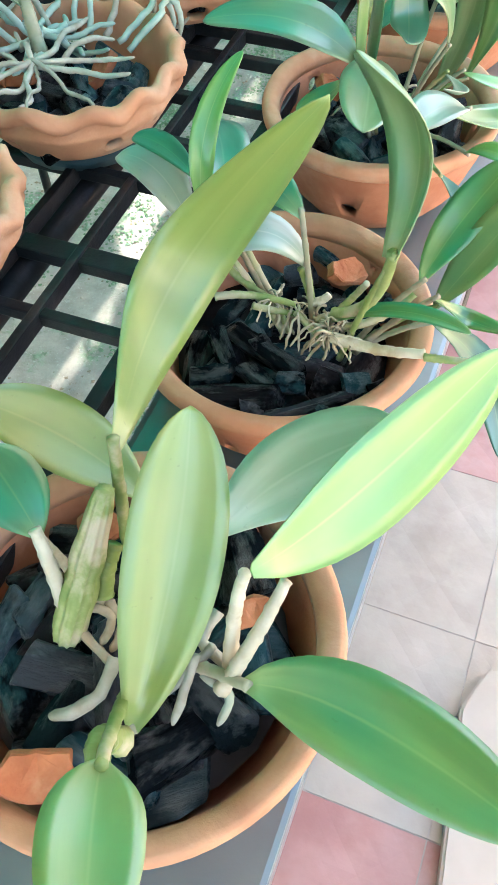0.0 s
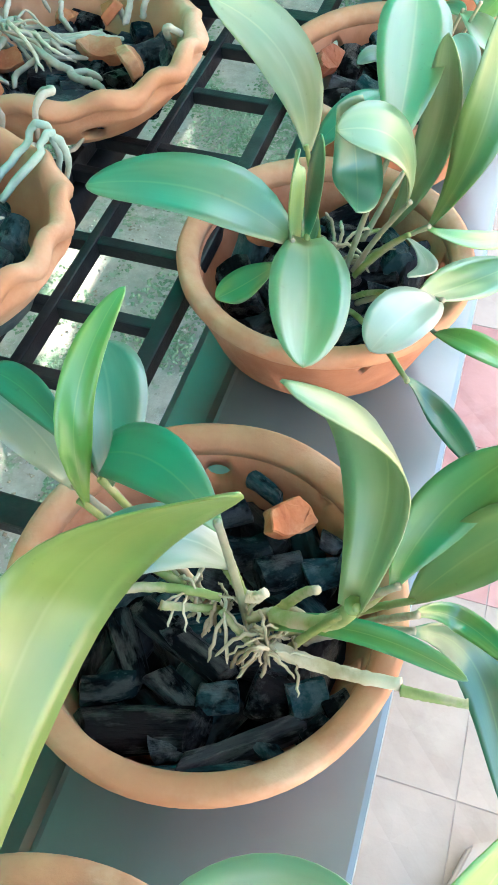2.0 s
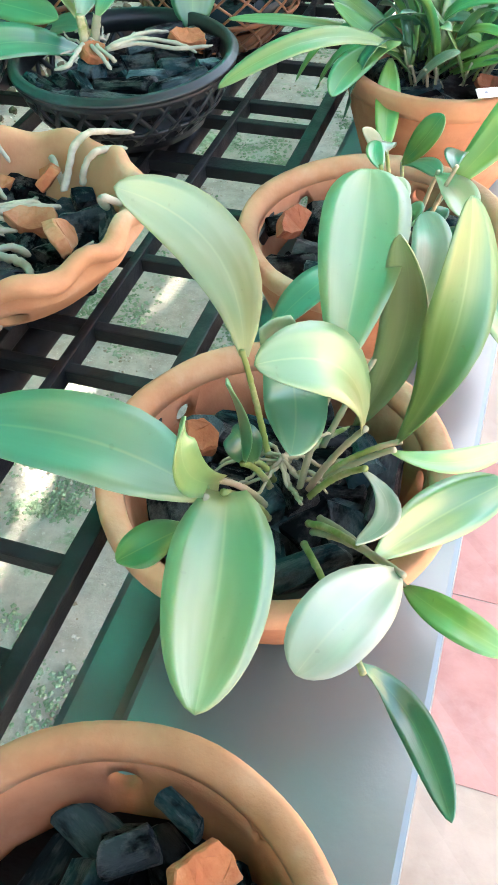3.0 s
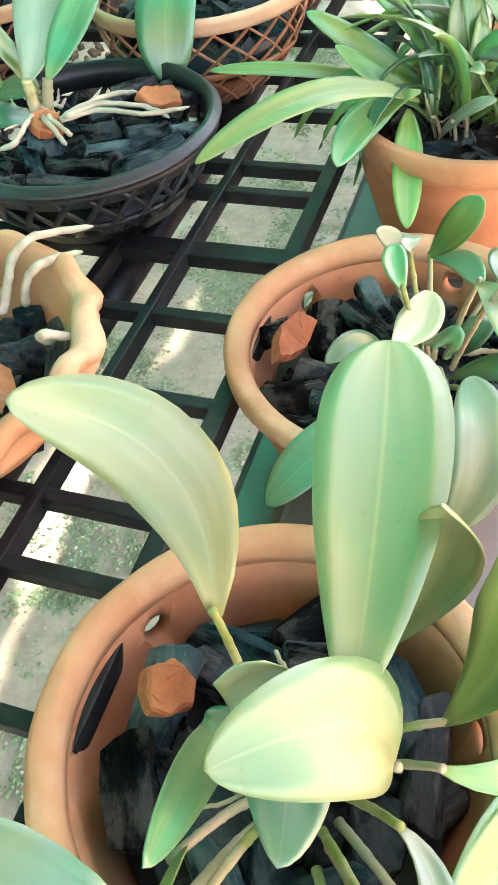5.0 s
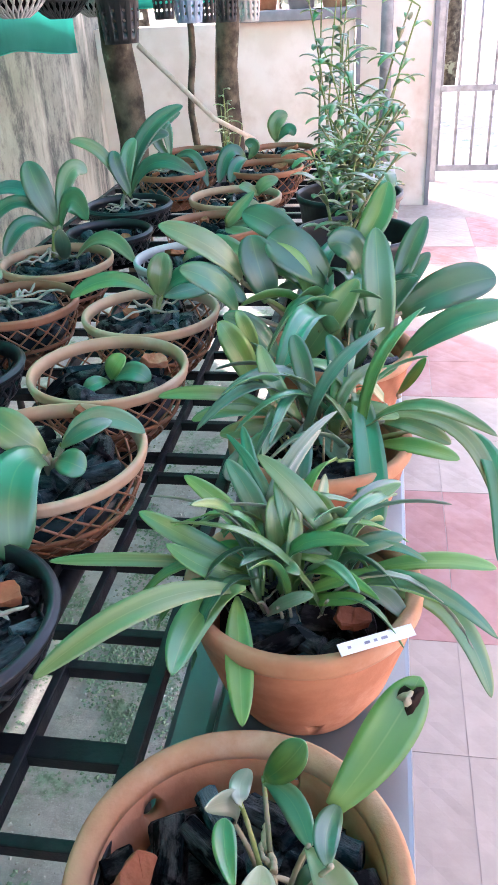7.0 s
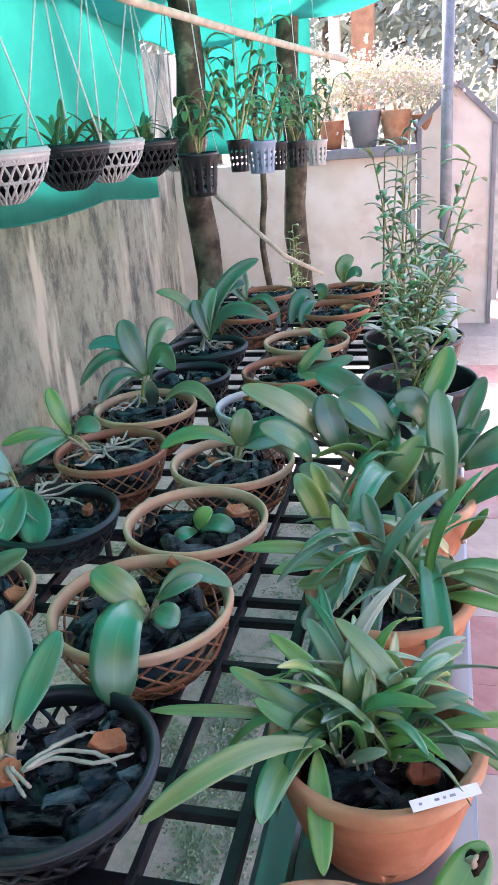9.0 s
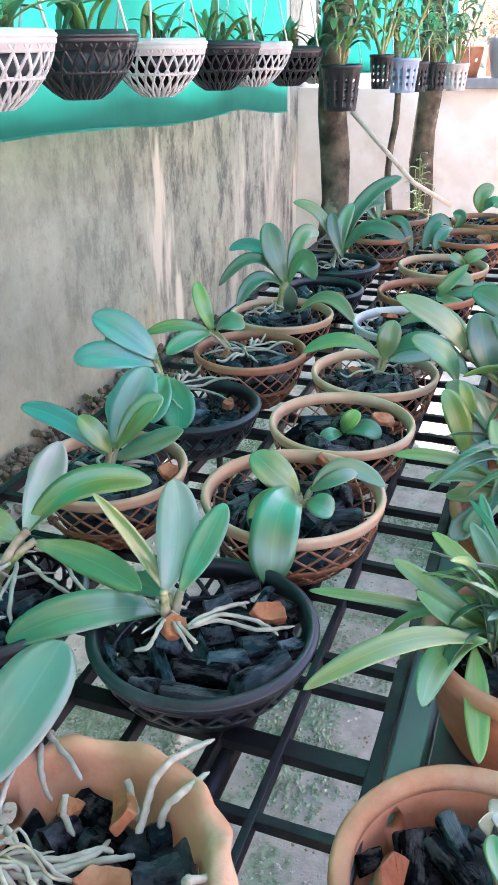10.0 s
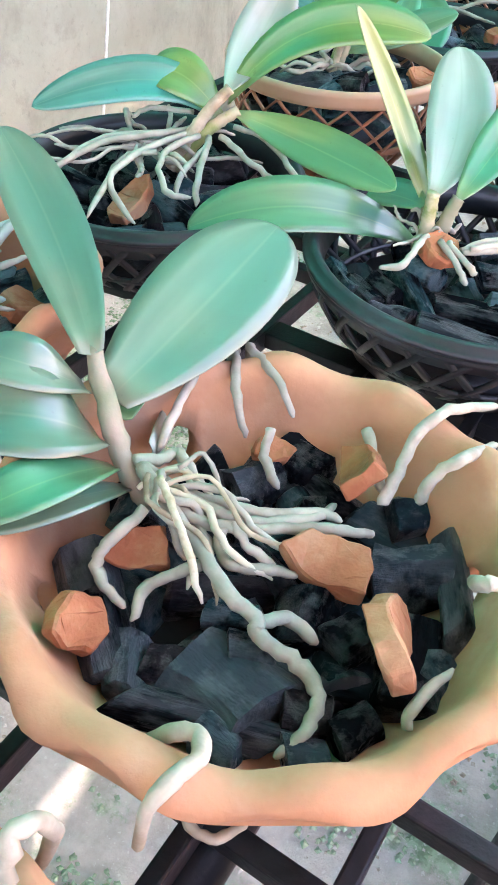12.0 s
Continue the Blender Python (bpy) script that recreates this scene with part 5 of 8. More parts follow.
root(p, [(0.048, 0.270, 0.800), (0.062, 0.270, 0.795), (0.060, 0.255, 0.785)], 0.003, ROOT_BROWN, 0.0006, 69)
root(p, [(0.044, 0.258, 0.790), (0.061, 0.252, 0.785), (0.074, 0.247, 0.780)], 0.003, ROOT_BROWN, 0.0006, 70)
root(p, [(0.056, 0.277, 0.800), (0.068, 0.271, 0.790), (0.066, 0.255, 0.780)], 0.003, ROOT_BROWN, 0.0006, 71)
PLANT["A"] = p

p = plant_thing((0.10, 0.555, 0.765), "trailing orchid with jointed canes and arching green leaves")
leaf(p, (0.004, 0.555, 0.846), (-0.001, 0.578, 0.905), (0.013, 0.621, 0.946), 0.019, LEAF_LIMEG, (0.17, 0.14, 0.97), fold=0.35, blunt=0.45)
leaf(p, (-0.020, 0.580, 0.815), (-0.050, 0.593, 0.852), (-0.093, 0.607, 0.850), 0.036, LEAF_PALE_GLARE, (-0.28, -0.00, 0.96), fold=0.2)
leaf(p, (0.016, 0.561, 0.862), (-0.001, 0.607, 0.872), (-0.027, 0.646, 0.868), 0.042, LEAF_JADEG, (0.22, -0.28, 0.93), fold=0.2)
leaf(p, (-0.008, 0.574, 0.870), (-0.045, 0.597, 0.874), (-0.078, 0.609, 0.868), 0.021, LEAF_DARK, (-0.11, -0.16, 0.98))
leaf(p, (0.087, 0.549, 0.836), (0.055, 0.540, 0.866), (0.019, 0.510, 0.862), 0.034, LEAF_PALE_GLARE, (0.20, -0.21, 0.95), fold=0.15)
leaf(p, (0.084, 0.543, 0.884), (0.042, 0.567, 0.888), (-0.002, 0.580, 0.853), 0.034, LEAF_JADE, (-0.38, -0.22, 0.90), fold=0.15)
leaf(p, (0.152, 0.522, 0.884), (0.151, 0.562, 0.948), (0.114, 0.536, 1.008), 0.042, LEAF_PALEG, (-0.62, -0.70, 0.36), fold=0.4, blunt=0.55, stalk=0.3)
cane(p, (0.111, 0.545, 0.800), (0.139, 0.535, 0.832), (0.152, 0.522, 0.890), 0.0048, 0.0042, BULB, "leaf_stalk", 2)
leaf(p, (0.168, 0.563, 0.833), (0.182, 0.597, 0.861), (0.208, 0.604, 0.918), 0.031, LEAF_GREEN, (-0.26, -0.81, 0.52), fold=0.3)
leaf(p, (0.180, 0.574, 0.802), (0.204, 0.585, 0.855), (0.225, 0.580, 0.910), 0.033, LEAF_GREENP, (-0.58, -0.76, 0.28), fold=0.25)
leaf(p, (0.182, 0.556, 0.804), (0.227, 0.567, 0.754), (0.256, 0.492, 0.751), 0.028, LEAF_DARK, (0.18, -0.49, 0.85), fold=0.35)
leaf(p, (0.111, 0.541, 0.797), (0.161, 0.539, 0.824), (0.212, 0.527, 0.832), 0.013, LEAF_GREEN, (-0.35, -0.27, 0.90), fold=0.4, stalk=0.6)
leaf(p, (0.180, 0.552, 0.831), (0.207, 0.573, 0.798), (0.237, 0.540, 0.827), 0.015, LEAF_GREEN, (-0.00, -0.32, 0.95), fold=0.4)
cane(p, (0.114, 0.531, 0.790), (0.149, 0.528, 0.792), (0.184, 0.528, 0.800), 0.0047, 0.0037, DRY, "cane_joint", 4)
cane(p, (0.185, 0.525, 0.800), (0.200, 0.525, 0.803), (0.218, 0.526, 0.806), 0.0032, 0.0026, BULB, "cane_joint", 4)
cane(p, (0.019, 0.531, 0.800), (0.046, 0.542, 0.800), (0.079, 0.548, 0.795), 0.0033, 0.0026, BULB, "cane_joint", 4)
cane(p, (0.022, 0.554, 0.810), (0.038, 0.552, 0.800), (0.057, 0.549, 0.795), 0.0033, 0.0026, BULB, "cane_joint", 4)
cane(p, (0.082, 0.552, 0.830), (0.088, 0.552, 0.810), (0.093, 0.551, 0.790), 0.0036, 0.0030, BULB, "cane_joint", 4)
cane(p, (0.050, 0.532, 0.800), (0.062, 0.537, 0.795), (0.081, 0.544, 0.790), 0.0029, 0.0023, BULB, "cane_joint", 4)
cane(p, (0.093, 0.551, 0.800), (0.099, 0.550, 0.805), (0.104, 0.552, 0.810), 0.0036, 0.0029, DRY, "cane_joint", 4)
cane(p, (0.096, 0.542, 0.790), (0.114, 0.551, 0.795), (0.126, 0.549, 0.800), 0.0033, 0.0026, BULB, "cane_joint", 4)
cane(p, (0.082, 0.541, 0.795), (0.095, 0.533, 0.792), (0.106, 0.528, 0.788), 0.0029, 0.0023, BULB, "cane_joint", 4)
cane(p, (0.109, 0.545, 0.795), (0.121, 0.555, 0.810), (0.131, 0.552, 0.830), 0.0033, 0.0026, BULB, "cane_joint", 4)
cane(p, (0.117, 0.541, 0.790), (0.145, 0.553, 0.800), (0.164, 0.569, 0.815), 0.0033, 0.0026, BULB, "cane_joint", 4)
root(p, [(0.110, 0.531, 0.790), (0.105, 0.524, 0.782), (0.099, 0.514, 0.775)], 0.0013, ROOT_BROWN, 0.0006, 49)
root(p, [(0.112, 0.530, 0.790), (0.112, 0.524, 0.782), (0.112, 0.518, 0.775)], 0.0013, ROOT_BROWN, 0.0006, 50)
root(p, [(0.108, 0.531, 0.790), (0.097, 0.525, 0.782), (0.094, 0.518, 0.775)], 0.0013, ROOT_BROWN, 0.0006, 51)
root(p, [(0.114, 0.531, 0.790), (0.117, 0.529, 0.782), (0.119, 0.528, 0.775)], 0.0013, ROOT_BROWN, 0.0006, 52)
root(p, [(0.080, 0.545, 0.790), (0.074, 0.539, 0.780), (0.072, 0.532, 0.770)], 0.0013, ROOT_BROWN, 0.0006, 53)
root(p, [(0.072, 0.547, 0.790), (0.065, 0.543, 0.780), (0.060, 0.541, 0.770)], 0.0013, ROOT_BROWN, 0.0006, 54)
root(p, [(0.064, 0.561, 0.800), (0.063, 0.555, 0.790), (0.072, 0.549, 0.780)], 0.0013, ROOT_BROWN, 0.0006, 55)
root(p, [(0.062, 0.552, 0.800), (0.060, 0.545, 0.790), (0.057, 0.542, 0.780)], 0.0013, ROOT_BROWN, 0.0006, 56)
root(p, [(0.086, 0.549, 0.790), (0.077, 0.541, 0.785), (0.082, 0.536, 0.775)], 0.0013, ROOT_BROWN, 0.0006, 57)
rr = random.Random(17)
for k in range(46):
    j = rr.choice(((0.112, 0.531, 0.794), (0.100, 0.549, 0.797), (0.080, 0.545, 0.794), (0.062, 0.549, 0.797), (0.112, 0.531, 0.794), (0.121, 0.541, 0.795)))
    a, L = rr.uniform(0, 6.28), rr.uniform(0.008, 0.026)
    out = Vector((math.cos(a), math.sin(a) - 0.3, 0))
    j = Vector(j) + Vector((rr.uniform(-0.006, 0.006), rr.uniform(-0.005, 0.005), rr.uniform(-0.004, 0.004)))
    root(p, [j, j + out * L * 0.5 + Vector((0, 0, rr.uniform(-0.004, 0.005))), j + out * L + Vector((0, 0, rr.uniform(-0.018, 0.002)))], rr.uniform(0.0006, 0.0012), (ROOT_BROWN, ROOT_BROWN, DRY)[k % 3], 0.0008, 300 + k)
PLANT["B"] = p

p = plant_thing((0.062, 0.872, 0.77), "broad-leaved orchid with pale glossy leaves")
leaf(p, (0.035, 0.884, 0.849), (0.004, 0.924, 0.895), (-0.046, 0.906, 0.940), 0.043, LEAF_PALEG, (0.50, -0.63, 0.60), fold=0.22, blunt=0.5)
leaf(p, (0.103, 0.844, 0.895), (0.097, 0.914, 0.914), (0.087, 0.981, 0.928), 0.051, LEAF_PALEG, (0.07, -0.23, 0.97), fold=0.2, blunt=0.65, stalk=0.2)
leaf(p, (0.096, 0.943, 0.742), (0.123, 0.943, 0.837), (0.121, 0.887, 0.949), 0.030, LEAF_PALEG, (-0.20, -0.95, -0.23), fold=0.5)
leaf(p, (0.117, 0.963, 0.829), (0.131, 0.970, 0.874), (0.118, 1.012, 0.884), 0.026, LEAF_PALE_GLARE, (0.01, -0.74, 0.67), fold=0.3)
leaf(p, (0.134, 0.885, 0.800), (0.155, 0.900, 0.874), (0.150, 0.921, 0.955), 0.036, LEAF_GREENP, (0.04, 0.03, 1.00), fold=0.2)
leaf(p, (0.118, 0.842, 0.850), (0.106, 0.832, 0.903), (0.072, 0.800, 0.926), 0.041, LEAF_PALEG, (0.74, -0.06, 0.67), fold=0.16, blunt=0.5, stalk=0.08)
leaf(p, (0.072, 0.830, 0.930), (0.081, 0.836, 0.876), (0.091, 0.793, 0.876), 0.034, LEAF_JADEP, (0.27, -0.74, 0.61), fold=0.2, stalk=0.5)
leaf(p, (0.058, 0.762, 0.868), (0.000, 0.757, 0.898), (-0.080, 0.756, 0.886), 0.044, LEAF_JADEP, (-0.19, -0.30, 0.94), fold=0.22, blunt=0.42)
leaf(p, (0.066, 0.767, 0.868), (0.080, 0.717, 0.870), (0.094, 0.652, 0.881), 0.049, LEAF_PALEG, (0.06, 0.12, 0.99), fold=0.25, blunt=0.45, stalk=0.4)
leaf(p, (0.154, 0.760, 0.847), (0.139, 0.718, 0.870), (0.125, 0.684, 0.870), 0.036, LEAF_PALE_GLARE, (0.26, 0.19, 0.95), fold=0.25)
leaf(p, (0.141, 0.776, 0.829), (0.169, 0.847, 0.784), (0.205, 0.894, 0.774), 0.037, LEAF_GREEN, (0.39, 0.20, 0.90), fold=0.3)
leaf(p, (0.158, 0.793, 0.784), (0.183, 0.765, 0.809), (0.216, 0.756, 0.804), 0.019, LEAF_LIMEG, (-0.38, -0.13, 0.92), fold=0.3)
leaf(p, (0.145, 0.730, 0.803), (0.176, 0.718, 0.782), (0.200, 0.667, 0.808), 0.019, LEAF_DARK, (-0.17, -0.08, 0.98), fold=0.4)
leaf(p, (0.052, 0.747, 0.861), (0.030, 0.748, 0.837), (0.014, 0.735, 0.831), 0.023, LEAF_GREEN, (-0.37, -0.60, 0.71), fold=0.2)
leaf(p, (0.048, 0.838, 0.804), (0.052, 0.828, 0.853), (0.070, 0.770, 0.942), 0.019, LEAF_JADE, (0.73, 0.65, 0.20), fold=0.2)
leaf(p, (0.050, 0.795, 0.839), (0.064, 0.732, 0.925), (0.065, 0.736, 0.954), 0.017, LEAF_GREENP, (0.95, -0.20, -0.23), fold=0.3, stalk=0.6)
leaf(p, (0.122, 0.828, 0.835), (0.142, 0.803, 0.835), (0.133, 0.760, 0.861), 0.014, LEAF_PALE_GLARE, (-0.08, 0.34, 0.94), fold=0.3)
leaf(p, (0.133, 0.856, 0.823), (0.169, 0.871, 0.807), (0.201, 0.920, 0.781), 0.016, LEAF_LIMEG, (0.55, -0.04, 0.83), fold=0.3)
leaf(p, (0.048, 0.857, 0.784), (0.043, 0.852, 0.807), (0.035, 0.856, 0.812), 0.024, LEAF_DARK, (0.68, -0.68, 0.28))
PLANT["C"] = p

p = plant_thing((0.085, 1.165, 0.765), "young orchid with small dark leaves and pale new shoots")
leaf(p, (0.073, 1.070, 0.841), (0.083, 1.100, 0.835), (0.084, 1.127, 0.841), 0.025, LEAF_BUD, (0.18, -0.03, 0.98), fold=0.55, blunt=0.42)
leaf(p, (0.111, 1.144, 0.837), (0.134, 1.113, 0.837), (0.143, 1.085, 0.837), 0.026, LEAF_BUD, (-0.21, -0.12, 0.97), fold=0.55)
leaf(p, (0.073, 1.215, 0.803), (0.091, 1.208, 0.833), (0.104, 1.210, 0.855), 0.024, LEAF_GREEN, (-0.57, -0.77, 0.27), fold=0.2)
leaf(p, (0.057, 1.182, 0.796), (0.058, 1.174, 0.831), (0.049, 1.141, 0.870), 0.017, LEAF_PALE_GLARE, (0.98, -0.17, 0.01), fold=0.2)
leaf(p, (0.066, 1.169, 0.834), (0.063, 1.179, 0.840), (0.063, 1.210, 0.820), 0.015, LEAF_PALE_GLARE, (0.07, 0.31, 0.95), fold=0.2)
leaf(p, (0.073, 1.214, 0.802), (0.096, 1.188, 0.820), (0.113, 1.146, 0.834), 0.018, LEAF_JADEP, (-0.47, 0.14, 0.87), fold=0.2)
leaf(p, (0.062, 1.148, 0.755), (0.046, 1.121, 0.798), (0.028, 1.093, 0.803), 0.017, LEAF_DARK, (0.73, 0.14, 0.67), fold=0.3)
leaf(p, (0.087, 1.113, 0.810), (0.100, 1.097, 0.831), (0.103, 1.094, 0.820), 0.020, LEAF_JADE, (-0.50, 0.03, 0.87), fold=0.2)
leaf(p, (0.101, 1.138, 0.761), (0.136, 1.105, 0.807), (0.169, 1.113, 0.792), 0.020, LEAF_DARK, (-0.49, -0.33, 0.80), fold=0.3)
leaf(p, (0.098, 1.113, 0.788), (0.098, 1.087, 0.789), (0.091, 1.064, 0.783), 0.016, LEAF_JADE, (0.10, -0.12, 0.99), fold=0.2)
leaf(p, (0.125, 1.084, 0.795), (0.166, 1.043, 0.803), (0.204, 1.021, 0.765), 0.044, LEAF_GREENP, (0.3, -0.1, 0.95), fold=0.2)
leaf(p, (0.067, 1.076, 0.790), (0.045, 1.029, 0.800), (0.014, 1.002, 0.770), 0.032, LEAF_JADEP, (-0.1, -0.2, 0.95), fold=0.2)
leaf(p, (0.076, 1.078, 0.790), (0.084, 1.047, 0.803), (0.092, 1.025, 0.800), 0.028, LEAF_PALEG, (0.1, -0.3, 0.95), fold=0.2)
torn = leaf(p, (0.124, 1.196, 0.806), (0.156, 1.222, 0.846), (0.180, 1.245, 0.888), 0.036, LEAF_LIMEG, (-0.10, -0.80, 0.60), label="yellow-green leaf with a brown torn spot near its tip", fold=0.12, blunt=0.6, stalk=0.35)
rr = random.Random(3)
for q, (wide, mat, name) in enumerate(((0.0088, INK_BROWN, "rot_spot"), (0.0052, DRY, "dry_patch"))):
    bm = bmesh.new()
    c = Vector((0.1745, 1.2375, 0.8755)) - p.location + Vector((-0.10, -0.80, 0.60)).normalized() * (0.0034 + 0.0012 * q) + Vector((-0.003 * q, 0, 0.0))
    u, w = Vector((0.024, 0.023, 0.042)).normalized(), Vector((0.84, -0.40, -0.26)).normalized()
    n = u.cross(w)
    rim = [[bm.verts.new(c + (u * math.cos(a) + w * math.sin(a) * 0.9) * wide * k * (1 + 0.3 * math.sin(3 * a + q) + 0.15 * math.sin(5 * a)) + n * h) for a in (2 * math.pi * i / 18 for i in range(18))] for k, h in ((1.0, 0.0), (0.9, 0.0006))]
    for i in range(18):
        bm.faces.new((rim[0][i], rim[0][(i + 1) % 18], rim[1][(i + 1) % 18], rim[1][i]))
    bm.faces.new(rim[1])
    bm.faces.new(list(reversed(rim[0])))
    part(name, bm, mat, torn, "dark brown rotten spot" if q == 0 else "pale dried patch")
leaf(p, (0.074, 1.098, 0.861), (0.064, 1.124, 0.858), (0.061, 1.142, 0.861), 0.015, LEAF_GREEN, (-0.04, -0.00, 1.00), fold=0.3)
leaf(p, (0.126, 1.121, 0.855), (0.123, 1.138, 0.858), (0.128, 1.171, 0.844), 0.017, LEAF_DARK, (0.07, 0.21, 0.97), fold=0.3)
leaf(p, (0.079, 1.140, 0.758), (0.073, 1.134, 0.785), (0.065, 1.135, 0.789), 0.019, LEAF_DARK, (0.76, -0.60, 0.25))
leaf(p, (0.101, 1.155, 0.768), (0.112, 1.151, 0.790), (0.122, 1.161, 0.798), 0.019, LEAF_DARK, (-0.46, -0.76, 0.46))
PLANT["E"] = p

p = plant_thing((-0.285, 1.315, 0.825), "moth orchid with upright pale leaves and creeping roots")
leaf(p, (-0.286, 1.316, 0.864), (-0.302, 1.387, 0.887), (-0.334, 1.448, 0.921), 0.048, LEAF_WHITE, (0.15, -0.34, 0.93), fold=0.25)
leaf(p, (-0.272, 1.326, 0.862), (-0.265, 1.374, 0.889), (-0.262, 1.430, 0.913), 0.033, LEAF_JADE, (0.20, -0.45, 0.87), fold=0.2)
leaf(p, (-0.296, 1.345, 0.837), (-0.333, 1.348, 0.896), (-0.365, 1.325, 0.965), 0.018, LEAF_GREENP, (0.76, -0.56, 0.33), fold=0.5, blunt=0.36)
leaf(p, (-0.304, 1.357, 0.806), (-0.360, 1.285, 0.845), (-0.427, 1.231, 0.829), 0.045, LEAF_JADE, (0.45, -0.28, 0.85), fold=0.2)
leaf(p, (-0.293, 1.332, 0.847), (-0.328, 1.351, 0.840), (-0.366, 1.365, 0.825), 0.031, LEAF_JADE, (-0.40, -0.31, 0.86), fold=0.2)
root(p, [(-0.255, 1.301, 0.842), (-0.240, 1.322, 0.845), (-0.223, 1.342, 0.845), (-0.208, 1.360, 0.840)], 0.0025, ROOT, 0.0010, 22)
root(p, [(-0.253, 1.297, 0.842), (-0.227, 1.320, 0.842), (-0.186, 1.322, 0.840), (-0.152, 1.342, 0.838)], 0.0023, ROOT, 0.0010, 23)
root(p, [(-0.249, 1.300, 0.845), (-0.224, 1.328, 0.844), (-0.190, 1.334, 0.840), (-0.164, 1.325, 0.836)], 0.0023, ROOT, 0.0010, 24)
root(p, [(-0.278, 1.298, 0.845), (-0.279, 1.281, 0.842), (-0.280, 1.263, 0.838), (-0.292, 1.256, 0.836)], 0.0025, ROOT, 0.0010, 25)
root(p, [(-0.269, 1.299, 0.845), (-0.250, 1.283, 0.840), (-0.239, 1.277, 0.832)], 0.0022, ROOT, 0.0010, 26)
root(p, [(-0.263, 1.299, 0.845), (-0.243, 1.287, 0.840), (-0.237, 1.286, 0.836)], 0.0022, ROOT, 0.0010, 27)
PLANT["K"] = p

p = plant_thing((-0.52, 1.30, 0.835), "moth orchid with long arching leaves and many bare roots")
leaf(p, (-0.493, 1.357, 0.855), (-0.538, 1.333, 0.879), (-0.616, 1.279, 0.854), 0.037, LEAF_TEAL, (0.39, -0.61, 0.69), fold=0.2)
leaf(p, (-0.491, 1.370, 0.861), (-0.430, 1.394, 0.924), (-0.347, 1.421, 0.930), 0.036, LEAF_GREEN, (0.03, -0.84, 0.54), fold=0.25)
leaf(p, (-0.469, 1.352, 0.865), (-0.394, 1.352, 0.856), (-0.314, 1.318, 0.860), 0.037, LEAF_GREENP, (-0.10, -0.60, 0.79), fold=0.25)
leaf(p, (-0.474, 1.346, 0.881), (-0.493, 1.420, 0.900), (-0.487, 1.456, 0.942), 0.043, LEAF_WHITE, (0.36, -0.42, 0.83), fold=0.3)
leaf(p, (-0.486, 1.354, 0.860), (-0.516, 1.348, 0.883), (-0.547, 1.346, 0.881), 0.037, LEAF_GREEN, (0.34, -0.61, 0.71), fold=0.2)
root(p, [(-0.490, 1.349, 0.852), (-0.512, 1.311, 0.850), (-0.537, 1.274, 0.848), (-0.543, 1.213, 0.842)], 0.0027, ROOT, 0.0010, 28)
root(p, [(-0.490, 1.341, 0.852), (-0.505, 1.281, 0.848), (-0.496, 1.231, 0.843), (-0.458, 1.212, 0.830)], 0.0025, ROOT, 0.0010, 29)
root(p, [(-0.484, 1.325, 0.852), (-0.488, 1.283, 0.848), (-0.458, 1.247, 0.842), (-0.442, 1.256, 0.838)], 0.0025, ROOT, 0.0010, 30)
root(p, [(-0.475, 1.327, 0.852), (-0.454, 1.282, 0.845), (-0.434, 1.251, 0.836)], 0.0027, ROOT, 0.0010, 31)
root(p, [(-0.469, 1.334, 0.852), (-0.430, 1.318, 0.846), (-0.397, 1.309, 0.842)], 0.0025, ROOT, 0.0010, 32)
root(p, [(-0.473, 1.356, 0.852), (-0.444, 1.360, 0.848), (-0.398, 1.326, 0.845), (-0.374, 1.324, 0.825)], 0.0023, ROOT, 0.0010, 33)
root(p, [(-0.495, 1.285, 0.848), (-0.511, 1.263, 0.845), (-0.478, 1.186, 0.838)], 0.0023, ROOT, 0.0010, 34)
root(p, [(-0.470, 1.316, 0.850), (-0.464, 1.275, 0.844), (-0.452, 1.252, 0.838)], 0.0023, ROOT, 0.0010, 35)
root(p, [(-0.507, 1.320, 0.850), (-0.543, 1.281, 0.848), (-0.541, 1.234, 0.845), (-0.539, 1.203, 0.842)], 0.0023, ROOT, 0.0010, 36)
root(p, [(-0.511, 1.355, 0.855), (-0.541, 1.335, 0.856), (-0.549, 1.323, 0.850)], 0.0023, ROOT, 0.0010, 37)
PLANT["S"] = p

p = plant_thing((-0.349, 1.110, 0.805), "moth orchid with a thick stem and broad grey-green leaves")
leaf(p, (-0.342, 1.049, 0.837), (-0.343, 1.131, 0.849), (-0.350, 1.222, 0.859), 0.069, LEAF_JADEG, (0.31, -0.47, 0.83), fold=0.12, blunt=0.6, stalk=0.32)
leaf(p, (-0.355, 1.052, 0.856), (-0.432, 1.110, 0.872), (-0.509, 1.149, 0.902), 0.040, LEAF_JADEG, (0.35, -0.40, 0.85), fold=0.3, stalk=0.32)
leaf(p, (-0.353, 1.043, 0.841), (-0.363, 1.019, 0.865), (-0.393, 1.011, 0.865), 0.029, LEAF_JADEG, (0.1, -0.35, 0.93), fold=0.2, stalk=0.32)
leaf(p, (-0.338, 1.034, 0.822), (-0.347, 1.005, 0.851), (-0.381, 0.990, 0.846), 0.047, LEAF_JADEG, (0.1, -0.35, 0.93), fold=0.2, stalk=0.32)
leaf(p, (-0.326, 1.031, 0.811), (-0.323, 0.985, 0.840), (-0.342, 0.952, 0.832), 0.028, LEAF_JADE, (0.1, -0.35, 0.93), fold=0.2, stalk=0.32)
leaf(p, (-0.316, 1.029, 0.804), (-0.316, 0.984, 0.832), (-0.338, 0.954, 0.827), 0.020, LEAF_JADEG, (0.1, -0.35, 0.93), fold=0.2, stalk=0.32)
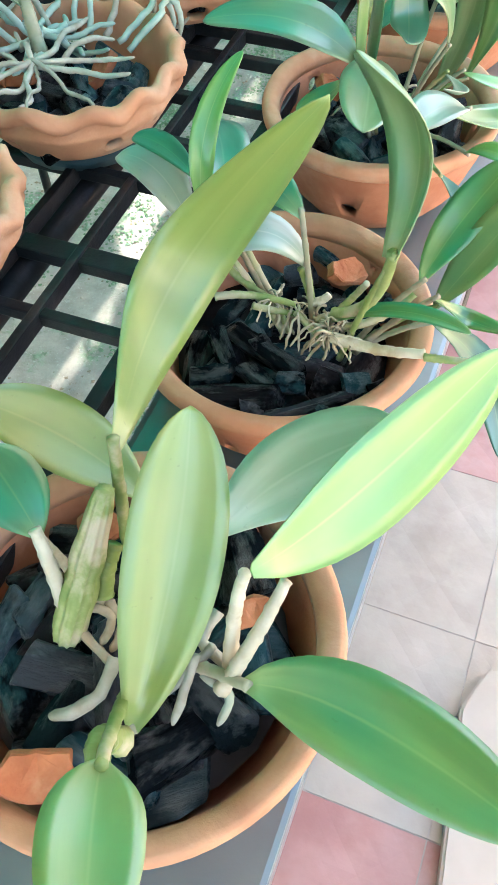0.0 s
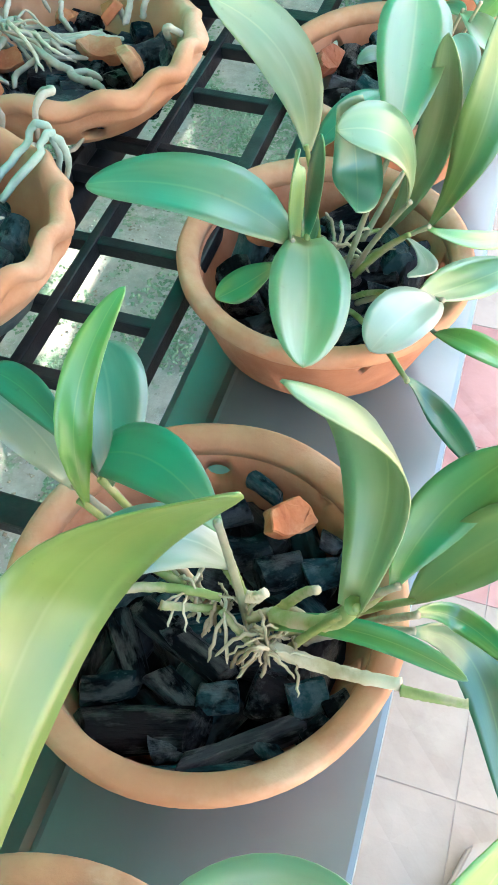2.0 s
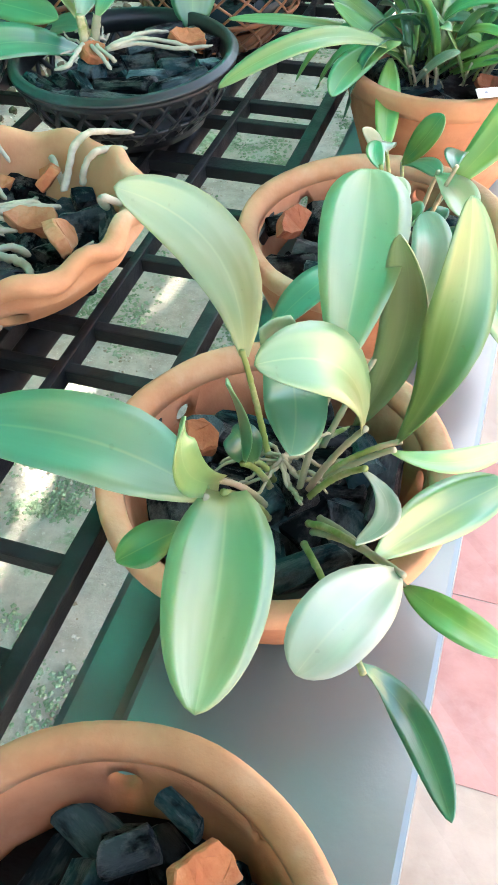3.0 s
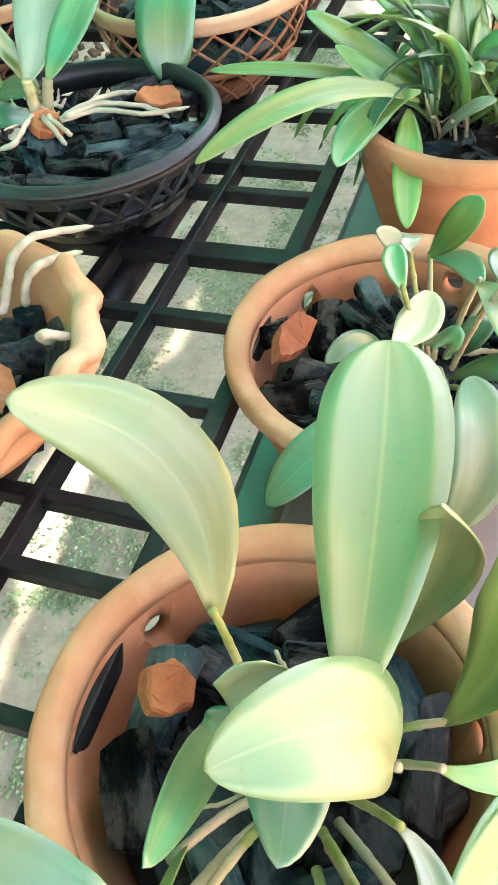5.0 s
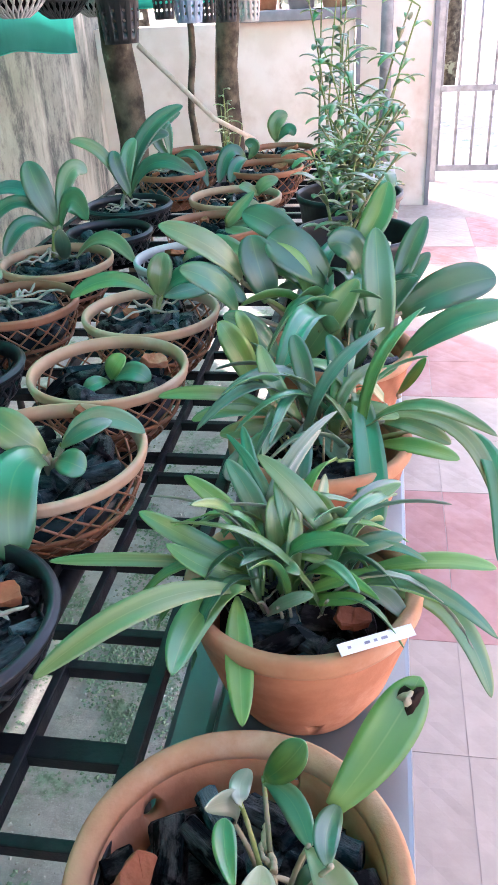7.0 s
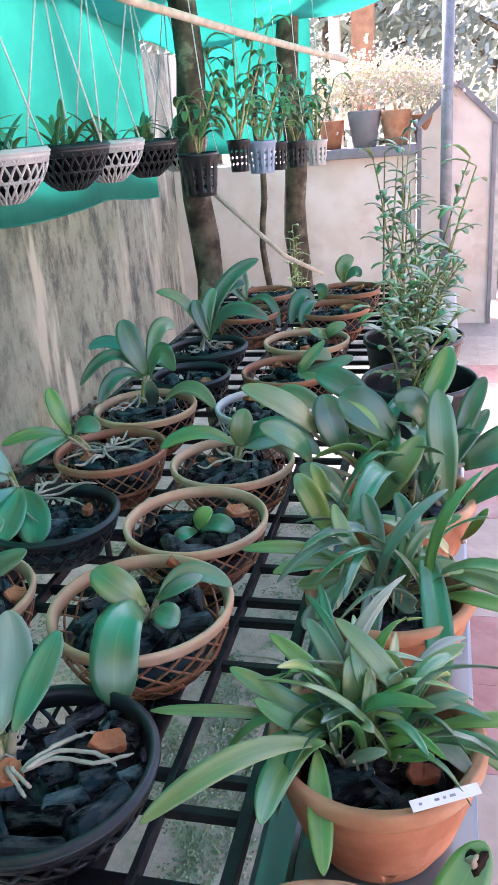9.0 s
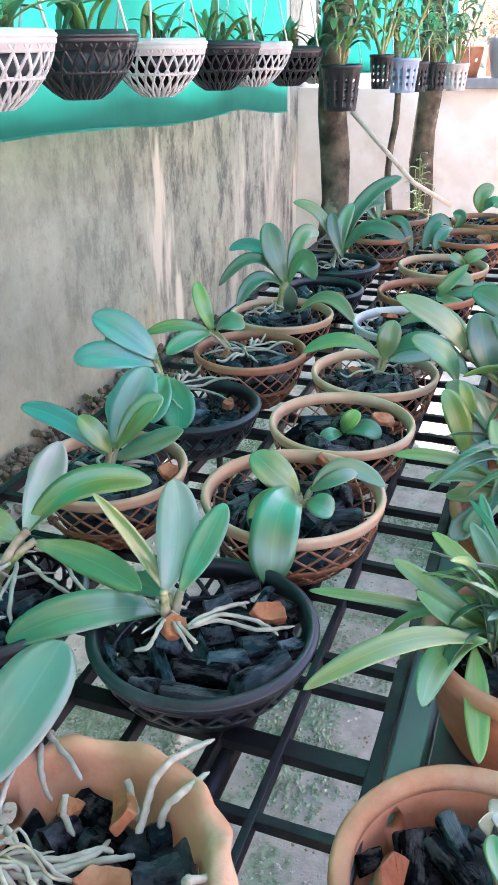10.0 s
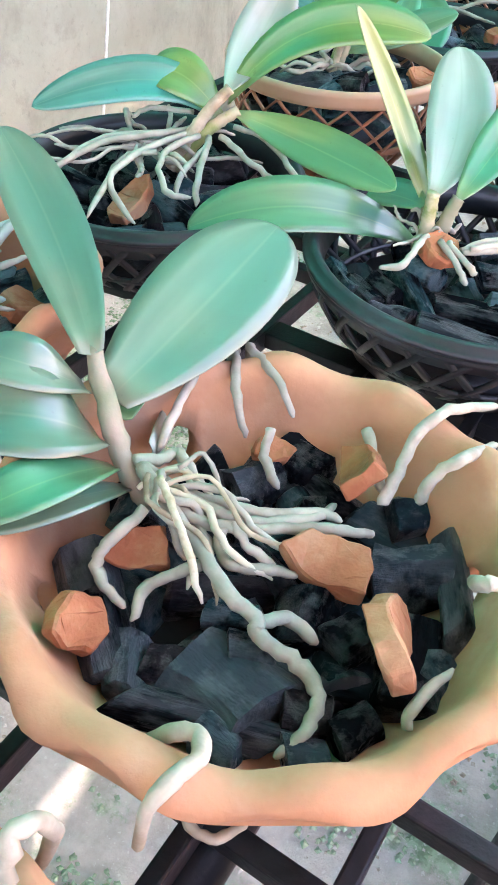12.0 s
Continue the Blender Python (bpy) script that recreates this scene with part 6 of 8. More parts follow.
leaf(p, (-0.314, 1.047, 0.818), (-0.340, 1.111, 0.794), (-0.330, 1.123, 0.817), 0.028, LEAF_WHITE, (-0.02, -0.97, 0.25), fold=0.2, stalk=0.32)
leaf(p, (-0.332, 1.048, 0.828), (-0.350, 1.080, 0.826), (-0.364, 1.108, 0.828), 0.022, LEAF_JADE, (0.14, -0.18, 0.97), fold=0.2, stalk=0.32)
root(p, [(-0.313, 1.033, 0.822), (-0.307, 1.042, 0.819), (-0.302, 1.053, 0.817), (-0.288, 1.046, 0.814), (-0.284, 1.049, 0.811)], 0.0032, ROOT, 0.0009, 200)
root(p, [(-0.311, 1.033, 0.820), (-0.287, 1.032, 0.817), (-0.265, 1.034, 0.814), (-0.248, 1.042, 0.810), (-0.230, 1.062, 0.807), (-0.225, 1.081, 0.804)], 0.0032, ROOT, 0.0009, 201)
root(p, [(-0.303, 1.030, 0.819), (-0.274, 1.023, 0.816), (-0.250, 1.034, 0.811), (-0.227, 1.056, 0.808), (-0.209, 1.070, 0.804), (-0.201, 1.077, 0.800)], 0.0031, ROOT, 0.0009, 202)
root(p, [(-0.306, 1.029, 0.822), (-0.279, 1.018, 0.819), (-0.257, 1.008, 0.817), (-0.237, 0.999, 0.814), (-0.220, 0.995, 0.810), (-0.213, 0.990, 0.808), (-0.195, 0.990, 0.805), (-0.181, 0.984, 0.802), (-0.178, 0.968, 0.799), (-0.183, 0.954, 0.796)], 0.0038, ROOT, 0.0009, 203)
root(p, [(-0.217, 0.997, 0.807), (-0.209, 1.009, 0.803), (-0.194, 1.008, 0.798)], 0.0034, ROOT, 0.0009, 204)
root(p, [(-0.290, 1.010, 0.822), (-0.293, 0.993, 0.817), (-0.295, 0.982, 0.811), (-0.288, 0.976, 0.806), (-0.273, 0.973, 0.800)], 0.0030, ROOT, 0.0009, 205)
root(p, [(-0.252, 1.005, 0.814), (-0.260, 0.999, 0.809), (-0.270, 0.987, 0.804), (-0.267, 0.970, 0.799)], 0.0029, ROOT, 0.0009, 206)
root(p, [(-0.286, 1.031, 0.816), (-0.264, 1.043, 0.812), (-0.244, 1.053, 0.809), (-0.226, 1.071, 0.806), (-0.218, 1.071, 0.803)], 0.0030, ROOT, 0.0009, 207)
root(p, [(-0.294, 1.026, 0.819), (-0.275, 1.013, 0.811), (-0.265, 1.007, 0.805)], 0.0023, ROOT, 0.0009, 208)
root(p, [(-0.258, 1.028, 0.814), (-0.254, 1.019, 0.810), (-0.243, 1.016, 0.808), (-0.230, 1.025, 0.805), (-0.218, 1.031, 0.803)], 0.0029, ROOT, 0.0009, 209)
root(p, [(-0.255, 1.033, 0.814), (-0.242, 1.028, 0.809), (-0.229, 1.029, 0.805)], 0.0025, ROOT, 0.0009, 210)
root(p, [(-0.289, 1.027, 0.818), (-0.268, 1.023, 0.812), (-0.254, 1.013, 0.807)], 0.0025, ROOT, 0.0009, 211)
root(p, [(-0.222, 0.925, 0.812), (-0.211, 0.927, 0.828), (-0.202, 0.929, 0.833), (-0.196, 0.921, 0.836), (-0.198, 0.909, 0.839), (-0.201, 0.899, 0.831), (-0.203, 0.895, 0.805)], 0.0034, ROOT, 0.0003, 230)
root(p, [(-0.205, 0.925, 0.790), (-0.198, 0.919, 0.783), (-0.187, 0.921, 0.783), (-0.179, 0.930, 0.790)], 0.0022, ROOT, 0.0003, 231)
root(p, [(-0.327, 1.101, 0.827), (-0.323, 1.082, 0.821), (-0.314, 1.051, 0.814)], 0.0028, ROOT, 0.0008, 8)
root(p, [(-0.275, 1.098, 0.817), (-0.272, 1.088, 0.806), (-0.256, 1.077, 0.800)], 0.0028, ROOT, 0.0008, 9)
root(p, [(-0.337, 1.150, 0.785), (-0.328, 1.141, 0.818), (-0.318, 1.128, 0.827), (-0.300, 1.102, 0.824), (-0.288, 1.094, 0.806)], 0.0028, ROOT, 0.0008, 10)
root(p, [(-0.324, 1.155, 0.783), (-0.321, 1.149, 0.819), (-0.313, 1.138, 0.827), (-0.290, 1.126, 0.827), (-0.273, 1.119, 0.811)], 0.0028, ROOT, 0.0008, 11)
root(p, [(-0.205, 1.093, 0.806), (-0.205, 1.107, 0.818), (-0.204, 1.125, 0.833), (-0.198, 1.147, 0.835), (-0.183, 1.199, 0.811)], 0.0034, ROOT, 0.0008, 12)
root(p, [(-0.190, 1.102, 0.811), (-0.186, 1.108, 0.827), (-0.178, 1.118, 0.835), (-0.171, 1.159, 0.817)], 0.0032, ROOT, 0.0008, 13)
root(p, [(-0.233, 1.128, 0.816), (-0.221, 1.115, 0.811), (-0.208, 1.101, 0.805)], 0.0032, ROOT, 0.0008, 14)
root(p, [(-0.144, 0.989, 0.806), (-0.146, 0.996, 0.811), (-0.139, 1.019, 0.814)], 0.0025, ROOT, 0.0008, 16)
root(p, [(-0.148, 1.064, 0.816), (-0.142, 1.050, 0.834), (-0.134, 1.071, 0.817)], 0.0035, ROOT, 0.0008, 17)
root(p, [(-0.305, 1.030, 0.796), (-0.324, 1.034, 0.821), (-0.339, 1.043, 0.840), (-0.360, 1.057, 0.856)], 0.0058, STEM, 0.0008, 21, "stem")
# fine roots knotted round the foot of the stem
rr = random.Random(77)
hub = Vector((-0.296, 1.030, 0.822))
for k in range(11):
    a = radians(-38 + 7.5 * k + rr.uniform(-6, 6))
    far = rr.uniform(0.03, 0.075)
    way = Vector((math.cos(a), math.sin(a), 0))
    side = Vector((-way.y, way.x, 0)) * rr.uniform(-0.014, 0.014)
    q0 = hub + Vector((rr.uniform(-0.008, 0.008), rr.uniform(-0.008, 0.008), rr.uniform(-0.006, 0.010)))
    root(p, [q0, q0 + way * far * 0.3 + side + Vector((0, 0, rr.uniform(-0.004, 0.006))), q0 + way * far * 0.65 - side * 0.6 + Vector((0, 0, -0.008)),
             q0 + way * far + side * 0.4 + Vector((0, 0, -0.022))], rr.uniform(0.0012, 0.0022), (ROOT, DRY, ROOT_BROWN)[k % 3], 0.0008, 300 + k)
PLANT["W"] = p

p = plant_thing((-0.215, 1.565, 0.845), "young moth orchid with spread green leaves")
leaf(p, (-0.213, 1.556, 0.864), (-0.240, 1.546, 0.894), (-0.275, 1.556, 0.913), 0.043, LEAF_GREENP, (0.47, -0.64, 0.61), fold=0.2)
leaf(p, (-0.215, 1.548, 0.864), (-0.212, 1.470, 0.886), (-0.208, 1.426, 0.815), 0.056, LEAF_JADE, (0.2, -0.7, 0.6), fold=0.12, stalk=0.4, blunt=0.72)
leaf(p, (-0.202, 1.575, 0.864), (-0.169, 1.610, 0.882), (-0.116, 1.612, 0.863), 0.027, LEAF_JADEP, (0.25, -0.56, 0.79), fold=0.2)
leaf(p, (-0.215, 1.553, 0.861), (-0.244, 1.540, 0.853), (-0.257, 1.503, 0.835), 0.041, LEAF_GREENP, (0.16, -0.56, 0.81), fold=0.2)
leaf(p, (-0.201, 1.553, 0.858), (-0.181, 1.540, 0.864), (-0.165, 1.542, 0.854), 0.033, LEAF_JADE, (-0.09, -0.54, 0.84), fold=0.2)
leaf(p, (-0.202, 1.570, 0.863), (-0.174, 1.574, 0.883), (-0.151, 1.604, 0.882), 0.021, LEAF_DARK, (0.11, -0.60, 0.79), fold=0.3)
PLANT["X"] = p

p = plant_thing((-0.225, 1.80, 0.845), "tiny yellow-green orchid seedling in charcoal")
leaf(p, (-0.216, 1.793, 0.843), (-0.205, 1.784, 0.866), (-0.192, 1.794, 0.879), 0.026, LEAF_LIMEG, (-0.31, -0.92, 0.23))
leaf(p, (-0.213, 1.792, 0.840), (-0.182, 1.787, 0.857), (-0.159, 1.788, 0.843), 0.029, LEAF_JADE, (-0.09, -0.63, 0.77))
leaf(p, (-0.217, 1.791, 0.840), (-0.228, 1.768, 0.848), (-0.242, 1.760, 0.839), 0.022, LEAF_JADE, (0.42, -0.37, 0.82))
PLANT["Y"] = p

p = plant_thing((-0.218, 2.03, 0.85), "young moth orchid with long side leaves")
leaf(p, (-0.206, 2.036, 0.876), (-0.199, 2.032, 0.912), (-0.194, 2.048, 0.943), 0.040, LEAF_PALEG, (0.05, -0.99, 0.16))
leaf(p, (-0.211, 2.035, 0.876), (-0.275, 2.026, 0.905), (-0.344, 2.007, 0.881), 0.028, LEAF_GREEN, (0.17, -0.68, 0.71))
leaf(p, (-0.200, 2.038, 0.875), (-0.139, 2.031, 0.914), (-0.060, 2.022, 0.869), 0.040, LEAF_JADE, (-0.05, -0.69, 0.73))
leaf(p, (-0.202, 2.038, 0.875), (-0.165, 2.061, 0.876), (-0.120, 2.099, 0.879), 0.037, LEAF_JADE, (0.37, -0.54, 0.76))
PLANT["Z"] = p

p = plant_thing((-0.216, 2.305, 0.85), "pale long-leaved orchid in a white pot")
leaf(p, (-0.226, 2.294, 0.852), (-0.149, 2.288, 0.881), (-0.072, 2.267, 0.813), 0.047, LEAF_PALEG, (0.06, -0.71, 0.71))
PLANT["Z2"] = p

p = plant_thing((-0.20, 2.545, 0.85), "small mottled orchid seedling")
leaf(p, (-0.187, 2.541, 0.852), (-0.149, 2.548, 0.891), (-0.111, 2.553, 0.877), 0.035, LEAF_PALEG, (-0.08, -0.78, 0.62))
leaf(p, (-0.187, 2.541, 0.852), (-0.167, 2.535, 0.875), (-0.126, 2.568, 0.920), 0.030, LEAF_GREENP, (-0.12, -0.88, 0.46))
leaf(p, (-0.181, 2.543, 0.852), (-0.110, 2.548, 0.865), (-0.061, 2.570, 0.880), 0.030, LEAF_JADEP, (0.02, -0.75, 0.66))
leaf(p, (-0.187, 2.541, 0.852), (-0.156, 2.505, 0.848), (-0.118, 2.504, 0.849), 0.029, LEAF_PALEG, (-0.27, -0.59, 0.76))
PLANT["Z3"] = p

p = plant_thing((-0.21, 2.80, 0.85), "small mottled orchid seedling")
leaf(p, (-0.155, 2.811, 0.856), (-0.140, 2.804, 0.881), (-0.105, 2.820, 0.892), 0.033, LEAF_GREENP, (-0.20, -0.85, 0.49))
leaf(p, (-0.155, 2.811, 0.856), (-0.174, 2.791, 0.876), (-0.196, 2.788, 0.884), 0.027, LEAF_PALEG, (0.65, -0.62, 0.44))
PLANT["Z4"] = p

p = plant_thing((-0.20, 3.15, 0.85), "dark orchid arching over the rim")
leaf(p, (-0.236, 3.143, 0.881), (-0.275, 3.119, 0.903), (-0.302, 3.076, 0.829), 0.042, LEAF_DARK, (0.18, -0.71, 0.68))
leaf(p, (-0.232, 3.145, 0.880), (-0.254, 3.092, 0.875), (-0.266, 3.056, 0.834), 0.038, LEAF_DARK, (0.23, -0.52, 0.82))
leaf(p, (-0.228, 3.146, 0.880), (-0.212, 3.144, 0.914), (-0.236, 3.140, 0.923), 0.035, LEAF_JADE, (0.30, -0.95, -0.07))
PLANT["Z5"] = p

p = plant_thing((-0.165, 3.42, 0.85), "pale green orchid at the far end")
leaf(p, (-0.182, 3.418, 0.877), (-0.183, 3.419, 0.931), (-0.149, 3.440, 0.954), 0.050, LEAF_GREENP, (-0.07, -0.95, 0.30))
leaf(p, (-0.182, 3.418, 0.877), (-0.147, 3.422, 0.912), (-0.128, 3.420, 0.894), 0.035, LEAF_JADE, (-0.15, -0.81, 0.56))
PLANT["Z6"] = p

p = plant_thing((-0.495, 1.555, 0.845), "moth orchid with teal-green leaves")
leaf(p, (-0.491, 1.567, 0.866), (-0.549, 1.559, 0.913), (-0.621, 1.563, 0.925), 0.032, LEAF_TEAL, (0.36, -0.55, 0.75), fold=0.2)
leaf(p, (-0.491, 1.583, 0.867), (-0.481, 1.624, 0.920), (-0.463, 1.652, 0.970), 0.062, LEAF_TEAL, (0.24, -0.84, 0.49), fold=0.2)
leaf(p, (-0.487, 1.575, 0.859), (-0.441, 1.585, 0.882), (-0.393, 1.605, 0.905), 0.032, LEAF_JADEP, (-0.08, -0.75, 0.66), fold=0.2)
leaf(p, (-0.485, 1.564, 0.874), (-0.499, 1.552, 0.906), (-0.524, 1.554, 0.928), 0.031, LEAF_GREENP, (0.72, -0.56, 0.41))
leaf(p, (-0.480, 1.571, 0.880), (-0.455, 1.598, 0.923), (-0.432, 1.627, 0.938), 0.032, LEAF_JADE, (0.16, -0.77, 0.61))
leaf(p, (-0.479, 1.569, 0.877), (-0.438, 1.570, 0.927), (-0.415, 1.580, 0.951), 0.025, LEAF_GREEN, (-0.23, -0.92, 0.33))
PLANT["T"] = p

p = plant_thing((-0.545, 1.87, 0.84), "moth orchid with clustered teal leaves and bare roots")
leaf(p, (-0.566, 1.876, 0.887), (-0.612, 1.860, 0.936), (-0.670, 1.850, 0.964), 0.055, LEAF_TEAL, (0.57, -0.60, 0.56))
leaf(p, (-0.567, 1.872, 0.880), (-0.622, 1.823, 0.906), (-0.676, 1.788, 0.906), 0.052, LEAF_TEAL, (0.54, -0.48, 0.69))
leaf(p, (-0.570, 1.873, 0.884), (-0.622, 1.873, 0.915), (-0.664, 1.873, 0.914), 0.043, LEAF_JADEP, (0.23, -0.63, 0.74))
leaf(p, (-0.555, 1.868, 0.864), (-0.565, 1.791, 0.847), (-0.590, 1.740, 0.824), 0.078, LEAF_TEAL, (0.38, -0.37, 0.85))
leaf(p, (-0.547, 1.869, 0.860), (-0.501, 1.809, 0.842), (-0.482, 1.771, 0.813), 0.059, LEAF_JADE, (0.10, -0.37, 0.92))
leaf(p, (-0.549, 1.870, 0.864), (-0.531, 1.792, 0.848), (-0.529, 1.747, 0.829), 0.050, LEAF_JADE, (0.24, -0.22, 0.94))
PLANT["U"] = p

p = plant_thing((-0.475, 2.06, 0.85), "moth orchid with slender leaves and grey roots")
leaf(p, (-0.532, 2.044, 0.887), (-0.549, 2.041, 0.936), (-0.568, 2.057, 0.978), 0.031, LEAF_LIMEG, (0.48, -0.82, 0.31))
leaf(p, (-0.537, 2.042, 0.887), (-0.583, 2.007, 0.906), (-0.638, 1.976, 0.895), 0.025, LEAF_GREEN, (0.43, -0.57, 0.70))
leaf(p, (-0.527, 2.047, 0.887), (-0.495, 2.030, 0.915), (-0.462, 2.026, 0.908), 0.035, LEAF_JADEP, (-0.41, -0.63, 0.66))
leaf(p, (-0.536, 2.041, 0.885), (-0.555, 1.981, 0.891), (-0.580, 1.940, 0.874), 0.035, LEAF_JADE, (0.48, -0.29, 0.82))
PLANT["V"] = p

p = plant_thing((-0.505, 2.33, 0.86), "dark moth orchid with arching leaves")
leaf(p, (-0.486, 2.347, 0.904), (-0.513, 2.347, 0.973), (-0.534, 2.366, 1.028), 0.053, LEAF_DARK, (0.45, -0.84, 0.30))
leaf(p, (-0.492, 2.345, 0.904), (-0.553, 2.328, 0.959), (-0.617, 2.284, 0.905), 0.028, LEAF_DARK, (0.34, -0.67, 0.66))
leaf(p, (-0.492, 2.343, 0.899), (-0.533, 2.298, 0.924), (-0.563, 2.252, 0.875), 0.032, LEAF_DARK, (0.42, -0.53, 0.74))
leaf(p, (-0.483, 2.348, 0.904), (-0.467, 2.391, 0.994), (-0.436, 2.415, 0.994), 0.038, LEAF_JADEP, (0.18, -0.83, 0.53))
leaf(p, (-0.493, 2.352, 0.921), (-0.560, 2.367, 0.974), (-0.624, 2.365, 0.963), 0.031, LEAF_TEAL, (0.16, -0.70, 0.70))
leaf(p, (-0.480, 2.346, 0.898), (-0.448, 2.340, 0.957), (-0.413, 2.322, 0.925), 0.050, LEAF_JADE, (-0.47, -0.68, 0.57))
leaf(p, (-0.453, 2.330, 0.845), (-0.381, 2.310, 0.892), (-0.318, 2.285, 0.853), 0.032, LEAF_PALEG, (-0.25, -0.62, 0.74))
leaf(p, (-0.477, 2.324, 0.847), (-0.455, 2.284, 0.886), (-0.454, 2.273, 0.921), 0.032, LEAF_JADEG, (-0.01, -0.82, -0.57))
PLANT["Q"] = p

p = plant_thing((-0.50, 2.84, 0.85), "dark moth orchid with long strap leaves")
leaf(p, (-0.496, 2.834, 0.855), (-0.548, 2.841, 0.954), (-0.623, 2.832, 0.987), 0.032, LEAF_PALEG, (0.46, -0.78, 0.43))
leaf(p, (-0.488, 2.836, 0.854), (-0.447, 2.885, 0.983), (-0.355, 2.943, 1.047), 0.042, LEAF_DARK, (0.06, -0.89, 0.45))
leaf(p, (-0.484, 2.838, 0.854), (-0.417, 2.850, 0.929), (-0.318, 2.853, 0.898), 0.041, LEAF_DARK, (-0.08, -0.80, 0.59))
leaf(p, (-0.485, 2.844, 0.868), (-0.458, 2.895, 0.966), (-0.395, 2.935, 0.981), 0.042, LEAF_DARK, (0.13, -0.82, 0.56))
leaf(p, (-0.488, 2.836, 0.854), (-0.488, 2.848, 0.930), (-0.469, 2.879, 0.984), 0.038, LEAF_JADE, (0.16, -0.95, 0.29))
leaf(p, (-0.481, 2.835, 0.847), (-0.509, 2.836, 0.917), (-0.519, 2.852, 0.960), 0.038, LEAF_DARK, (0.38, -0.89, 0.26))
PLANT["Q3"] = p

p = plant_thing((-0.445, 3.12, 0.86), "dark orchid with arching leaves")
leaf(p, (-0.438, 3.125, 0.885), (-0.377, 3.124, 0.894), (-0.340, 3.100, 0.814), 0.028, LEAF_DARK, (0.23, -0.78, 0.58))
leaf(p, (-0.438, 3.125, 0.885), (-0.478, 3.121, 0.954), (-0.416, 3.163, 1.004), 0.035, LEAF_DARK, (0.13, -0.95, 0.28))
leaf(p, (-0.446, 3.122, 0.886), (-0.455, 3.134, 0.968), (-0.480, 3.131, 0.977), 0.035, LEAF_JADE, (0.37, -0.90, 0.22))
PLANT["Q4"] = p

p = plant_thing((0.075, 1.45, 0.80), "dense clump of strap-leaved orchid spilling over its pot")
leaf(p, (0.033, 1.392, 0.827), (-0.039, 1.336, 0.855), (-0.120, 1.266, 0.830), 0.024, LEAF_GREENP, (0.34, -0.38, 0.86), fold=0.25)
leaf(p, (0.036, 1.381, 0.840), (-0.003, 1.362, 0.825), (-0.012, 1.290, 0.822), 0.031, LEAF_GREEN, (0.25, -0.31, 0.92), fold=0.25)
leaf(p, (0.025, 1.392, 0.820), (0.033, 1.347, 0.801), (0.045, 1.283, 0.777), 0.025, LEAF_LIMEG, (0.09, -0.35, 0.93), fold=0.25)
leaf(p, (0.030, 1.440, 0.815), (-0.062, 1.413, 0.839), (-0.154, 1.398, 0.843), 0.014, LEAF_GREENP, (0.24, -0.51, 0.83), fold=0.2)
leaf(p, (0.041, 1.438, 0.810), (-0.014, 1.427, 0.850), (-0.072, 1.433, 0.880), 0.022, LEAF_GREEN, (0.46, -0.56, 0.69), fold=0.25)
leaf(p, (0.052, 1.443, 0.814), (0.014, 1.459, 0.861), (-0.038, 1.480, 0.892), 0.020, LEAF_LIMEG, (0.32, -0.66, 0.68), fold=0.25)
leaf(p, (0.052, 1.443, 0.814), (0.034, 1.474, 0.858), (-0.001, 1.510, 0.894), 0.023, LEAF_JADEP, (0.19, -0.68, 0.70), fold=0.25)
leaf(p, (0.117, 1.452, 0.809), (0.092, 1.457, 0.871), (0.036, 1.475, 0.922), 0.023, LEAF_GREENP, (0.43, -0.77, 0.47), fold=0.25)
leaf(p, (0.101, 1.447, 0.806), (0.100, 1.479, 0.857), (0.066, 1.493, 0.860), 0.020, LEAF_GREEN, (0.15, -0.71, 0.69), fold=0.25)
leaf(p, (0.123, 1.450, 0.804), (0.198, 1.452, 0.826), (0.262, 1.459, 0.816), 0.017, LEAF_LIMEG, (-0.04, -0.55, 0.84), fold=0.25)
leaf(p, (0.145, 1.445, 0.788), (0.213, 1.419, 0.797), (0.257, 1.378, 0.732), 0.022, LEAF_GREENP, (0.06, -0.58, 0.81), fold=0.25)
leaf(p, (0.101, 1.447, 0.806), (0.134, 1.448, 0.840), (0.174, 1.459, 0.847), 0.020, LEAF_JADEP, (-0.29, -0.64, 0.71), fold=0.25)
leaf(p, (0.090, 1.448, 0.811), (0.122, 1.484, 0.847), (0.172, 1.526, 0.864), 0.018, LEAF_GREEN, (0.02, -0.58, 0.81), fold=0.25)
leaf(p, (0.101, 1.442, 0.796), (0.145, 1.418, 0.818), (0.179, 1.399, 0.798), 0.019, LEAF_PALE_GLARE, (-0.24, -0.41, 0.88), fold=0.3)
leaf(p, (0.042, 1.418, 0.771), (0.069, 1.390, 0.817), (0.096, 1.382, 0.836), 0.014, LEAF_PALE_GLARE, (-0.80, -0.34, 0.49))
leaf(p, (0.074, 1.431, 0.786), (0.110, 1.398, 0.818), (0.141, 1.388, 0.831), 0.014, LEAF_LIMEG, (-0.65, -0.26, 0.71))
leaf(p, (0.069, 1.435, 0.793), (0.069, 1.405, 0.845), (0.084, 1.388, 0.852), 0.014, LEAF_PALEG, (-0.75, 0.41, 0.52))
leaf(p, (0.058, 1.441, 0.809), (0.055, 1.445, 0.860), (0.054, 1.460, 0.888), 0.019, LEAF_GREENP, (0.16, -0.96, 0.24), fold=0.3)
leaf(p, (0.079, 1.444, 0.807), (0.070, 1.447, 0.859), (0.054, 1.467, 0.902), 0.019, LEAF_GREEN, (0.30, -0.90, 0.30), fold=0.3)
leaf(p, (0.041, 1.436, 0.805), (0.004, 1.408, 0.833), (-0.041, 1.407, 0.864), 0.020, LEAF_LIMEG, (0.62, -0.45, 0.64), fold=0.3)
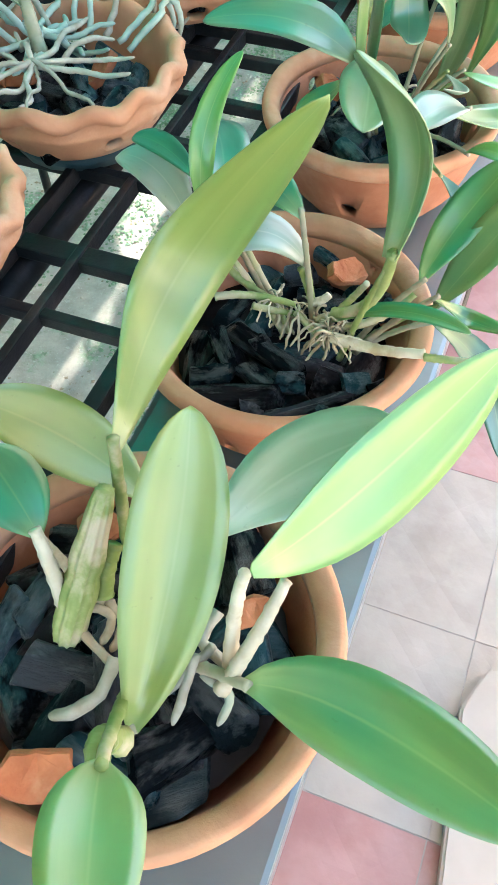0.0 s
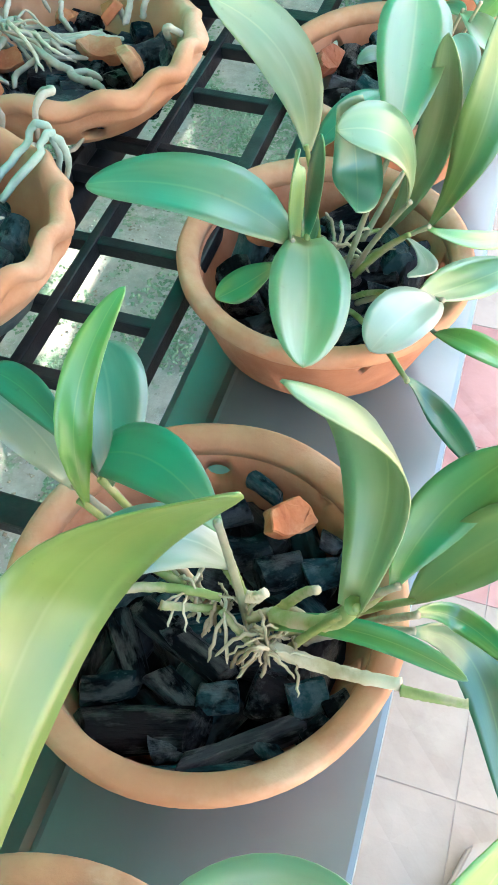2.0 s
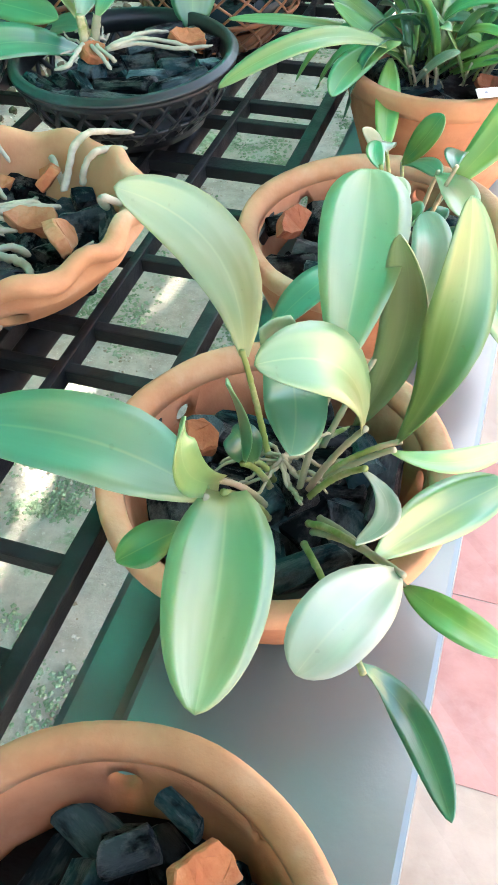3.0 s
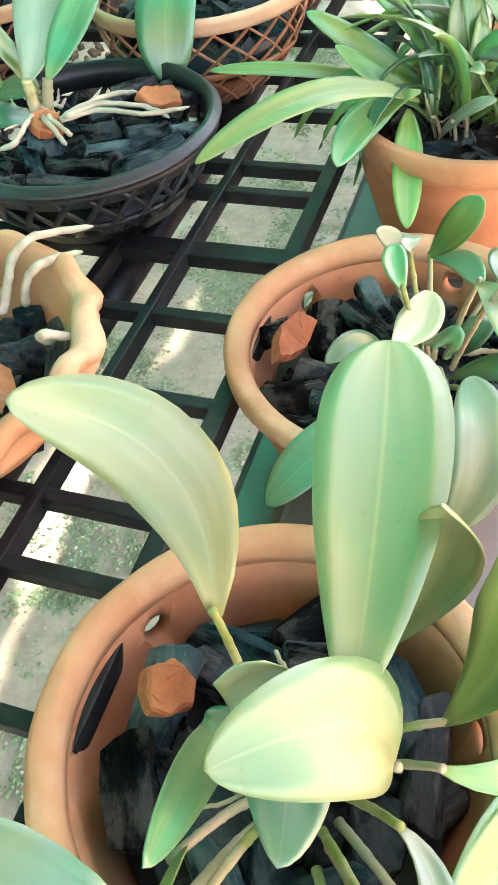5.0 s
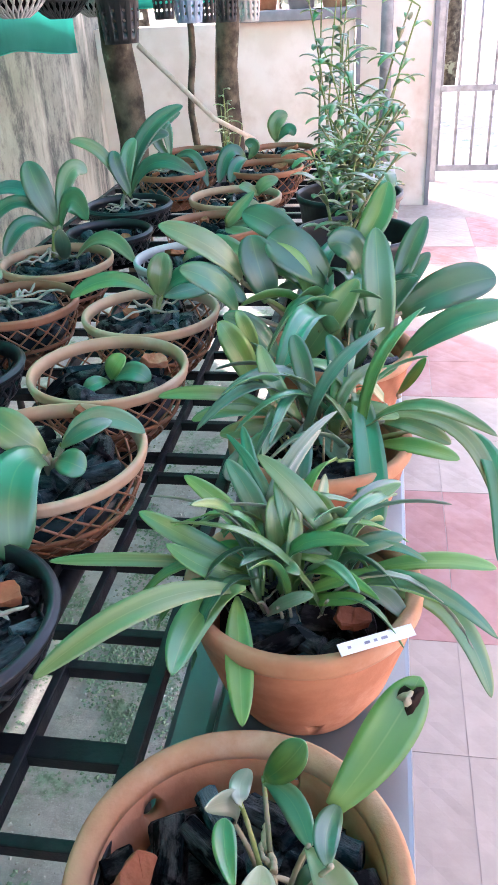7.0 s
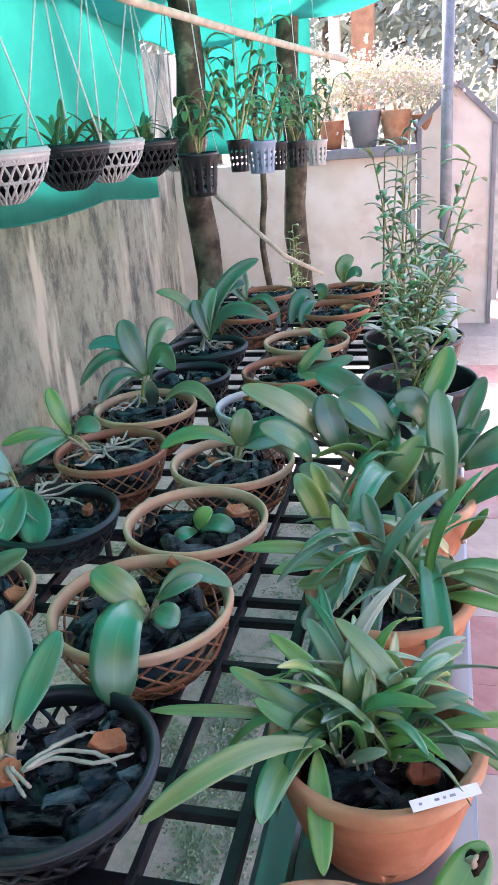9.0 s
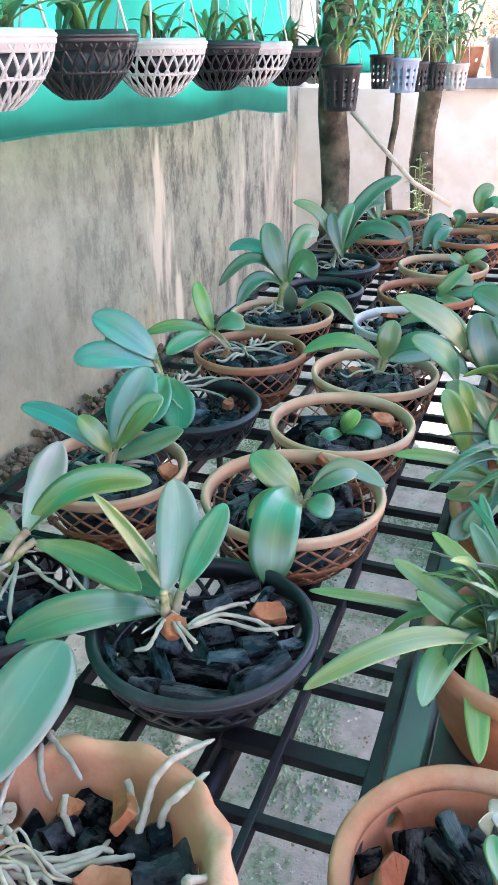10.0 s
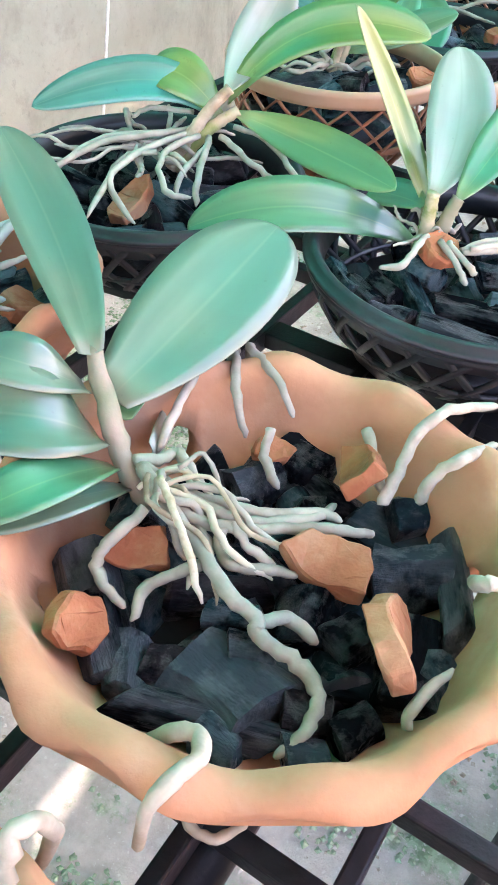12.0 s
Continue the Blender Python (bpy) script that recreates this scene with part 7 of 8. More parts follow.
leaf(p, (0.044, 1.438, 0.807), (-0.006, 1.433, 0.833), (-0.057, 1.448, 0.860), 0.019, LEAF_JADEG, (0.34, -0.57, 0.75), fold=0.3)
PLANT["F"] = p

p = plant_thing((0.078, 1.735, 0.80), "arching strap-leaved orchid with glossy dark leaves")
leaf(p, (0.060, 1.732, 0.820), (0.057, 1.668, 0.808), (0.057, 1.628, 0.777), 0.029, LEAF_JADEG, (0.08, -0.39, 0.92))
leaf(p, (0.032, 1.728, 0.822), (-0.008, 1.699, 0.825), (-0.046, 1.690, 0.820), 0.023, LEAF_GREENP, (0.25, -0.56, 0.79))
leaf(p, (0.028, 1.731, 0.829), (-0.043, 1.714, 0.863), (-0.123, 1.700, 0.865), 0.020, LEAF_GREEN, (0.30, -0.61, 0.73))
leaf(p, (0.025, 1.729, 0.826), (-0.026, 1.691, 0.854), (-0.074, 1.667, 0.851), 0.018, LEAF_GREEN, (0.48, -0.47, 0.74))
leaf(p, (0.123, 1.758, 0.848), (0.140, 1.661, 0.806), (0.148, 1.591, 0.742), 0.038, LEAF_JADE, (0.00, -0.54, 0.84), stalk=0.5)
leaf(p, (0.153, 1.745, 0.814), (0.195, 1.731, 0.816), (0.239, 1.728, 0.796), 0.022, LEAF_GREENP, (0.03, -0.64, 0.76))
leaf(p, (0.146, 1.731, 0.789), (0.195, 1.704, 0.804), (0.247, 1.694, 0.794), 0.022, LEAF_LIMEG, (-0.24, -0.56, 0.80))
leaf(p, (0.146, 1.748, 0.821), (0.243, 1.721, 0.820), (0.293, 1.675, 0.743), 0.022, LEAF_PALEG, (0.05, -0.69, 0.73))
leaf(p, (0.253, 1.756, 0.801), (0.289, 1.689, 0.783), (0.294, 1.618, 0.700), 0.026, LEAF_JADE, (-0.09, -0.60, 0.79))
leaf(p, (0.053, 1.731, 0.821), (0.020, 1.729, 0.870), (-0.001, 1.749, 0.916), 0.024, LEAF_GREEN, (0.39, -0.84, 0.38))
leaf(p, (0.067, 1.733, 0.820), (0.099, 1.682, 0.808), (0.113, 1.667, 0.810), 0.028, LEAF_JADEG, (-0.22, -0.30, 0.93))
leaf(p, (0.039, 1.729, 0.822), (0.011, 1.667, 0.824), (-0.013, 1.631, 0.806), 0.025, LEAF_JADE, (0.30, -0.31, 0.90))
leaf(p, (0.035, 1.727, 0.819), (-0.009, 1.655, 0.807), (-0.023, 1.623, 0.795), 0.031, LEAF_JADEG, (0.27, -0.36, 0.89), stalk=0.5)
leaf(p, (0.082, 1.735, 0.819), (0.125, 1.730, 0.838), (0.174, 1.734, 0.828), 0.025, LEAF_GREEN, (-0.09, -0.64, 0.76))
leaf(p, (0.067, 1.736, 0.826), (0.052, 1.765, 0.877), (0.036, 1.798, 0.910), 0.027, LEAF_DARK, (0.13, -0.77, 0.62))
leaf(p, (0.082, 1.738, 0.825), (0.095, 1.777, 0.871), (0.079, 1.814, 0.903), 0.027, LEAF_DARK, (0.05, -0.72, 0.70))
PLANT["G"] = p

p = plant_thing((0.088, 2.03, 0.82), "tall orchid with large stiff dark leaves on canes")
leaf(p, (0.017, 1.983, 0.776), (0.066, 1.974, 0.851), (0.113, 1.996, 0.918), 0.049, LEAF_GREENP, (-0.33, -0.90, 0.30))
leaf(p, (0.155, 2.009, 0.778), (0.144, 2.016, 0.889), (0.135, 2.045, 0.981), 0.050, LEAF_JADE, (0.08, -0.98, 0.18))
leaf(p, (0.097, 2.079, 0.928), (0.134, 2.089, 0.978), (0.152, 2.121, 1.031), 0.044, LEAF_GREEN, (-0.12, -0.89, 0.43))
leaf(p, (0.177, 2.048, 0.844), (0.250, 2.058, 0.881), (0.322, 2.078, 0.894), 0.067, LEAF_DARK, (-0.09, -0.72, 0.69), stalk=0.4)
leaf(p, (0.177, 2.012, 0.777), (0.253, 2.005, 0.845), (0.347, 2.011, 0.869), 0.047, LEAF_JADE, (-0.33, -0.72, 0.61))
leaf(p, (0.168, 2.059, 0.868), (0.185, 2.072, 0.928), (0.212, 2.105, 0.982), 0.035, LEAF_DARK, (-0.14, -0.90, 0.42))
leaf(p, (-0.043, 1.958, 0.749), (-0.058, 1.929, 0.820), (-0.087, 1.926, 0.877), 0.042, LEAF_LIMEG, (0.62, -0.79, 0.02))
leaf(p, (-0.043, 1.979, 0.788), (-0.048, 1.950, 0.844), (-0.064, 1.947, 0.886), 0.026, LEAF_LIMEG, (0.57, -0.81, -0.14))
leaf(p, (-0.024, 2.027, 0.872), (-0.041, 2.031, 0.928), (-0.054, 2.051, 0.969), 0.056, LEAF_DARK, (0.27, -0.91, 0.31), stalk=0.4)
leaf(p, (0.062, 2.055, 0.895), (0.015, 2.047, 0.940), (-0.028, 2.054, 0.966), 0.071, LEAF_DARK, (0.40, -0.78, 0.49), stalk=0.4)
leaf(p, (0.026, 2.069, 0.933), (-0.018, 2.079, 0.972), (-0.073, 2.094, 0.992), 0.052, LEAF_DARK, (0.18, -0.76, 0.62))
leaf(p, (-0.069, 2.034, 0.900), (-0.107, 2.014, 0.958), (-0.187, 2.007, 0.997), 0.041, LEAF_PALEG, (0.53, -0.71, 0.45))
leaf(p, (0.031, 2.036, 0.870), (0.020, 2.040, 0.924), (-0.031, 2.046, 0.953), 0.031, LEAF_LIMEG, (0.37, -0.85, 0.38))
leaf(p, (-0.075, 2.010, 0.857), (-0.101, 1.985, 0.913), (-0.152, 1.972, 0.941), 0.041, LEAF_JADE, (0.69, -0.64, 0.35))
leaf(p, (0.113, 2.068, 0.903), (0.098, 2.065, 0.946), (0.063, 2.062, 0.952), 0.051, LEAF_DARK, (0.46, -0.80, 0.38), stalk=0.4)
leaf(p, (0.178, 1.989, 0.733), (0.198, 1.953, 0.780), (0.216, 1.948, 0.815), 0.018, LEAF_LIMEG, (-0.78, -0.62, 0.05))
leaf(p, (0.010, 1.974, 0.761), (-0.031, 1.962, 0.796), (-0.066, 1.978, 0.837), 0.036, LEAF_DARK, (0.45, -0.75, 0.49))
leaf(p, (-0.008, 1.979, 0.778), (-0.038, 1.970, 0.840), (-0.089, 1.968, 0.869), 0.039, LEAF_JADE, (0.55, -0.74, 0.39))
leaf(p, (0.098, 1.995, 0.770), (0.116, 2.000, 0.816), (0.098, 2.026, 0.872), 0.036, LEAF_DARK, (0.03, -0.95, 0.30))
leaf(p, (0.063, 1.990, 0.773), (0.100, 1.941, 0.776), (0.176, 1.945, 0.802), 0.030, LEAF_GREEN, (-0.40, -0.56, 0.72))
leaf(p, (0.133, 2.025, 0.815), (0.176, 2.045, 0.882), (0.219, 2.081, 0.933), 0.031, LEAF_DARK, (-0.17, -0.84, 0.52))
PLANT["GG"] = p

# canes from the foot of each plant up to its leaves
for key, r in (("A", 0.0045), ("B", 0.0028), ("C", 0.0025), ("E", 0.0022), ("G", 0.004), ("GG", 0.005), ("X", 0.005), ("T", 0.005), ("U", 0.005), ("V", 0.004), ("K", 0.006), ("S", 0.006), ("Z", 0.004), ("Q", 0.005)):
    p = PLANT[key]
    for k, q in enumerate(FEET[p.name]):
        c = p.location + Vector((q - p.location).xy.to_3d() * 0.35) + Vector((0, 0, -0.012))
        if 0.022 < (q - c).length < 0.16:
            m = c.lerp(q, 0.5) + Vector((0, 0, 0.006))
            cane(p, c, m, q.lerp(m, -0.12), r, r * 0.75, ((BULB, STEM, BULB, STEM) if key == "C" else (BULB, STEM, BULB, ROOT_BROWN))[k % 4], "pseudobulb", 4)

# further leaves that fill the crowded clumps
rr = random.Random(21)
# pale and grey-green copies among these leaves paint a satin sheen
for key, n, L, W, mats in (("F", 48, (0.09, 0.185), (0.010, 0.0165), (LEAF_GREEN, LEAF_JADE, LEAF_GREENP, LEAF_JADEG, LEAF_DARK, LEAF_PALE_GLARE, LEAF_GREEN, LEAF_LIMEG)), ("G", 20, (0.12, 0.24), (0.014, 0.023), (LEAF_GREEN, LEAF_JADEG, LEAF_JADE, LEAF_PALEG)), ("GG", 16, (0.12, 0.26), (0.024, 0.04), (LEAF_DARK, LEAF_JADE, LEAF_GREEN))):
    p = PLANT[key]
    for k in range(n):
        fan_leaf(p, rr.uniform(0, 360), rr.uniform(*L), rr.uniform(*W), rr.choice(mats), rr.uniform(25, 78), rr.uniform(30, 85),
                 (rr.uniform(-0.05, 0.05), rr.uniform(-0.05, 0.05), 0.0), seed=k, nl=10, nw=4, stalk=0.5, fold=0.35, blunt=0.44, twist=rr.uniform(-70, 70), ripple=0.12)
    for k in range(20):
        a = rr.uniform(0, 6.28)
        c = p.location + Vector((0.05 * math.cos(a), 0.05 * math.sin(a), -0.012))
        cane(p, c, c + Vector((0.008 * math.cos(a), 0.008 * math.sin(a), 0.02)), c + Vector((0.016 * math.cos(a), 0.016 * math.sin(a), rr.uniform(0.025, 0.045))), 0.0018, 0.0014, (BULB, STEM, ROOT_BROWN)[k % 3])
    roots_over(p, 14, 0.085, p.location.z - 0.015, 0.0013, 60 + len(key), ROOT_BROWN)
    roots_over(p, 8, 0.07, p.location.z - 0.012, 0.0012, 90 + len(key), ROOT)

# root tangles of the bowls and net pots
for key, n, reach, z in (("S", 16, 0.105, 0.838), ("K", 7, 0.045, 0.834), ("T", 8, 0.09, 0.845), ("U", 12, 0.13, 0.838), ("V", 12, 0.10, 0.85), ("Z", 4, 0.07, 0.848), ("Q", 6, 0.08, 0.848), ("Q3", 8, 0.1, 0.822), ("Q4", 5, 0.1, 0.85), ("C", 16, 0.06, 0.765), ("E", 6, 0.05, 0.76)):
    p = PLANT[key]
    roots_over(p, n, reach, z, {"C": 0.0016, "S": 0.0021, "K": 0.0018}.get(key, 0.0026), 70 + n, ROOT if key not in "CE" else ROOT_BROWN)
for x, y, s, lab in ((-0.226, 0.757, 3, "leafless orchid whose pale roots wrap the bowl"), (-0.262, 0.505, 4, "orchid roots gripping a clay bowl"), (-0.512, 1.07, 5, "orchid with green roots over a clay bowl")):
    p = plant_thing((x, y, 0.825), lab)
    roots_over(p, 14, 0.10, 0.822, 0.0030, s, ROOT_GREEN, (x - 0.04, y + 0.02, 0.83))
    roots_over(p, 12, 0.11, 0.826, 0.0027, s + 40, ROOT, (x - 0.02, y - 0.03, 0.83))
    for k in range(9):
        a = radians(-30 + 18 * k + 25 * s)
        c = Vector((x, y, 0))
        out = Vector((math.cos(a), math.sin(a), 0))
        side = Vector((-out.y, out.x, 0)) * rr.uniform(-0.02, 0.02)
        root(p, [c + out * 0.06 + Vector((0, 0, 0.82)), c + out * 0.095 + Vector((0, 0, 0.842)) + side * 0.5, c + out * 0.109 + Vector((0, 0, 0.856)) + side, c + out * 0.119 + Vector((0, 0, 0.838)) + side,
                 c + out * 0.114 + Vector((0, 0, 0.80)) + side * 1.6], 0.0032, (ROOT_GREEN, ROOT)[k % 3 == 2], 0.0015, k + s * 10)
    cane(p, (x - 0.03, y, 0.82), (x - 0.04, y + 0.01, 0.84), (x - 0.05, y + 0.02, 0.865), 0.008, 0.006, STEM, "stem")
    for k in range(3):
        fan_leaf(p, 120 + 50 * k, 0.12, 0.04, LEAF_JADEG, 35, 40, (-0.05, 0.02, 0.03), seed=k)

# name tag in the strap-leaved clump's pot
tag = thing("plant_tag", (0.157, 1.356, 0.816), "white plastic plant label pushed into the pot", "label")
bm = box(bmesh.new(), -0.042, 0.030, -0.0055, 0.0055, -0.0006, 0.0006, 0.0003)
bmesh.ops.transform(bm, matrix=pose(0, 0, 0, 25, 3, 30), verts=bm.verts)
strip = part("tag_strip", bm, TAG, tag, smooth=False)
for k, (a, b) in enumerate(((-0.034, -0.031), (-0.018, -0.013), (-0.009, -0.006), (-0.002, 0.004))):
    bm = box(bmesh.new(), a, b, -0.0012, 0.0012, 0.0007, 0.0009)
    bmesh.ops.transform(bm, matrix=pose(0, 0, 0, 25, 3, 30), verts=bm.verts)
    part("ink_mark", bm, INK, strip, "faded blue ink mark", smooth=False)


# leafy shrubs in the black tubs: thin stems set with small leaves
def shrub(x, y, z, n, height, leaf_len, leaf_w, mats, label, seed, lean=0.25):
    p = thing("potted_shrub", (x, y, z), label, "plant", "plants in tubs")
    r = random.Random(seed)
    for k in range(n):
        a = r.uniform(0, 6.28)
        h = height * r.uniform(0.55, 1.0)
        c = Vector((x + r.uniform(-0.05, 0.05), y + r.uniform(-0.05, 0.05), z))
        tip = c + Vector((math.cos(a) * h * lean, math.sin(a) * h * lean, h))
        mid = (c + tip) * 0.5 + Vector((math.cos(a), math.sin(a), 0)) * -0.02
        cane(p, c, mid, tip, 0.004, 0.002, BULB, "stalk", 8)
        pts = curve_points(c, mid, tip, 12)
        for j in range(3, 13):
            b = a + 2.4 * j + r.uniform(-0.5, 0.5)
            L = leaf_len * r.uniform(0.7, 1.15)
            h3 = Vector((math.cos(b), math.sin(b), r.uniform(0.1, 0.7)))
            q = pts[j]
            leaf(p, q, q + h3 * L * 0.5, q + h3 * L * 0.9 + Vector((0, 0, -0.25 * L)), leaf_w, r.choice(mats), (0, 0, 1), nl=5, nw=2, stalk=0.3)
    return p


shrub(0.092, 2.47, 0.80, 5, 0.22, 0.08, 0.022, (LEAF_GREENP, LEAF_PALEG), "pale green seedling in a black tub", 3, 0.5)
shrub(0.066, 2.82, 0.80, 14, 0.26, 0.075, 0.016, (LEAF_GREENP, LEAF_JADEP, LEAF_LIMEG), "feathery pale green plant in a black tub", 5, 0.45)
shrub(0.07, 3.25, BOARD, 8, 0.60, 0.11, 0.024, (LEAF_GREENP, LEAF_LIMEG), "tall cane orchid with narrow leaves beyond the tubs", 9, 0.22)
shrub(-0.02, 3.65, BOARD, 7, 0.75, 0.10, 0.024, (LEAF_GREENP, LEAF_JADEP), "tall thin cane orchid by the far wall", 13, 0.15)
shrub(-0.62, 4.85, 0.0, 9, 1.05, 0.06, 0.02, (LEAF_GREENP, LEAF_LIMEG), "weedy creeper climbing the far post", 15, 0.1)


# hanging net pots below the rail
def hanging(x, y, rim, r, kind, label, seed, top=2.0):
    t = basket(x, y, rim - 1.03 * r, rim, r, kind, label, "hanging net pots", seed * 0.5, 0.32)
    t.name = "hanging_net_pot"
    for k in range(3):
        a = seed + 2.094 * k
        bm = tube(bmesh.new(), [(r * 0.97 * math.cos(a), r * 0.97 * math.sin(a), 1.0 * r), (0.004 * math.cos(a), 0.004 * math.sin(a), top - 0.18 - rim + 1.03 * r)], 0.0028, 5)
        part("cord", bm, ROPE, t, "white hanging cord")
    part("cord_loop", tube(bmesh.new(), [(0, 0, top - 0.18 - rim + 1.03 * r), (0, 0, top + 0.12 - rim + 1.03 * r)], 0.003, 5), ROPE, t, "white hanging cord")
    p = plant_thing((x, y, rim - 0.02), "strap-leaved orchid growing in a hanging net pot", "hanging orchids")
    rr2 = random.Random(seed)
    for k in range(14):
        fan_leaf(p, rr2.uniform(0, 360), rr2.uniform(0.07, 0.15), rr2.uniform(0.014, 0.024), rr2.choice((LEAF_GREEN, LEAF_GREENP, LEAF_JADE)), rr2.uniform(40, 85), rr2.uniform(10, 60), (rr2.uniform(-0.04, 0.04), rr2.uniform(-0.04, 0.04), 0), seed=k, nl=8, nw=4)
    part("moss", lathe([(0.005, 0.0), (r * 0.82, -0.004), (r * 0.72, -0.05), (r * 0.4, -0.09), (0.005, -0.10)], 20), CHARCOAL, p, "dark charcoal and moss")
    return t


for k, (x, y, rim, kind) in enumerate(((-0.90, 1.97, 1.40, "white"), (-0.90, 2.27, 1.40, "black"), (-0.90, 2.62, 1.385, "white"), (-0.90, 3.0, 1.38, "black"), (-0.90, 3.29, 1.375, "white"),
                                       (-0.90, 3.65, 1.36, "black"), (-0.90, 4.03, 1.35, "white"))):
    hanging(x, y, rim, 0.122, kind, ("white" if kind == "white" else "black") + " plastic net pot hung on white cords", k + 1)


def deep_pot(x, y, rim, r, h, mat, label, seed, height):
    t = thing("hanging_slot_pot", (x, y, rim - h), label, "flowerpot", "slotted pots by the post")
    prof = [(0.006, 0.004), (r * 0.74, 0.004), (r * 0.95, h * 0.93), (r * 0.98, h), (r * 1.04, h), (r * 1.04, h * 0.92), (r * 0.98, h * 0.91), (r * 0.78, 0.0), (0.006, 0.0)]
    holes = [(30 * k, h * q, 0.006, r * 0.88) for k in range(12) for q in (0.25, 0.45, 0.65)]
    part("pot_body", drill(lathe(prof, 36), holes), mat, t)
    part("hook_wire", tube(bmesh.new(), [(r, 0, h), (r * 0.5, 0, h + 0.2), (0, 0, 2.0 - rim + h)], 0.0022, 5), ROPE, t, "thin hanging wire")
    p = plant_thing((x, y, rim), "cane orchid with drooping leaves in a slotted pot", "hanging orchids")
    rr2 = random.Random(seed)
    for k in range(5):
        a = rr2.uniform(0, 6.28)
        hh = height * rr2.uniform(0.5, 1.0)
        c = p.location + Vector((0, 0, -0.02))
        tip = c + Vector((math.cos(a) * hh * 0.4, math.sin(a) * hh * 0.4, hh))
        cane(p, c, (c + tip) / 2, tip, 0.005, 0.003, BULB, "cane_joint", 7)
        pts = curve_points(c, (c + tip) / 2, tip, 8)
        for j in range(3, 9):
            b = rr2.uniform(0, 6.28)
            h3 = Vector((math.cos(b), math.sin(b), 0.4))
            L = rr2.uniform(0.08, 0.13)
            leaf(p, pts[j], pts[j] + h3 * L * 0.5, pts[j] + h3 * L * 0.85 + Vector((0, 0, -0.05)), 0.028, rr2.choice((LEAF_DARK, LEAF_GREEN, LEAF_GREENP)), (0, 0, 1), nl=6, nw=4)
    return t


deep_pot(-0.735, 3.74, 1.30, 0.072, 0.15, BLACK_PLASTIC, "black slotted pot tied to the post", 1, 0.25)
deep_pot(-0.66, 4.06, 1.325, 0.045, 0.12, BLACK_PLASTIC, "black slotted pot hung on wire", 2, 0.42)
deep_pot(-0.60, 4.20, 1.31, 0.062, 0.125, BLUE_PLASTIC, "pale blue slotted pot hung on wire", 3, 0.3)
deep_pot(-0.60, 4.55, 1.29, 0.045, 0.12, BLACK_PLASTIC, "black slotted pot hung on wire", 4, 0.25)
deep_pot(-0.56, 4.80, 1.28, 0.05, 0.12, BLACK_PLASTIC, "small black slotted pot hung on wire", 5, 0.3)
deep_pot(-0.49, 5.0, 1.27, 0.055, 0.12, WHITE_PLASTIC, "white slotted pot hung on wire", 6, 0.3)


# flowering pots on the ledge
for k, (x, s, mat, lab) in enumerate(((-0.58, 0.9, CLAY, "reddish clay pot"), (-0.37, 1.15, PAINT_GREY, "grey tub"), (-0.17, 1.1, CLAY_PALE, "tan clay pot"), (0.01, 0.9, CLAY, "reddish clay pot"))):
    t = thing("ledge_pot", (x, 6.27, 1.16), lab + " of pale blossom on the wall ledge", "flowerpot", "pots on the ledge")
    r, h = 0.088 * s, 0.19 * s
    part("pot_body", lathe([(0.01, 0.006), (r * 0.65, 0.006), (r * 0.93, h * 0.95), (r, h), (r * 1.05, h * 0.97), (r * 1.03, h * 0.85), (r * 0.72, 0.0), (0.01, 0.0)], 36), mat, t)
    bmp, bml = bmesh.new(), bmesh.new()
    r2 = random.Random(40 + k)
    for j in range(900):
        c = Vector((r2.gauss(0, 0.10), r2.gauss(0, 0.09), h + 0.13 + r2.gauss(0.06, 0.075)))
        n = Vector((r2.uniform(-1, 1), r2.uniform(-1, 1), r2.uniform(-0.3, 1))).normalized()
        u = n.orthogonal().normalized() * r2.uniform(0.008, 0.016)
        v = n.cross(u)
        tgt = bmp if r2.random() < 0.5 else bml
        vs = [tgt.verts.new(c + q) for q in (u, v * 0.8, -u, -v * 0.8)]
        mid = tgt.verts.new(c + n * 0.005)
        for i in range(4):
            tgt.faces.new((vs[i], vs[(i + 1) % 4], mid))
    part("blossom", bmp, PETAL, t, "mass of white and pinkish blossom", smooth=False)
    part("foliage", bml, LEAF_BUD, t, "yellow-green leaves between the blossom", smooth=False)
    for j in range(5):
        a = r2.uniform(0, 6.28)
        part("twig", tube(bmesh.new(), [(0, 0, h * 0.8), (0.05 * math.cos(a), 0.03 * math.sin(a), h + 0.08), (0.12 * math.cos(a), 0.06 * math.sin(a), h + 0.16)], 0.004, 5), CANE, t)

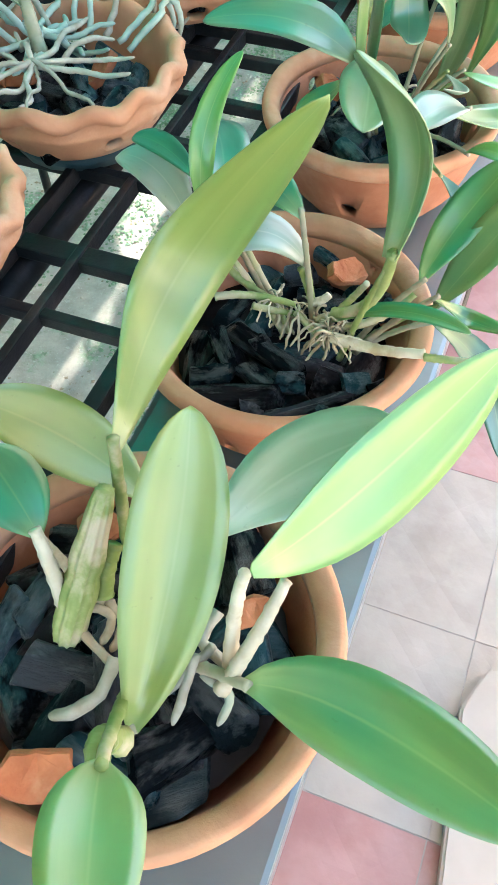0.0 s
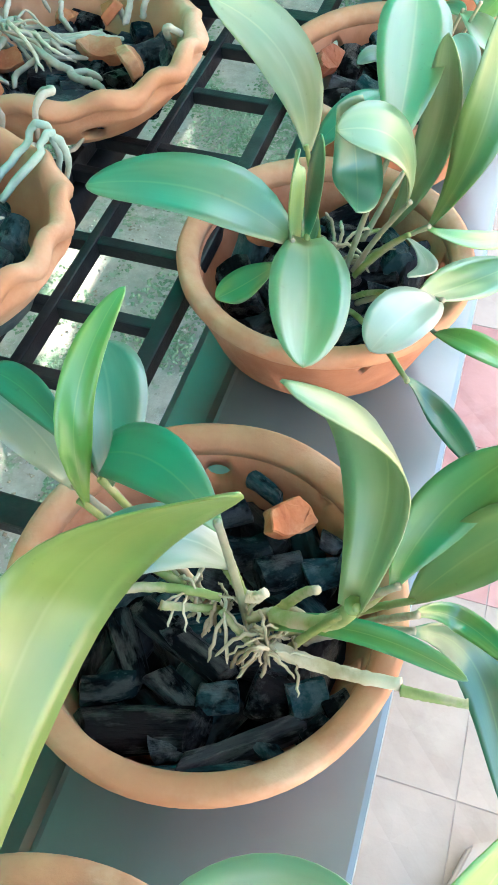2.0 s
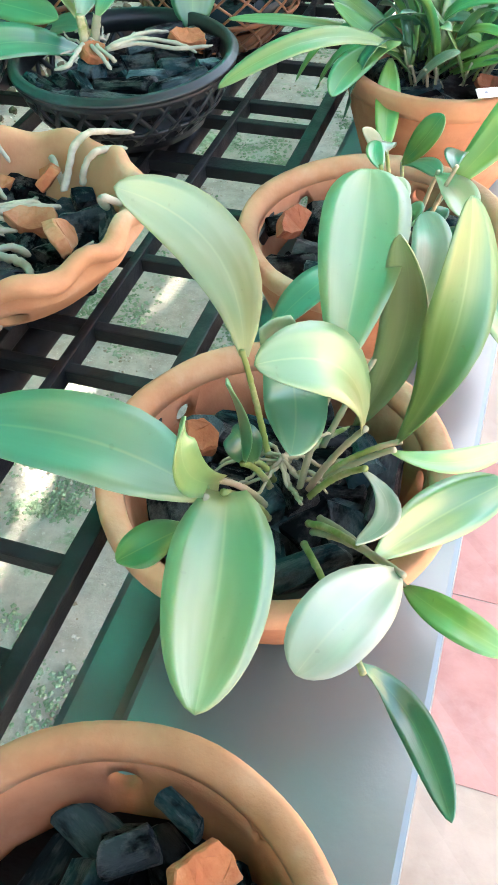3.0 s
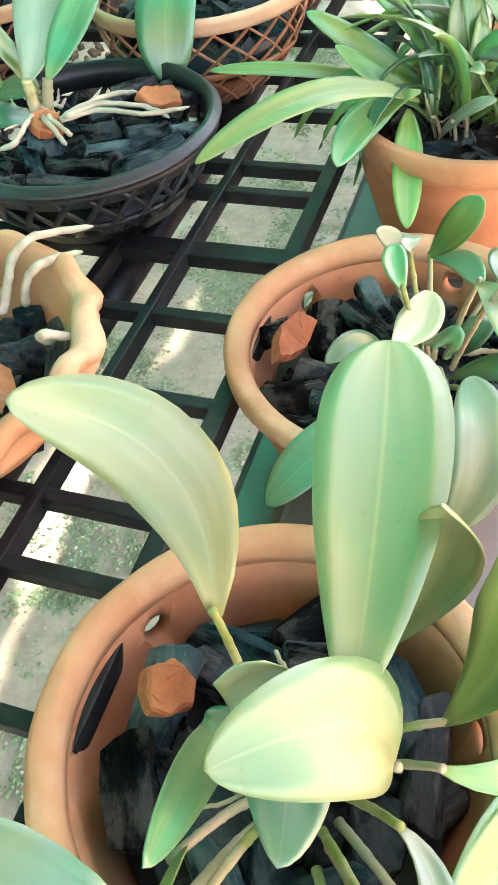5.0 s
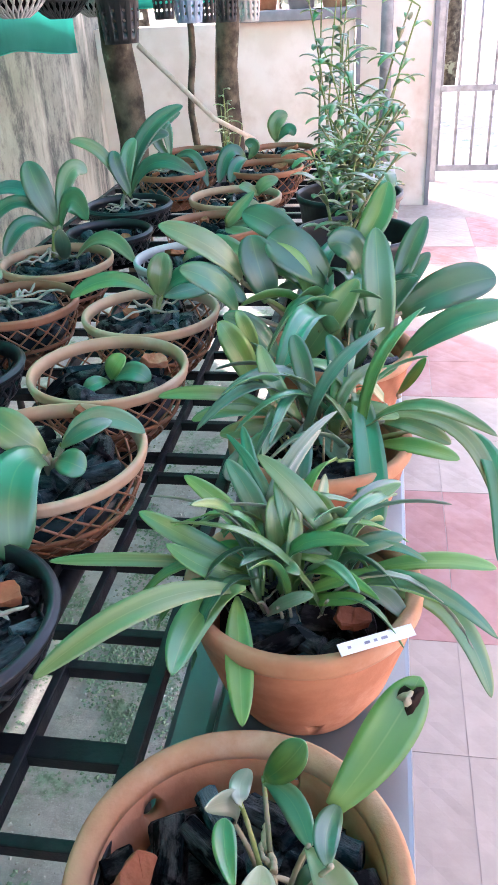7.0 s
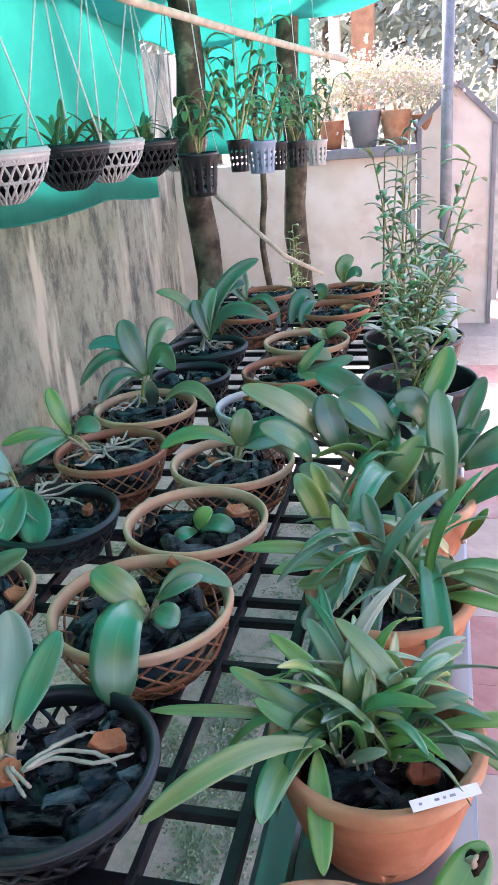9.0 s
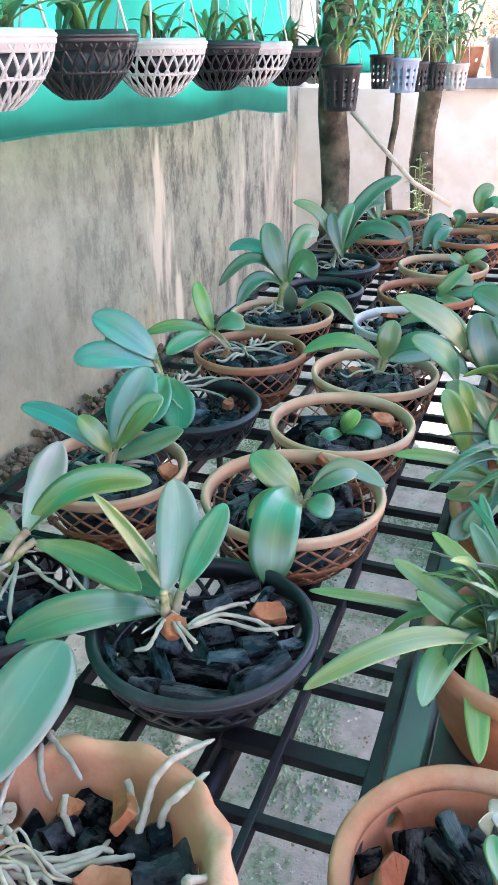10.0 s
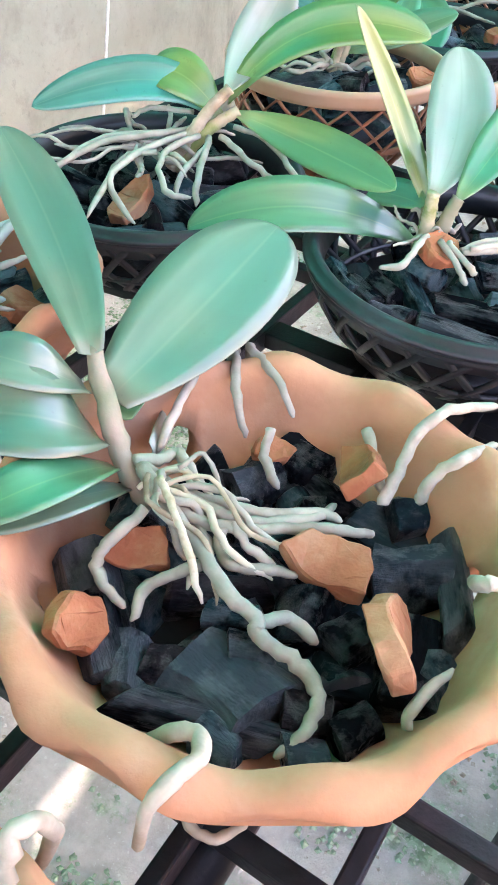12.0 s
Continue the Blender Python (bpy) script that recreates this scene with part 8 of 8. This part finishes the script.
# house posts beyond the wall
for x, r, mat, lab in ((-0.62, 0.10, WOOD_RED, "red-brown painted porch post beyond the wall"), (-0.88, 0.05, PAINT, "white porch post beyond the wall")):
    t = thing("porch_post", (x, 9.0, 0.0), lab, "post", "porch posts")
    part("shaft", box(bmesh.new(), -r, r, -r, r, 0.0, 3.4, 0.01), mat, t, smooth=False)
    part("plinth", box(bmesh.new(), -r * 1.3, r * 1.3, -r * 1.3, r * 1.3, 0.0, 0.3, 0.01), PAINT_GREY, t, smooth=False)


# trees beyond the wall
def tree(x, y, height, spread, seed, label):
    t = thing("tree", (x, y, 0), label, "tree", "trees beyond the wall")
    r = random.Random(seed)
    part("trunk", tube(bmesh.new(), [(0.05 * math.sin(k), 0.05 * math.cos(k), height * 0.7 * k / 6) for k in range(7)], [0.14 - 0.015 * k for k in range(7)], 10), WOOD, t)
    ends = []
    for k in range(9):
        a, z0 = r.uniform(0, 6.28), height * r.uniform(0.2, 0.6)
        e = Vector((math.cos(a) * spread * r.uniform(0.4, 0.9), math.sin(a) * spread * r.uniform(0.4, 0.9), z0 + height * r.uniform(0.05, 0.3)))
        part("limb", tube(bmesh.new(), curve_points((0, 0, z0), (e.x * 0.5, e.y * 0.5, (z0 + e.z) / 2 + 0.05), e, 5), [0.05, 0.04, 0.032, 0.025, 0.018, 0.01], 6), WOOD, t)
        ends.append(e)
    bm = bmesh.new()
    for k in range(2600):
        e = r.choice(ends)
        c = e + Vector((r.gauss(0, 0.30 * spread), r.gauss(0, 0.30 * spread), r.gauss(0, 0.28 * spread)))
        n = Vector((r.uniform(-1, 1), r.uniform(-1, 1), r.uniform(0, 1))).normalized()
        u = n.orthogonal().normalized() * r.uniform(0.05, 0.10)
        v = n.cross(u) * 0.5
        bm.faces.new([bm.verts.new(c + q) for q in (u, v, -u, -v)])
    part("crown", bm, LEAF_TREE, t, "loose crown of small green leaves", smooth=False)


tree(-1.1, 10.5, 3.6, 1.3, 3, "broad leafy garden tree in bright light")
tree(0.9, 12.5, 4.2, 1.6, 8, "garden tree with a loose crown beyond the gate")
tree(-3.0, 12.0, 4.4, 1.7, 12, "garden tree behind the boundary wall")
